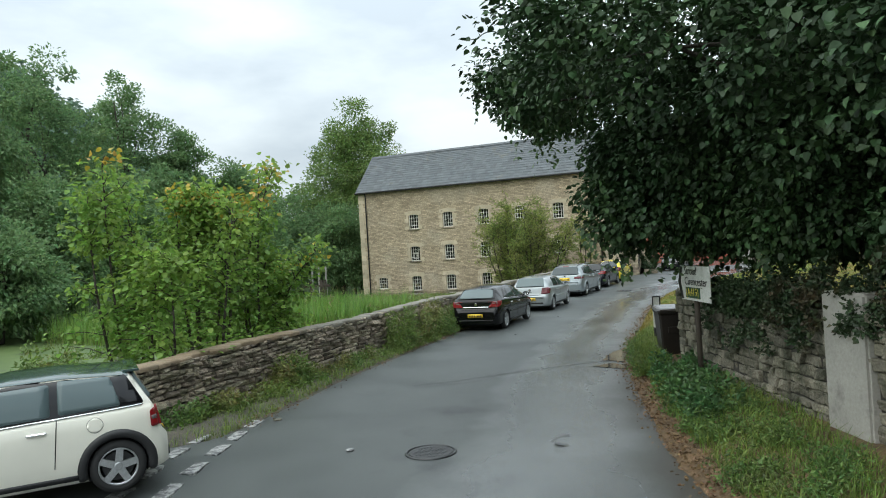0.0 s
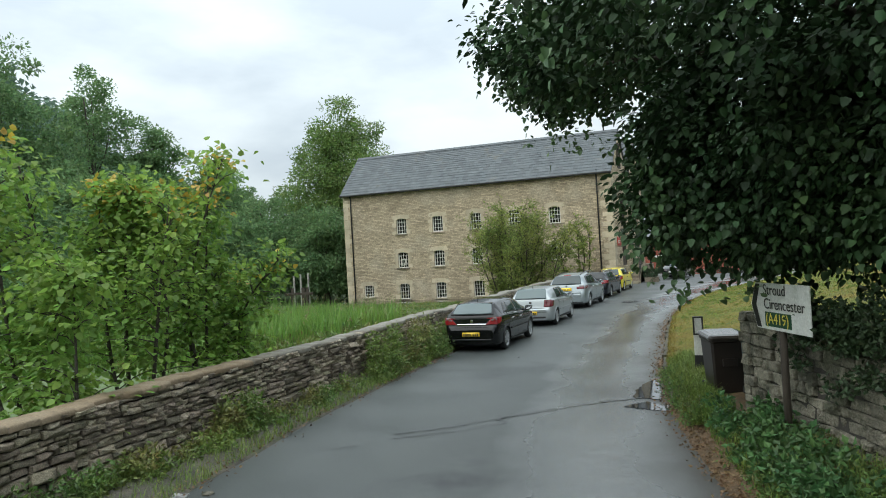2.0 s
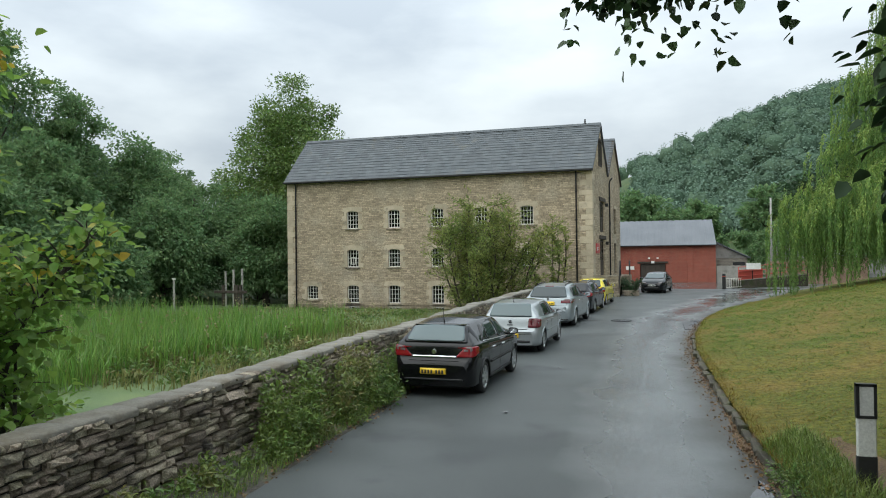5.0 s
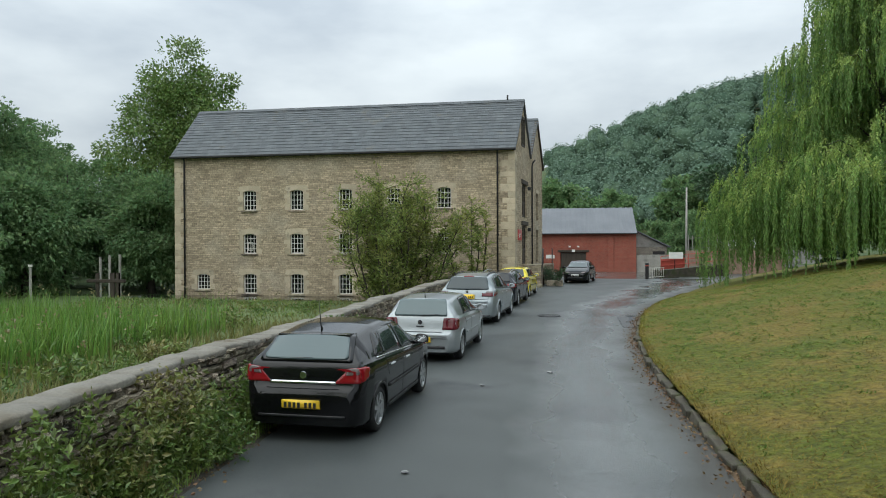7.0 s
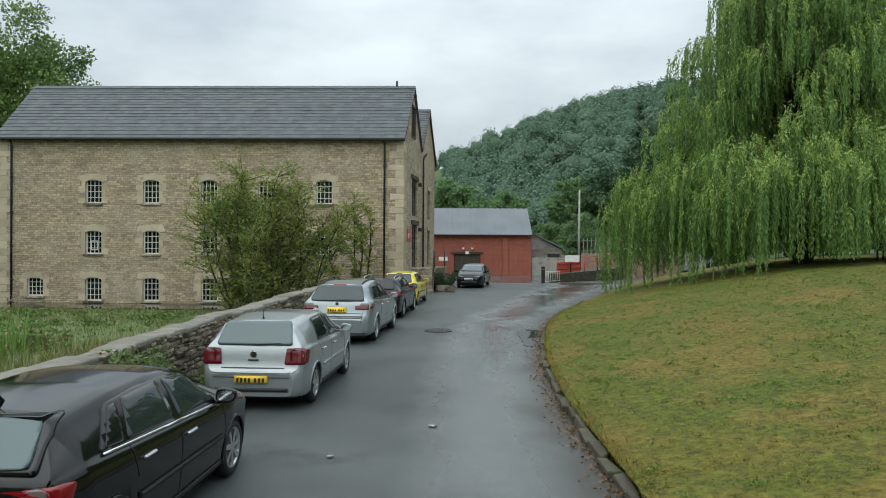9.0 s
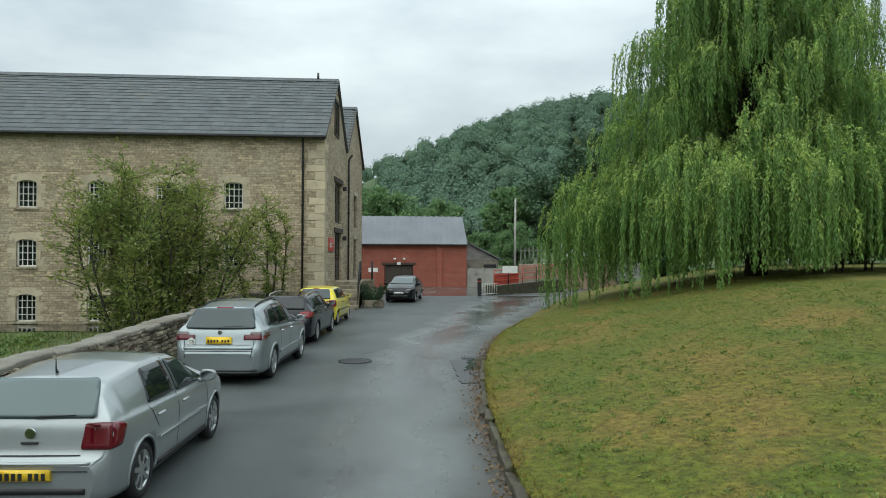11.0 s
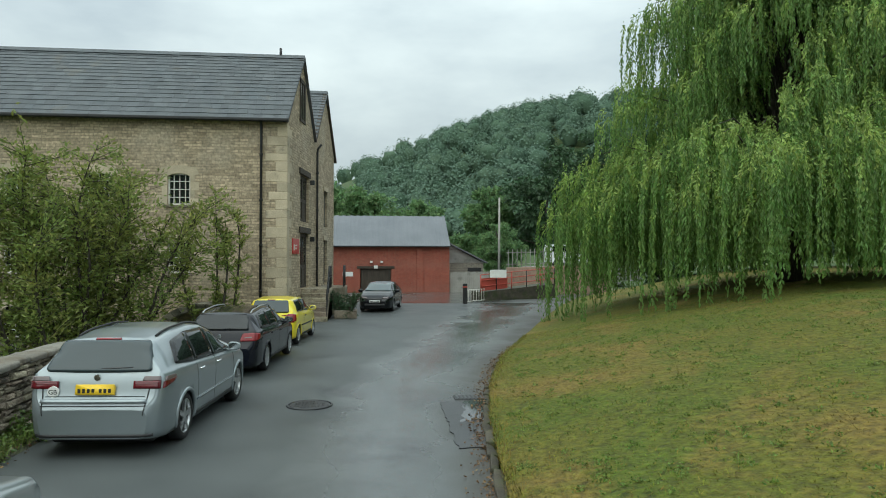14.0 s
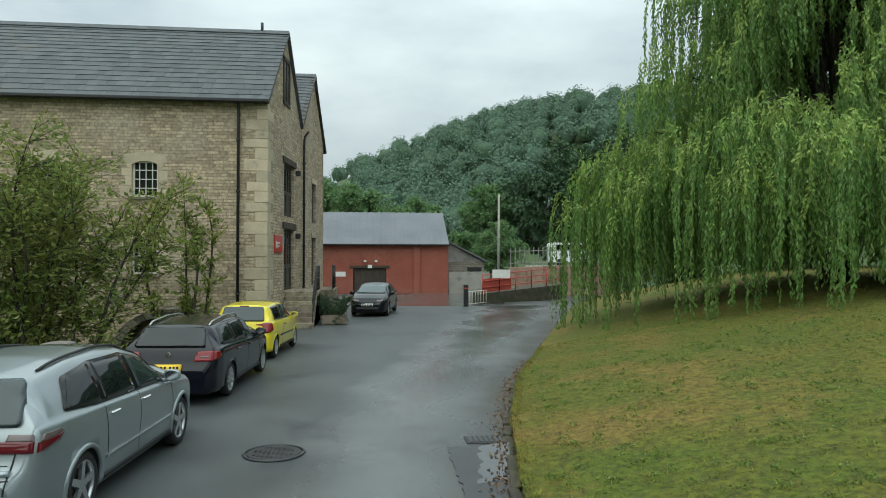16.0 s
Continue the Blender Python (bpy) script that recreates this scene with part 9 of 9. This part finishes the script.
def crack(pts, w, seed, label="tarred crack across the wet road"):
    r = random.Random(seed)
    up, dn = [], []
    for (x0, y0), (x1, y1) in zip(pts, pts[1:]):
        n = max(2, int(math.hypot(x1 - x0, y1 - y0) / 0.1))
        for k in range(n):
            f = k / n
            ww = w * r.uniform(0.2, 1.3)
            x, y = x0 + (x1 - x0) * f, y0 + (y1 - y0) * f + r.uniform(-0.025, 0.025)
            up.append((x, y + ww)), dn.append((x, y - ww))
    bm = bmesh.new()
    a = [bm.verts.new((x, y, 0.006)) for x, y in up]
    b = [bm.verts.new((x, y, 0.006)) for x, y in dn]
    for i in range(len(a) - 1):
        bm.faces.new((b[i], b[i + 1], a[i + 1], a[i]))
    solo("road_crack", bm, M_PATCH, label, "road", kind="structure")


crack([(-6.3, 12.35), (-5.5, 12.9), (-4.75, 13.7), (-4.1, 14.3), (-3.4, 14.9), (-2.6, 15.4)], 0.035, 1)
crack([(-6.2, 12.1), (-5.2, 12.75), (-4.6, 13.35)], 0.022, 2)
crack([(-4.75, 13.7), (-4.9, 13.45), (-4.6, 13.3)], 0.05, 3)
crack([(-6.9, 11.4), (-6.5, 11.7)], 0.03, 4)
crack([(-2.6, 8.7), (-2.5, 9.0), (-2.3, 9.2)], 0.025, 5)
crack([(-2.5, 8.6), (-2.2, 8.55)], 0.05, 6)
flat_patch("puddle", [(-2.9, 15.4), (-2.35, 15.2), (-2.3, 16.0), (-2.55, 17.3), (-2.8, 16.4)], M_PUDDLE, "shallow puddle at the road edge", "water", 0.005, 0.05, 2)
flat_patch("puddle", [(-2.9, 14.6), (-2.2, 14.3), (-2.15, 14.8), (-2.6, 15.0)], M_PUDDLE, "shallow puddle at the verge", "water", 0.005, 0.05, 3)
flat_patch("puddle", [(-2.35, 36.4), (-1.8, 36.6), (-1.6, 38.2), (-2.1, 38.0)], M_PUDDLE, "puddle beside the kerb drain", "water", 0.005, 0.05, 4)
flat_patch("road_patch", [(-2.6, 34.8), (-1.95, 34.9), (-1.7, 37.9), (-2.55, 38.0)], M_PATCH, "darker mended strip of asphalt", "road", 0.002, 0.03, 5)
drain = settle(thing("road_gully", "rectangular iron road gully by the kerb", "drain", pose(-1.95, 38.35, 0)))
part("frame", box(-0.3, -0.2, -0.06, 0.3, 0.2, 0.008, 0.006), M_IRON, drain)
for k in range(7):
    part("grate_bar", box(-0.25 + k * 0.075, -0.16, 0.006, -0.21 + k * 0.075, 0.16, 0.016), M_PATCH, drain)

# give-way marks at the junction: two rows of worn dashes
r = random.Random(3)
for row, x0, y0, ks in ((0, -6.62, 5.86, (-1, 0, 1, 2, 3, 4)), (1, -7.05, 5.5, (0, 1, 2, 3))):
    for k in ks:
        x, y = x0 - 0.265 * k, y0 + 0.78 * k
        bmz = apron_z(x, y)
        dash = flat_patch("give_way_dash", [(x - 0.05, y - 0.26), (x + 0.15, y - 0.22), (x + 0.0, y + 0.26), (x - 0.2, y + 0.22)], M_WHITE_LINE, "worn white give-way dash", "road marking", 0.008, 0.014, 20 + k + 9 * row, "structure")
        dash.location.z += bmz

# litter and leaves on the tarmac
for x, y, s, m, lab in ((-5.25, 7.85, 0.07, M_WHITE_LINE, "scrap of pale litter on the road"), (-4.7, 26.7, 0.07, M_WHITE_LINE, "scrap of pale litter on the road"), (-6.2, 20.2, 0.05, M_WHITE_LINE, "scrap of pale litter on the road"),
                        (-7.45, 9.3, 0.09, M_BLOCK, "loose pale stone at the margin"), (-5.9, 25.2, 0.05, M_WHITE_LINE, "scrap of pale litter on the road")):
    bm = bmesh.new()
    bmesh.ops.create_icosphere(bm, subdivisions=1, radius=s)
    for v in bm.verts:
        v.co.z *= 0.25
    solo("loose_stone" if m is M_BLOCK else "litter_scrap", bm, m, lab, "litter", pose(x, y, 0.006, 0, 0, x * 57))
rl = np.random.RandomState(44)
M_DEAD_LEAF = leafy("fallen brown leaf", (0.12, 0.07, 0.032), (0.2, 0.125, 0.06), 0.45, 0.02, 0.6, 0.0)
nd = 2600
dy = rl.uniform(3, 19, nd)
dx = np.array([kerb_x(v) for v in dy]) + rl.normal(size=nd) * 0.14 + 0.06
lp = [np.stack([dx, dy, np.full(nd, 0.022) + 0.25 * np.maximum(0, dx - np.array([kerb_x(v) for v in dy]))], 1)]
nd2 = 1500
dy = rl.uniform(8, 40, nd2)
dx = np.array([left_x(v) for v in dy]) + rl.normal(size=nd2) * 0.16 - 0.1
lp.append(np.stack([dx, dy, np.full(nd2, 0.03)], 1))
nd3 = 1900
dy = rl.uniform(17, 46, nd3)
dx = np.array([kerb_x(v) for v in dy]) - np.abs(rl.normal(size=nd3)) * 0.13
lp.append(np.stack([dx, dy, np.full(nd3, 0.012)], 1))
lp = np.concatenate(lp)
lt = rl.normal(size=lp.shape)
lt[:, 2] = np.abs(lt[:, 2]) * 0.25
solo("fallen_leaves", leaf_mesh("fallen_leaves", lp, lt, rl.uniform(0.03, 0.065, len(lp)), 0.65, rng=rl), M_DEAD_LEAF, "brown fallen leaves along the road edges", "leaves", kind="stuff")

# ---- pieces: kerb stones, blocks and dry stones ----
kerb = settle(thing("kerb", "low dark kerb of worn stones along the lawn", "kerb", pose(-2.6, 28, 0), kind="structure"))
kmesh = []
for k in range(6):
    r = random.Random(k + 60)
    bm = rough_block(-0.07, 0.06, -0.3, 0.3, -0.12, 0.115, r, 0.03)
    me = bpy.data.meshes.new("kerb_stone")
    bm.to_mesh(me)
    bm.free()
    me.materials.append(M_KERB)
    kmesh.append(me)
y, k = 15.0, 0
while y < 62:
    a = math.degrees(math.atan2(-(kerb_x(y + 0.4) - kerb_x(y - 0.4)), 0.8))
    r = random.Random(k)
    st = part("kerb_stone", kmesh[k % 6], None, kerb, "", kerb.matrix_world.inverted() @ pose(kerb_x(y) + 0.06 + r.uniform(-0.03, 0.03), y, r.uniform(-0.055, 0.01) - 0.08 * ease(y, 31, 40), r.uniform(-3, 3), r.uniform(-8, 8), a + r.uniform(-3, 3)))
    y += 0.612 * math.cos(math.radians(a))
    k += 1


def stone_mesh(seed, w, h, d):
    """A split stone: blunt front with chamfered, uneven edges; front towards +x."""
    r = random.Random(seed)
    j = lambda s: r.uniform(-s, s)
    back = [(-d, -w / 2, -h / 2), (-d, w / 2, -h / 2), (-d, w / 2, h / 2), (-d, -w / 2, h / 2)]
    rim = [(-0.028, sy * w / 2 + j(w * 0.04), sz * h / 2 + j(h * 0.08)) for sy, sz in ((-1, -1), (1, -1), (1, 1), (-1, 1))]
    tall = 0.16 * h
    face = [(j(0.02), sy * (w / 2 - r.uniform(0.012, 0.035)), sz * (h / 2 - tall * r.uniform(0.6, 1.4))) for sy, sz in ((-1, -1), (1, -1), (1, 1), (-1, 1))]
    mid = [(0.016 + j(0.02), j(w * 0.22), j(h * 0.2))]
    verts = back + rim + face + mid
    faces = []
    for a, b in ((0, 4), (4, 8)):
        for k in range(4):
            faces.append((a + k, a + (k + 1) % 4, b + (k + 1) % 4, b + k))
    for k in range(4):
        faces.append((8 + k, 8 + (k + 1) % 4, 12))
    return verts, faces


shapes = [stone_mesh(s, 1.0, 1.0, 0.2) for s in range(14)]


def lay_courses(y0, y1, seed):
    """Stones of the pond wall, course by course: (y, z, width, height, proud, tilt, shape)."""
    r = random.Random(seed)
    out = []
    z = 0.0
    while z < WALL_H - 0.07:
        h = r.uniform(0.06, 0.13) if z > 0.35 else r.uniform(0.09, 0.17)
        h = min(h, WALL_H - 0.02 - z)
        y = y0 - r.uniform(0, 0.2)
        while y < y1:
            w = min(max(h * r.uniform(1.3, 4.2), 0.12), 0.5)
            out.append((y + w / 2, z + h / 2 + 0.018 * math.sin(y * 1.3 + z * 4) + r.uniform(-0.006, 0.006), w - 0.014, h * r.uniform(0.84, 1.04) - 0.006, r.uniform(-0.045, 0.03), r.uniform(-5, 5), r.randrange(14)))
            y += w
        z += h
    return out


near = lay_courses(9.2, 13.6, 5)
near = near[:300]
shared = {}
for (y, z, w, h, pr, tilt, s) in near:
    key = (s, round(w / 0.06), round(h / 0.02))
    if key not in shared:
        v, f = stone_mesh(s + key[1] * 31 + key[2] * 7, key[1] * 0.06, max(1, key[2]) * 0.02, 0.2)
        shared[key] = mesh_from("stone", v, f)
        shared[key].materials.append(M_STONE)
    part("stone", shared[key], None, pond_wall, "", pond_wall.matrix_world.inverted() @ pose(wall_face(y) + pr, y, z, tilt, 0, 0))
verts, faces = [], []
for a, b, sd in ((WALL_Y0, 9.2, 6), (13.6, WALL_Y1, 7)):
    for (y, z, w, h, pr, tilt, s) in lay_courses(a, b, sd):
        v, f = stone_mesh(int(y * 1000) % 9973 + s, w, h, 0.2)
        k = len(verts)
        c, sn = math.cos(math.radians(tilt)), math.sin(math.radians(tilt))
        verts += [(wall_face(y) + pr + p[0], y + p[1] * c - p[2] * sn, z + p[1] * sn + p[2] * c) for p in v]
        faces += [tuple(k + i for i in q) for q in f]
rest = wpart("stonework", mesh_from("stonework", verts, faces), M_STONE_FAR, pond_wall, "uneven courses of dry grey-brown stones")
rest["kind"] = "stuff"

# squared blocks of the roadside wall, on its face and on its end
r = random.Random(77)
z = 0.1
while z < 1.72:
    h = r.uniform(0.08, 0.17)
    s = -r.uniform(0, 0.15)
    while s < 10.5:
        w = r.uniform(0.13, 0.4)
        a, b = max(0.0, s), min(s + w, 10.5)
        s += w
        if b - a < 0.06 or (a > 4.85 and b < 5.8):
            continue
        top = min(z + h - 0.012, 1.75 + 0.08 * math.sin(a * 3))
        out = r.uniform(-0.045, 0.035)
        bm = rw_box(a + 0.006, b - 0.006, z, top, -0.2, out)
        for v in bm.verts:
            v.co += Vector((r.uniform(-0.03, 0.03), r.uniform(-0.03, 0.03), r.uniform(-0.026, 0.012)))
        bmesh.ops.bevel(bm, geom=bm.edges[:], offset=0.014, segments=1, affect="EDGES")
        wpart("block", bm, M_BLOCK, road_wall)
    # end face
    p, d = rw_at(0.001)
    n = Vector((d.y, -d.x, 0))
    o = 0.0
    while o < 0.5:
        w = r.uniform(0.2, 0.32)
        o1 = min(o + w, 0.52)
        bm = bmesh.new()
        c = []
        for dz in (z, min(z + h - 0.012, 1.78)):
            for oo, q in ((-o, -0.02), (-o1 + 0.01, -0.02), (-o1 + 0.01, 0.16), (-o, 0.16)):
                c.append(bm.verts.new(p + n * oo + d * q + Vector((0, 0, dz))))
        for f in ((3, 2, 1, 0), (4, 5, 6, 7), (0, 1, 5, 4), (1, 2, 6, 5), (2, 3, 7, 6), (3, 0, 4, 7)):
            bm.faces.new([c[i] for i in f])
        bmesh.ops.recalc_face_normals(bm, faces=bm.faces[:])
        bmesh.ops.bevel(bm, geom=bm.edges[:], offset=0.014, segments=1, affect="EDGES")
        wpart("block", bm, M_BLOCK, road_wall)
        o += w
    z += h
